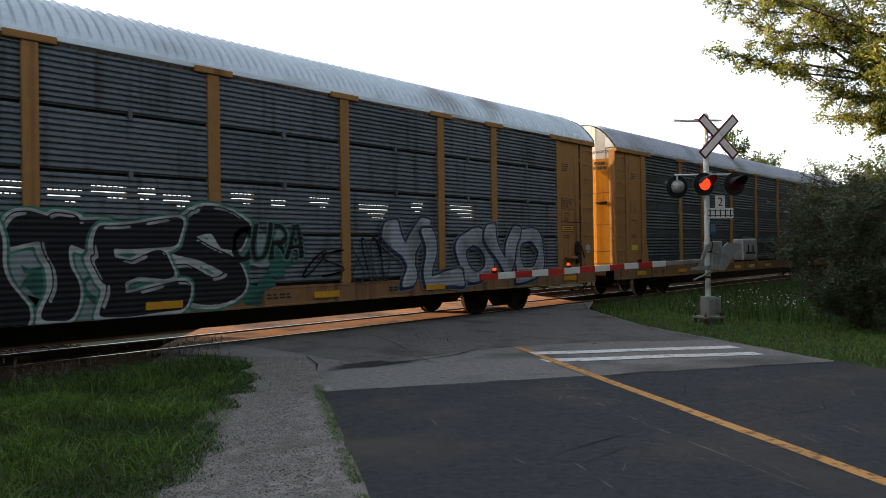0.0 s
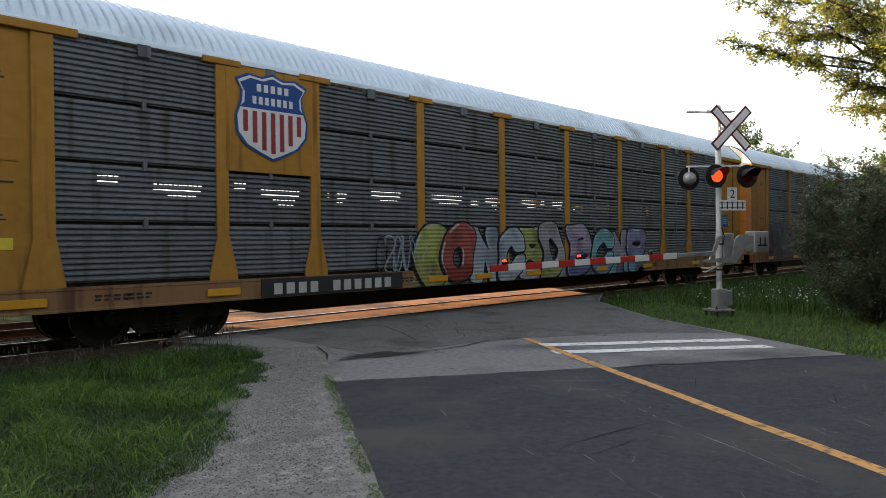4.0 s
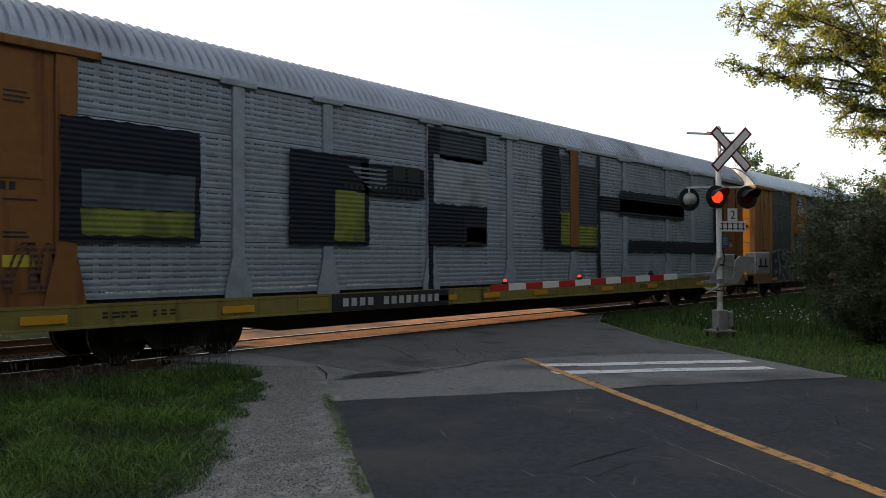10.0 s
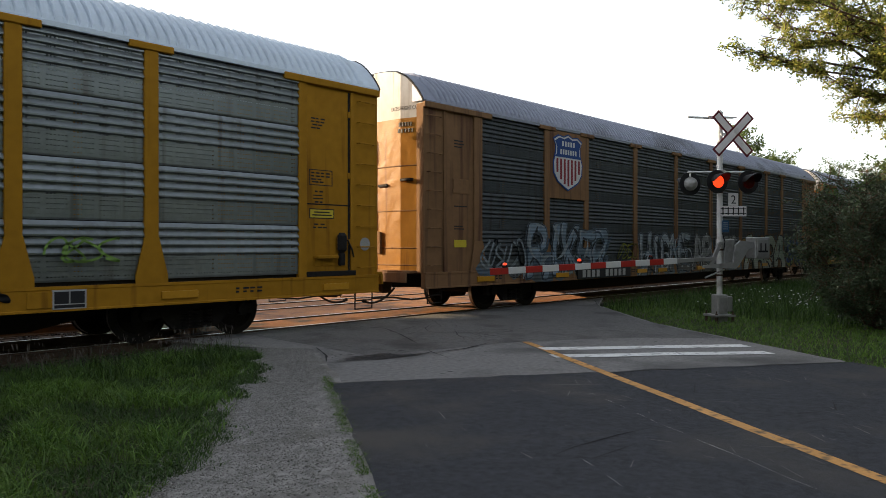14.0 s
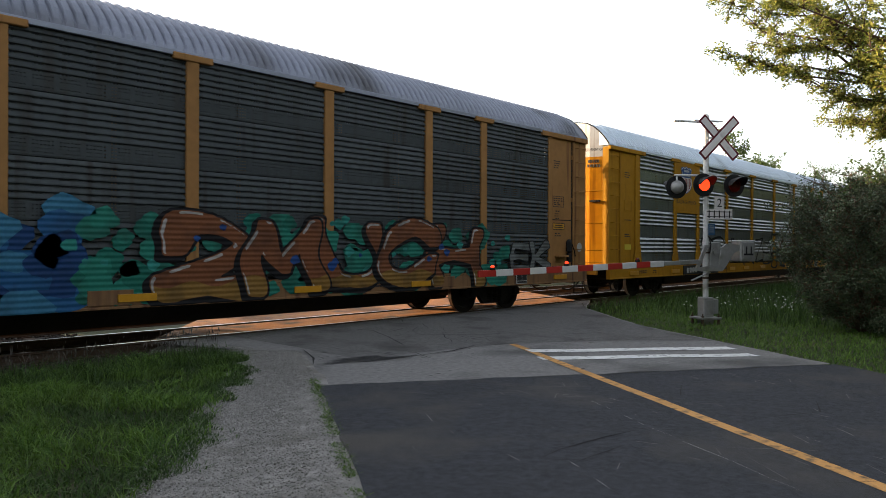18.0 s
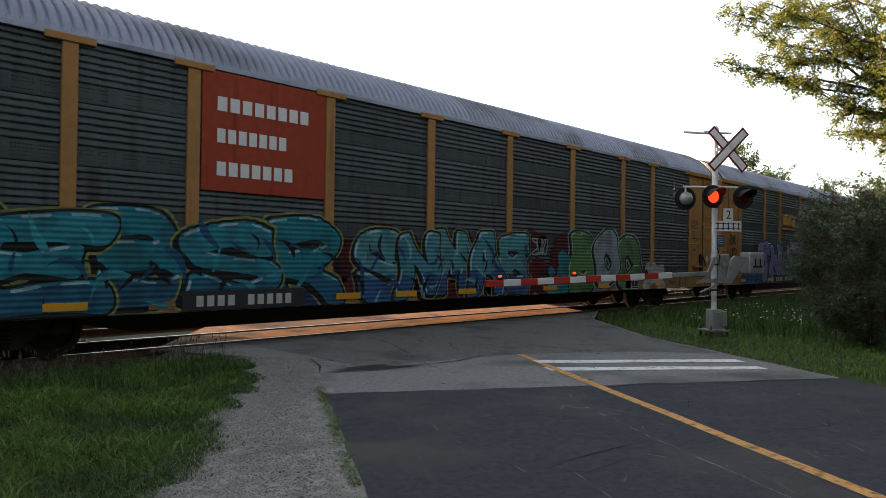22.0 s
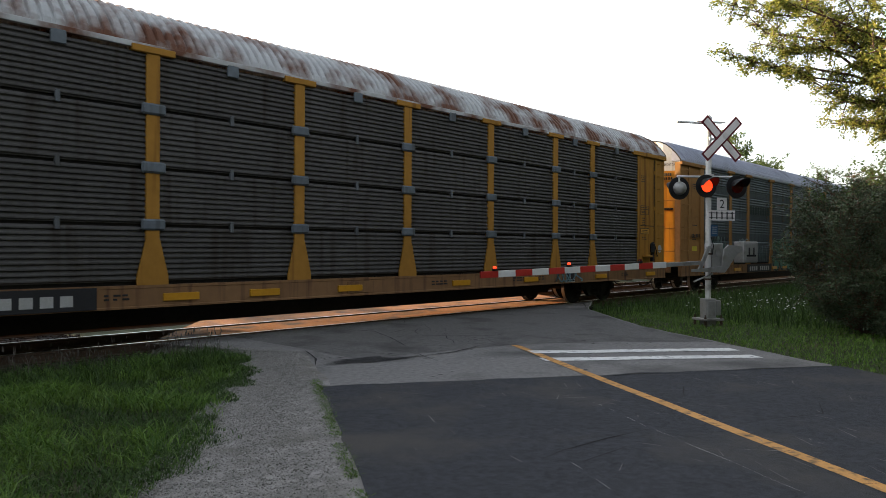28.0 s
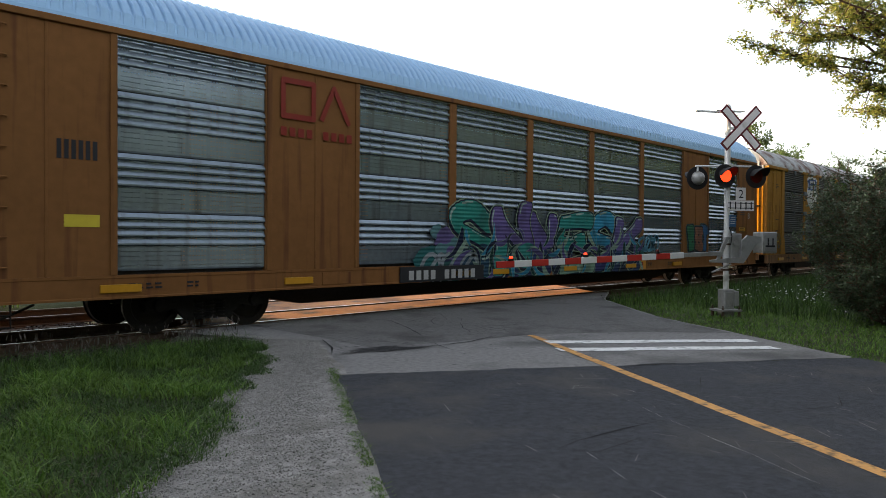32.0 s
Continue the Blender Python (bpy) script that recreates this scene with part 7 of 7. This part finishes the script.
tag(c, 0.75, 1.7, 1.2, 1.9, (0.16, 0.08, 0.06), 3, 42, y=-1.548)
bars(c, 0.35, 1.2, 2.62, 2.74, 7, M["stencil_black"], y=-1.502)

# car 5
c = autorack(5, "dark grey auto carrier with shield emblem and faded pale graffiti", GALV_DARK, TAN_DULL, TAN_DULL, ROOF_DARK, "broad", flare=True)
part("emblem_panel", Geo().cbox(4.7, 6.5, -1.562, -1.535, 2.86, 4.68, 0.004), TAN_DULL, c)
shield(c, 5.57, 3.86, 0.68, 0.74)
cloud(c, 1.9, 7.6, 0.7, 1.3, [(0.14, 0.19, 0.24), (0.17, 0.19, 0.19)], 34, 0.22, 51)
tag(c, 1.9, 3.6, 1.05, 1.75, PALE, 6, 52, 0.03)
piece(c, "RIKER", 3.8, 7.7, 0.72, 2.05, (0.28, 0.37, 0.45), (0.06, 0.075, 0.09), (0.17, 0.22, 0.26), (0.42, 0.47, 0.50), 53, fat=0.022, pen=0.13)
shards(c, 3.6, 7.8, 0.8, 1.85, [(0.05, 0.06, 0.07), (0.36, 0.42, 0.45), (0.10, 0.15, 0.20)], 42, 0.3, 151)
tag(c, 8.3, 9.5, 1.2, 1.65, (0.34, 0.36, 0.05), 4, 54)
piece(c, "HIONE", 9.7, 13.2, 0.66, 1.95, (0.37, 0.43, 0.47), (0.06, 0.07, 0.08), (0.23, 0.28, 0.33), (0.54, 0.56, 0.58), 55, fat=0.022, pen=0.12, low=((0.21, 0.20, 0.18), 0.22))
shards(c, 9.6, 13.3, 0.75, 1.85, [(0.05, 0.055, 0.06), (0.50, 0.54, 0.56), (0.18, 0.26, 0.31)], 44, 0.24, 152)
piece(c, "ABITO", 13.6, 17.7, 0.66, 1.95, (0.32, 0.335, 0.33), (0.05, 0.05, 0.05), (0.21, 0.22, 0.22), (0.54, 0.56, 0.56), 56, fat=0.022, pen=0.14, low=((0.19, 0.18, 0.165), 0.25))
shards(c, 13.5, 17.8, 0.75, 1.85, [(0.045, 0.05, 0.05), (0.50, 0.52, 0.52), (0.18, 0.19, 0.19)], 46, 0.24, 153)
cloud(c, 9.6, 18.0, 0.7, 1.1, [(0.22, 0.25, 0.27), (0.17, 0.18, 0.18)], 50, 0.26, 57)
cloud(c, 18.1, 23.3, 0.7, 1.7, [(0.30, 0.14, 0.05), (0.35, 0.22, 0.08)], 40, 0.30, 58)
piece(c, "AADA", 18.4, 23.0, 0.66, 2.02, [(0.46, 0.52, 0.40), (0.42, 0.50, 0.40)], (0.016, 0.016, 0.016), (0.24, 0.13, 0.05), (0.56, 0.58, 0.50), 59, fat=0.04, pen=0.19, low=((0.50, 0.53, 0.46), 0.2), jump=0.03)
shards(c, 18.3, 23.2, 0.72, 1.5, [(0.02, 0.02, 0.02), (0.30, 0.14, 0.05), (0.05, 0.05, 0.05)], 22, 0.24, 154, (0.50, 0.52, 0.46))
piece(c, "SNKE", 23.4, 26.2, 0.70, 1.9, (0.03, 0.07, 0.20), (0.012, 0.016, 0.035), None, (0.46, 0.52, 0.56), 60, fat=0.035, pen=0.16, low=((0.26, 0.28, 0.05), 0.12), lean=0.2)
shards(c, 23.4, 26.2, 0.75, 1.5, [(0.26, 0.28, 0.05), (0.02, 0.04, 0.11)], 20, 0.16, 155)
bars(c, 6.3, 8.8, 0.70, 0.90, 10, M["stencil_white"], back=M["stencil_black"])

# car 6
c = autorack(6, "bright yellow auto carrier with shiny galvanised panels and black scrawls", GALV_BRIGHT, YELLOW, YELLOW, ROOF_LIGHT, "bold", flare=True)
part("emblem_panel", Geo().cbox(4.7, 6.5, -1.562, -1.535, 2.86, 4.68, 0.004), YELLOW, c)
shield(c, 5.45, 4.06, 0.44, 0.47)
slogan(c, 5.52, 3.2)
for words, x0, x1, sd in (("SR", 6.8, 9.0, 61), ("AIK", 9.6, 12.4, 62), ("ZEV", 12.6, 15.3, 63)):
    piece(c, words, x0, x1, 0.9, 2.05, (0.012, 0.012, 0.014), seed=sd, pen=0.05, lean=0.3)
piece(c, "RETAK", 14.9, 20.6, 0.68, 2.3, (0.012, 0.012, 0.014), seed=65, pen=0.045, lean=0.25, wide=1.3)
piece(c, "SRA", 14.6, 17.2, 0.68, 1.5, (0.012, 0.012, 0.014), seed=66, pen=0.06, lean=0.3, y=-1.572)
tag(c, 21.3, 22.3, 1.35, 1.7, (0.25, 0.42, 0.10), 4, 67)
bars(c, 5.5, 8.2, 0.72, 0.90, 11, M["stencil_white"], back=M["stencil_black"])

# car 7
c = autorack(7, "dark grey auto carrier with orange emblem and purple and brown graffiti", GALV_DARK, TAN, TAN_DULL, ROOF_DARK, "broad")
for i in range(3):
    part("logo", Geo().cbox(7.0 + 0.58 * i, 7.48 + 0.58 * i, -1.556, -1.505, 3.26, 3.72, 0.004), M["logo_orange"], c, "plain orange block emblem")
part("logo", Geo().cbox(6.98, 8.7, -1.556, -1.505, 3.05, 3.12, 0.004), M["logo_orange"], c)
cloud(c, 2.0, 4.8, 0.7, 1.8, [(0.03, 0.16, 0.34), (0.02, 0.09, 0.24)], 40, 0.30, 71)
cloud(c, 5.2, 13.2, 0.7, 2.1, [(0.03, 0.14, 0.33), (0.02, 0.07, 0.21), (0.06, 0.24, 0.40)], 100, 0.32, 72)
piece(c, "TNUERO", 4.0, 11.8, 0.66, 2.35, (0.28, 0.26, 0.52), (0.012, 0.012, 0.03), (0.03, 0.12, 0.32), (0.62, 0.62, 0.70), 73, fat=0.04, pen=0.21, deep=0.8)
cloud(c, 4.4, 11.4, 0.9, 2.1, [(0.03, 0.25, 0.13), (0.40, 0.04, 0.06), (0.45, 0.42, 0.55)], 46, 0.06, 74, -1.5845)
cloud(c, 13.4, 23.8, 0.8, 2.05, [(0.02, 0.20, 0.15), (0.03, 0.27, 0.20)], 110, 0.24, 75)
cloud(c, 13.0, 23.8, 1.1, 2.15, [(0.05, 0.38, 0.33), (0.04, 0.33, 0.28)], 46, 0.11, 175, -1.5668)
piece(c, "2MUCH", 14.6, 22.6, 0.66, 2.1, (0.27, 0.10, 0.045), BLACK, None, (0.58, 0.56, 0.54), 76, fat=0.045, pen=0.19, low=((0.34, 0.19, 0.05), 0.2), deep=1.2)
cloud(c, 15.0, 22.0, 1.2, 1.95, [(0.03, 0.10, 0.34)], 9, 0.09, 176, -1.5845)
piece(c, "EK", 24.0, 25.6, 0.95, 1.75, (0.22, 0.24, 0.24), BLACK, None, None, 77, fat=0.02)
bars(c, 5.95, 8.25, 0.72, 0.90, 10, M["stencil_white"], back=M["stencil_black"])
lab = part("name_label", Geo().cbox(0.82, 1.52, -1.512, -1.5, 2.72, 3.16, 0.003), M["logo_orange"], c, "orange nameboard with dark bars")
for z, x0, x1 in ((3.03, 1.0, 1.4), (2.90, 0.93, 1.35), (2.77, 0.9, 1.44)):
    part("label_bar", Geo().box(x0, x1, -1.515, -1.512, z, z + 0.06), M["stencil_black"], lab)
for x0, z0, s in ((0.75, 2.25, 78), (0.8, 1.75, 79)):
    tag(c, x0, x0 + 0.6, z0, z0 + 0.35, BLACK, 3, s, 0.014, y=-1.545)

# car 8
c = autorack(8, "dark grey auto carrier with red nameboard and turquoise graffiti", GALV_DARK, TAN, TAN_DULL, ROOF_DARK, "broad")
part("name_panel", Geo().cbox(6.72, 9.30, -1.552, -1.535, 2.66, 4.68, 0.004), RED_PANEL, c, "faded red nameboard")
for z, x1, k in ((4.02, 8.95, 8), (3.48, 8.45, 7), (2.92, 8.6, 7)):
    bars(c, 7.0, x1, z, z + 0.24, k, M["shield_white"], "name_lettering", -1.557, gap=0.25)
cloud(c, 9.6, 18.0, 0.7, 2.1, [(0.10, 0.015, 0.02), (0.07, 0.012, 0.015)], 90, 0.34, 81)
cloud(c, 2.4, 9.6, 0.7, 2.0, [(0.03, 0.05, 0.14), (0.02, 0.13, 0.18)], 50, 0.3, 82)
piece(c, "NEBSR", 2.0, 9.6, 0.66, 2.2, [(0.02, 0.22, 0.28), (0.03, 0.26, 0.33)], BLACK, (0.26, 0.28, 0.09), (0.36, 0.55, 0.60), 83, fat=0.045, pen=0.2, low=((0.025, 0.13, 0.22), 0.3))
shards(c, 2.0, 9.6, 0.75, 1.9, [BLACK, (0.02, 0.10, 0.20), (0.05, 0.34, 0.40)], 40, 0.3, 181)
piece(c, "SNMAE", 10.2, 15.9, 0.66, 2.15, [(0.09, 0.30, 0.34), (0.08, 0.27, 0.33)], BLACK, (0.28, 0.28, 0.10), (0.42, 0.60, 0.64), 84, fat=0.035, pen=0.2, low=((0.04, 0.12, 0.28), 0.35))
shards(c, 10.0, 16.0, 0.75, 1.9, [BLACK, (0.03, 0.08, 0.22), (0.20, 0.44, 0.48)], 44, 0.26, 182)
piece(c, "BOC", 18.0, 21.8, 0.66, 2.3, [(0.11, 0.22, 0.08), (0.30, 0.35, 0.37), (0.11, 0.22, 0.09)], (0.012, 0.016, 0.025), (0.34, 0.37, 0.40), (0.36, 0.5, 0.32), 85, fat=0.045, pen=0.23, jump=0.06)
cloud(c, 22.4, 23.7, 0.75, 1.5, [(0.5, 0.52, 0.53)], 12, 0.26, 86)
cloud(c, 16.9, 17.9, 0.7, 1.6, [(0.03, 0.22, 0.27)], 10, 0.24, 87, -1.5762)
tag(c, 16.1, 16.75, 1.68, 2.1, PALE, 3, 88)
tag(c, 2.1, 2.9, 1.75, 2.2, PALE, 3, 89)
tag(c, 0.8, 1.5, 1.4, 2.2, BLACK, 3, 90, y=-1.545)
bars(c, 6.65, 8.6, 0.72, 0.90, 10, M["stencil_white"], back=M["stencil_black"])

# car 9
c = autorack(9, "green-grey auto carrier with dark nameboard and chalky graffiti", GALV_GREEN, TAN, TAN_DULL, ROOF_DARK, "broad", flare=True)
bars(c, 6.75, 9.2, 3.1, 3.46, 8, M["logo_green"], "name_lettering", -1.546)
piece(c, "JOE", 9.6, 12.5, 0.66, 2.05, (0.05, 0.20, 0.14), (0.012, 0.018, 0.018), (0.24, 0.38, 0.31), (0.40, 0.48, 0.44), 91, fat=0.035, pen=0.19, low=((0.12, 0.33, 0.24), 0.3))
tag(c, 5.2, 6.45, 1.1, 2.05, PALE, 4, 92, 0.025)
tag(c, 7.35, 8.75, 1.1, 1.78, (0.24, 0.32, 0.31), 5, 93, 0.022)
tag(c, 2.1, 4.2, 1.05, 2.1, (0.30, 0.42, 0.40), 7, 94, 0.03)
cloud(c, 2.4, 4.2, 1.15, 1.8, [(0.22, 0.32, 0.30), (0.05, 0.16, 0.12)], 12, 0.26, 95)
piece(c, "PASKO", 15.3, 19.8, 0.66, 2.0, (0.07, 0.062, 0.072), (0.32, 0.28, 0.29), (0.04, 0.035, 0.04), (0.30, 0.26, 0.28), 96, fat=0.022, pen=0.2, deep=0)
piece(c, "KOAK", 21.2, 25.2, 0.66, 2.0, (0.44, 0.44, 0.38), BLACK, None, WHITE, 97, fat=0.04, pen=0.18, low=((0.33, 0.30, 0.24), 0.25), deep=1.3)
tag(c, 15.7, 16.6, 2.0, 2.75, PALE, 4, 98)
tag(c, 19.7, 20.7, 1.1, 1.7, (0.25, 0.36, 0.36), 4, 99)
tag(c, 12.9, 14.0, 1.1, 1.6, PALE, 4, 100)
bars(c, 6.65, 9.1, 0.72, 0.90, 10, M["stencil_white"], back=M["stencil_black"])
bars(c, 0.85, 1.6, 2.05, 2.17, 6, M["stencil_black"], y=-1.548)

# car 10
c = autorack(10, "old dark ribbed auto carrier with rusted roof and worn shield emblem", GALV_RUSTY, OCHRE, TAN_DULL, ROOF_RUST, "fine", flare=True, clamps=2)
part("emblem_panel", Geo().cbox(4.7, 6.5, -1.562, -1.535, 2.86, 4.68, 0.004), OCHRE, c)
shield(c, 5.57, 3.84, 0.70, 0.76, worn=True)
for i in range(17):
    y = -1.32 + 0.165 * i
    part("door_rib", Geo().cbox(door_x(abs(y)) - 0.035, door_x(abs(y)) + 0.03, y - 0.035, y + 0.035, 1.02, 4.40, 0.012), sunlit_end_gloss(OCHRE), c)
    part("door_rib", Geo().cbox(door_x(abs(y)) - 0.035, door_x(abs(y)) + 0.03, y - 0.035, y + 0.035, 4.42, 4.92, 0.012), M["white_end"], c)
tag(c, 20.9, 22.2, 0.7, 1.02, (0.18, 0.36, 0.42), 4, 101, 0.02, y=-1.585)
cloud(c, 0.75, 1.6, 1.1, 1.9, [(0.24, 0.18, 0.11), (0.30, 0.20, 0.06)], 16, 0.12, 102, -1.548)
bars(c, 5.6, 8.3, 0.72, 0.88, 10, M["stencil_white"], back=M["stencil_black"])
part("sticker", Geo().cbox(0.3, 0.62, -1.545, -1.538, 1.2, 1.62, 0.002), M["reflector"], c, "orange warning label")

# car 11
NINE = {"posts": (9.5, 12.4, 15.3, 18.2), "bays": ((2.02, 4.61), (6.77, 9.5), (9.5, 12.4), (12.4, 15.3), (15.3, 18.2), (18.2, 21.0), (23.1, 25.75))}
c = autorack(11, "brown-orange auto carrier with pale aqua ribbed panels and blue-green graffiti", GALV_AQUA, BROWN, BROWN, ROOF_BLUE, "bold", layout=NINE)
for x0, x1 in ((0.0, 2.02), (4.61, 6.77), (21.0, 23.1), (25.75, LEN)):
    w = part("smooth_panel", Geo().cbox(x0, x1, -1.545, -1.45, 0.98, 4.72, 0.012), BROWN, c)
    for a, b, y in ((x0 + 0.02, x0 + 0.12, -1.57), (x1 - 0.12, x1 - 0.02, -1.57), ((x0 + x1) / 2 - 0.02, (x0 + x1) / 2 + 0.02, -1.556)):
        part("panel_rib", Geo().cbox(a, b, y, -1.545, 1.0, 4.7, 0.005), BROWN, w)
    part("smooth_panel", Geo().cbox(x0, x1, 1.45, 1.545, 0.98, 4.72, 0.012), BROWN, c)
part("top_rail", Geo().cbox(0, LEN, -1.59, -1.52, 4.62, 4.72, 0.01), BROWN, c)
for i, (z, x0, wd) in enumerate(((3.52, 1.86, 0.62), (3.45, 1.9, 0.56), (3.38, 1.86, 0.5), (3.31, 1.86, 0.3), (2.78, 2.1, 0.95), (2.66, 2.06, 0.3), (2.58, 2.06, 0.3), (2.66, 1.6, 0.5), (2.58, 1.6, 0.46))):
    part("stencil_bar", Geo().box(LEN - x0, LEN - x0 + wd, -1.5485, -1.545, z, z + 0.03), M["stencil_black"], c)
v, f = text_shape("BI", 0.3)
part("lettering", Geo().add([(LEN - 0.73 + p[0], -1.549, 2.46 + p[1]) for p in v], f), M["stencil_white"], c, "white stencilled letters")
lab = part("warning_label", Geo().box(LEN - 1.78, LEN - 1.1, -1.549, -1.545, 1.92, 2.12), M["stencil_black"], c, "amber label in a black frame")
part("label_face", Geo().box(LEN - 1.75, LEN - 1.13, -1.552, -1.549, 1.945, 2.095), M["reflector"], lab)
part("label_bar", Geo().box(LEN - 1.62, LEN - 1.26, -1.554, -1.552, 2.04, 2.06).box(LEN - 1.68, LEN - 1.2, -1.554, -1.552, 1.985, 2.005), M["stencil_black"], lab)
ow = part("owner_plate", Geo().cbox(17.3, 18.45, -1.571, -1.553, 0.67, 0.97, 0.004), M["logo_orange"], c, "orange plate with three dark red bars")
for x in (17.5, 17.78, 18.06):
    part("label_bar", Geo().box(x, x + 0.2, -1.574, -1.571, 0.74, 0.9), M["logo_red"], ow)
# initials emblem as two bent bars
def bent(car, pts, r, mat):
    g = Geo()
    for (ax, az), (bx, bz) in zip(pts[:-1], pts[1:]):
        d = math.hypot(bx - ax, bz - az)
        nx, nz = -(bz - az) / d * r, (bx - ax) / d * r
        g.prism([(ax - nx, az - nz), (bx - nx, bz - nz), (bx + nx, bz + nz), (ax + nx, az + nz)], "y", -1.583, -1.576)
        g.lathe([(0.0, -1.5835), (r, -1.5835), (r, -1.576)], (bx, 0, bz), "y", 14)
    return part("logo", g, mat, car, "plain dark red bent-bar emblem")


bent(c, [(4.95, 4.42), (5.62, 4.42), (5.62, 3.78), (4.95, 3.78), (4.95, 4.42)], 0.05, M["logo_red"])
bent(c, [(5.80, 3.78), (6.10, 4.42), (6.45, 3.80)], 0.05, M["logo_red"])
bars(c, 4.9, 6.6, 3.42, 3.58, 9, M["logo_red"], "small_lettering", -1.577)
cloud(c, 8.6, 18.0, 0.7, 1.4, [(0.02, 0.03, 0.06), (0.04, 0.05, 0.14), (0.03, 0.16, 0.16)], 90, 0.32, 111)
cloud(c, 8.9, 9.95, 1.2, 2.0, [(0.16, 0.12, 0.30), (0.12, 0.26, 0.28)], 16, 0.2, 112)
piece(c, "SNMESK", 9.6, 17.9, 0.66, 2.3, [(0.03, 0.30, 0.24), (0.18, 0.13, 0.36), (0.16, 0.12, 0.34), (0.03, 0.30, 0.26), (0.04, 0.34, 0.54), (0.16, 0.12, 0.34)], (0.012, 0.016, 0.04), (0.34, 0.46, 0.32), (0.46, 0.60, 0.52), 113, fat=0.03, pen=0.17, lean=0.3, low=([(0.03, 0.08, 0.13), (0.04, 0.30, 0.26), (0.03, 0.05, 0.16), (0.26, 0.42, 0.30), (0.05, 0.05, 0.18), (0.03, 0.06, 0.16)], 0.4))
shards(c, 9.4, 18.2, 0.7, 1.7, [(0.01, 0.016, 0.05), (0.01, 0.06, 0.05), (0.28, 0.40, 0.30), (0.12, 0.10, 0.26), (0.04, 0.30, 0.46)], 64, 0.4, 191, (0.30, 0.42, 0.34))
tag(c, 8.5, 10.3, 0.68, 1.25, PALE, 3, 114, 0.05)
tag(c, 18.0, 19.2, 1.25, 1.7, (0.12, 0.34, 0.46), 3, 115, 0.05)
piece(c, "BET", 21.5, 23.0, 1.2, 2.05, [(0.03, 0.20, 0.10), (0.34, 0.14, 0.08), (0.04, 0.16, 0.36)], (0.015, 0.02, 0.03), (0.03, 0.11, 0.12), None, 116, fat=0.03, pen=0.23)
tag(c, 24.1, 25.5, 1.0, 1.95, BLACK, 7, 117, 0.02)
bars(c, 8.1, 10.3, 0.70, 0.90, 10, M["stencil_white"], back=M["stencil_black"])
bars(c, 1.15, 1.75, 2.7, 2.98, 6, M["stencil_black"], y=-1.547)
part("sticker", Geo().cbox(1.25, 1.75, -1.552, -1.546, 1.72, 1.9, 0.002), M["sticker"], c)

# car 12, which follows out of sight
c = autorack(12, "grey covered auto carrier with tan posts at the rear", GALV_GREY, TAN, TAN_DULL, ROOF_GREY, "broad")


# ---------------------------------------------------------------- what moves
def motions():
    times = [k * 0.5 for k in range(65)]
    for car, k in cars:
        walk(car, [(t, pose(train_x(t) - k * PITCH + SLACK.get(k, 0.0), 0, 0)) for t in times])
    spin = [(n / FPS, pose(0, 0, 0, 0, math.degrees((train_x(n / FPS) - train_x(0)) / WHEEL_R), 0)) for n in range(0, 961, 2)]
    for wheel, x in axles:
        at = Matrix.Translation((x, 0, WHEEL_R))
        walk(wheel, [(t, at @ m) for t, m in spin])
    # the lamps flash in turn: each lens turns its lit face to the road for half a second
    for lens, first in ((flash_left, 0.0), (flash_right, 0.5)):
        rows, half = [(0.0, 0 if first == 0 else 180)], 0
        t = 0.425
        angle = rows[0][1]
        while t < 31.9:
            rows += [(t - 0.06, angle), (t - 0.02, angle + 60), (t + 0.02, angle + 120), (t + 0.06, angle + 180)]
            angle += 180
            t += 0.495
        rows.append((32.0, angle))
        walk(lens, [(t, pose(0, -0.05, 0, 0, 0, a)) for t, a in rows])


motions()
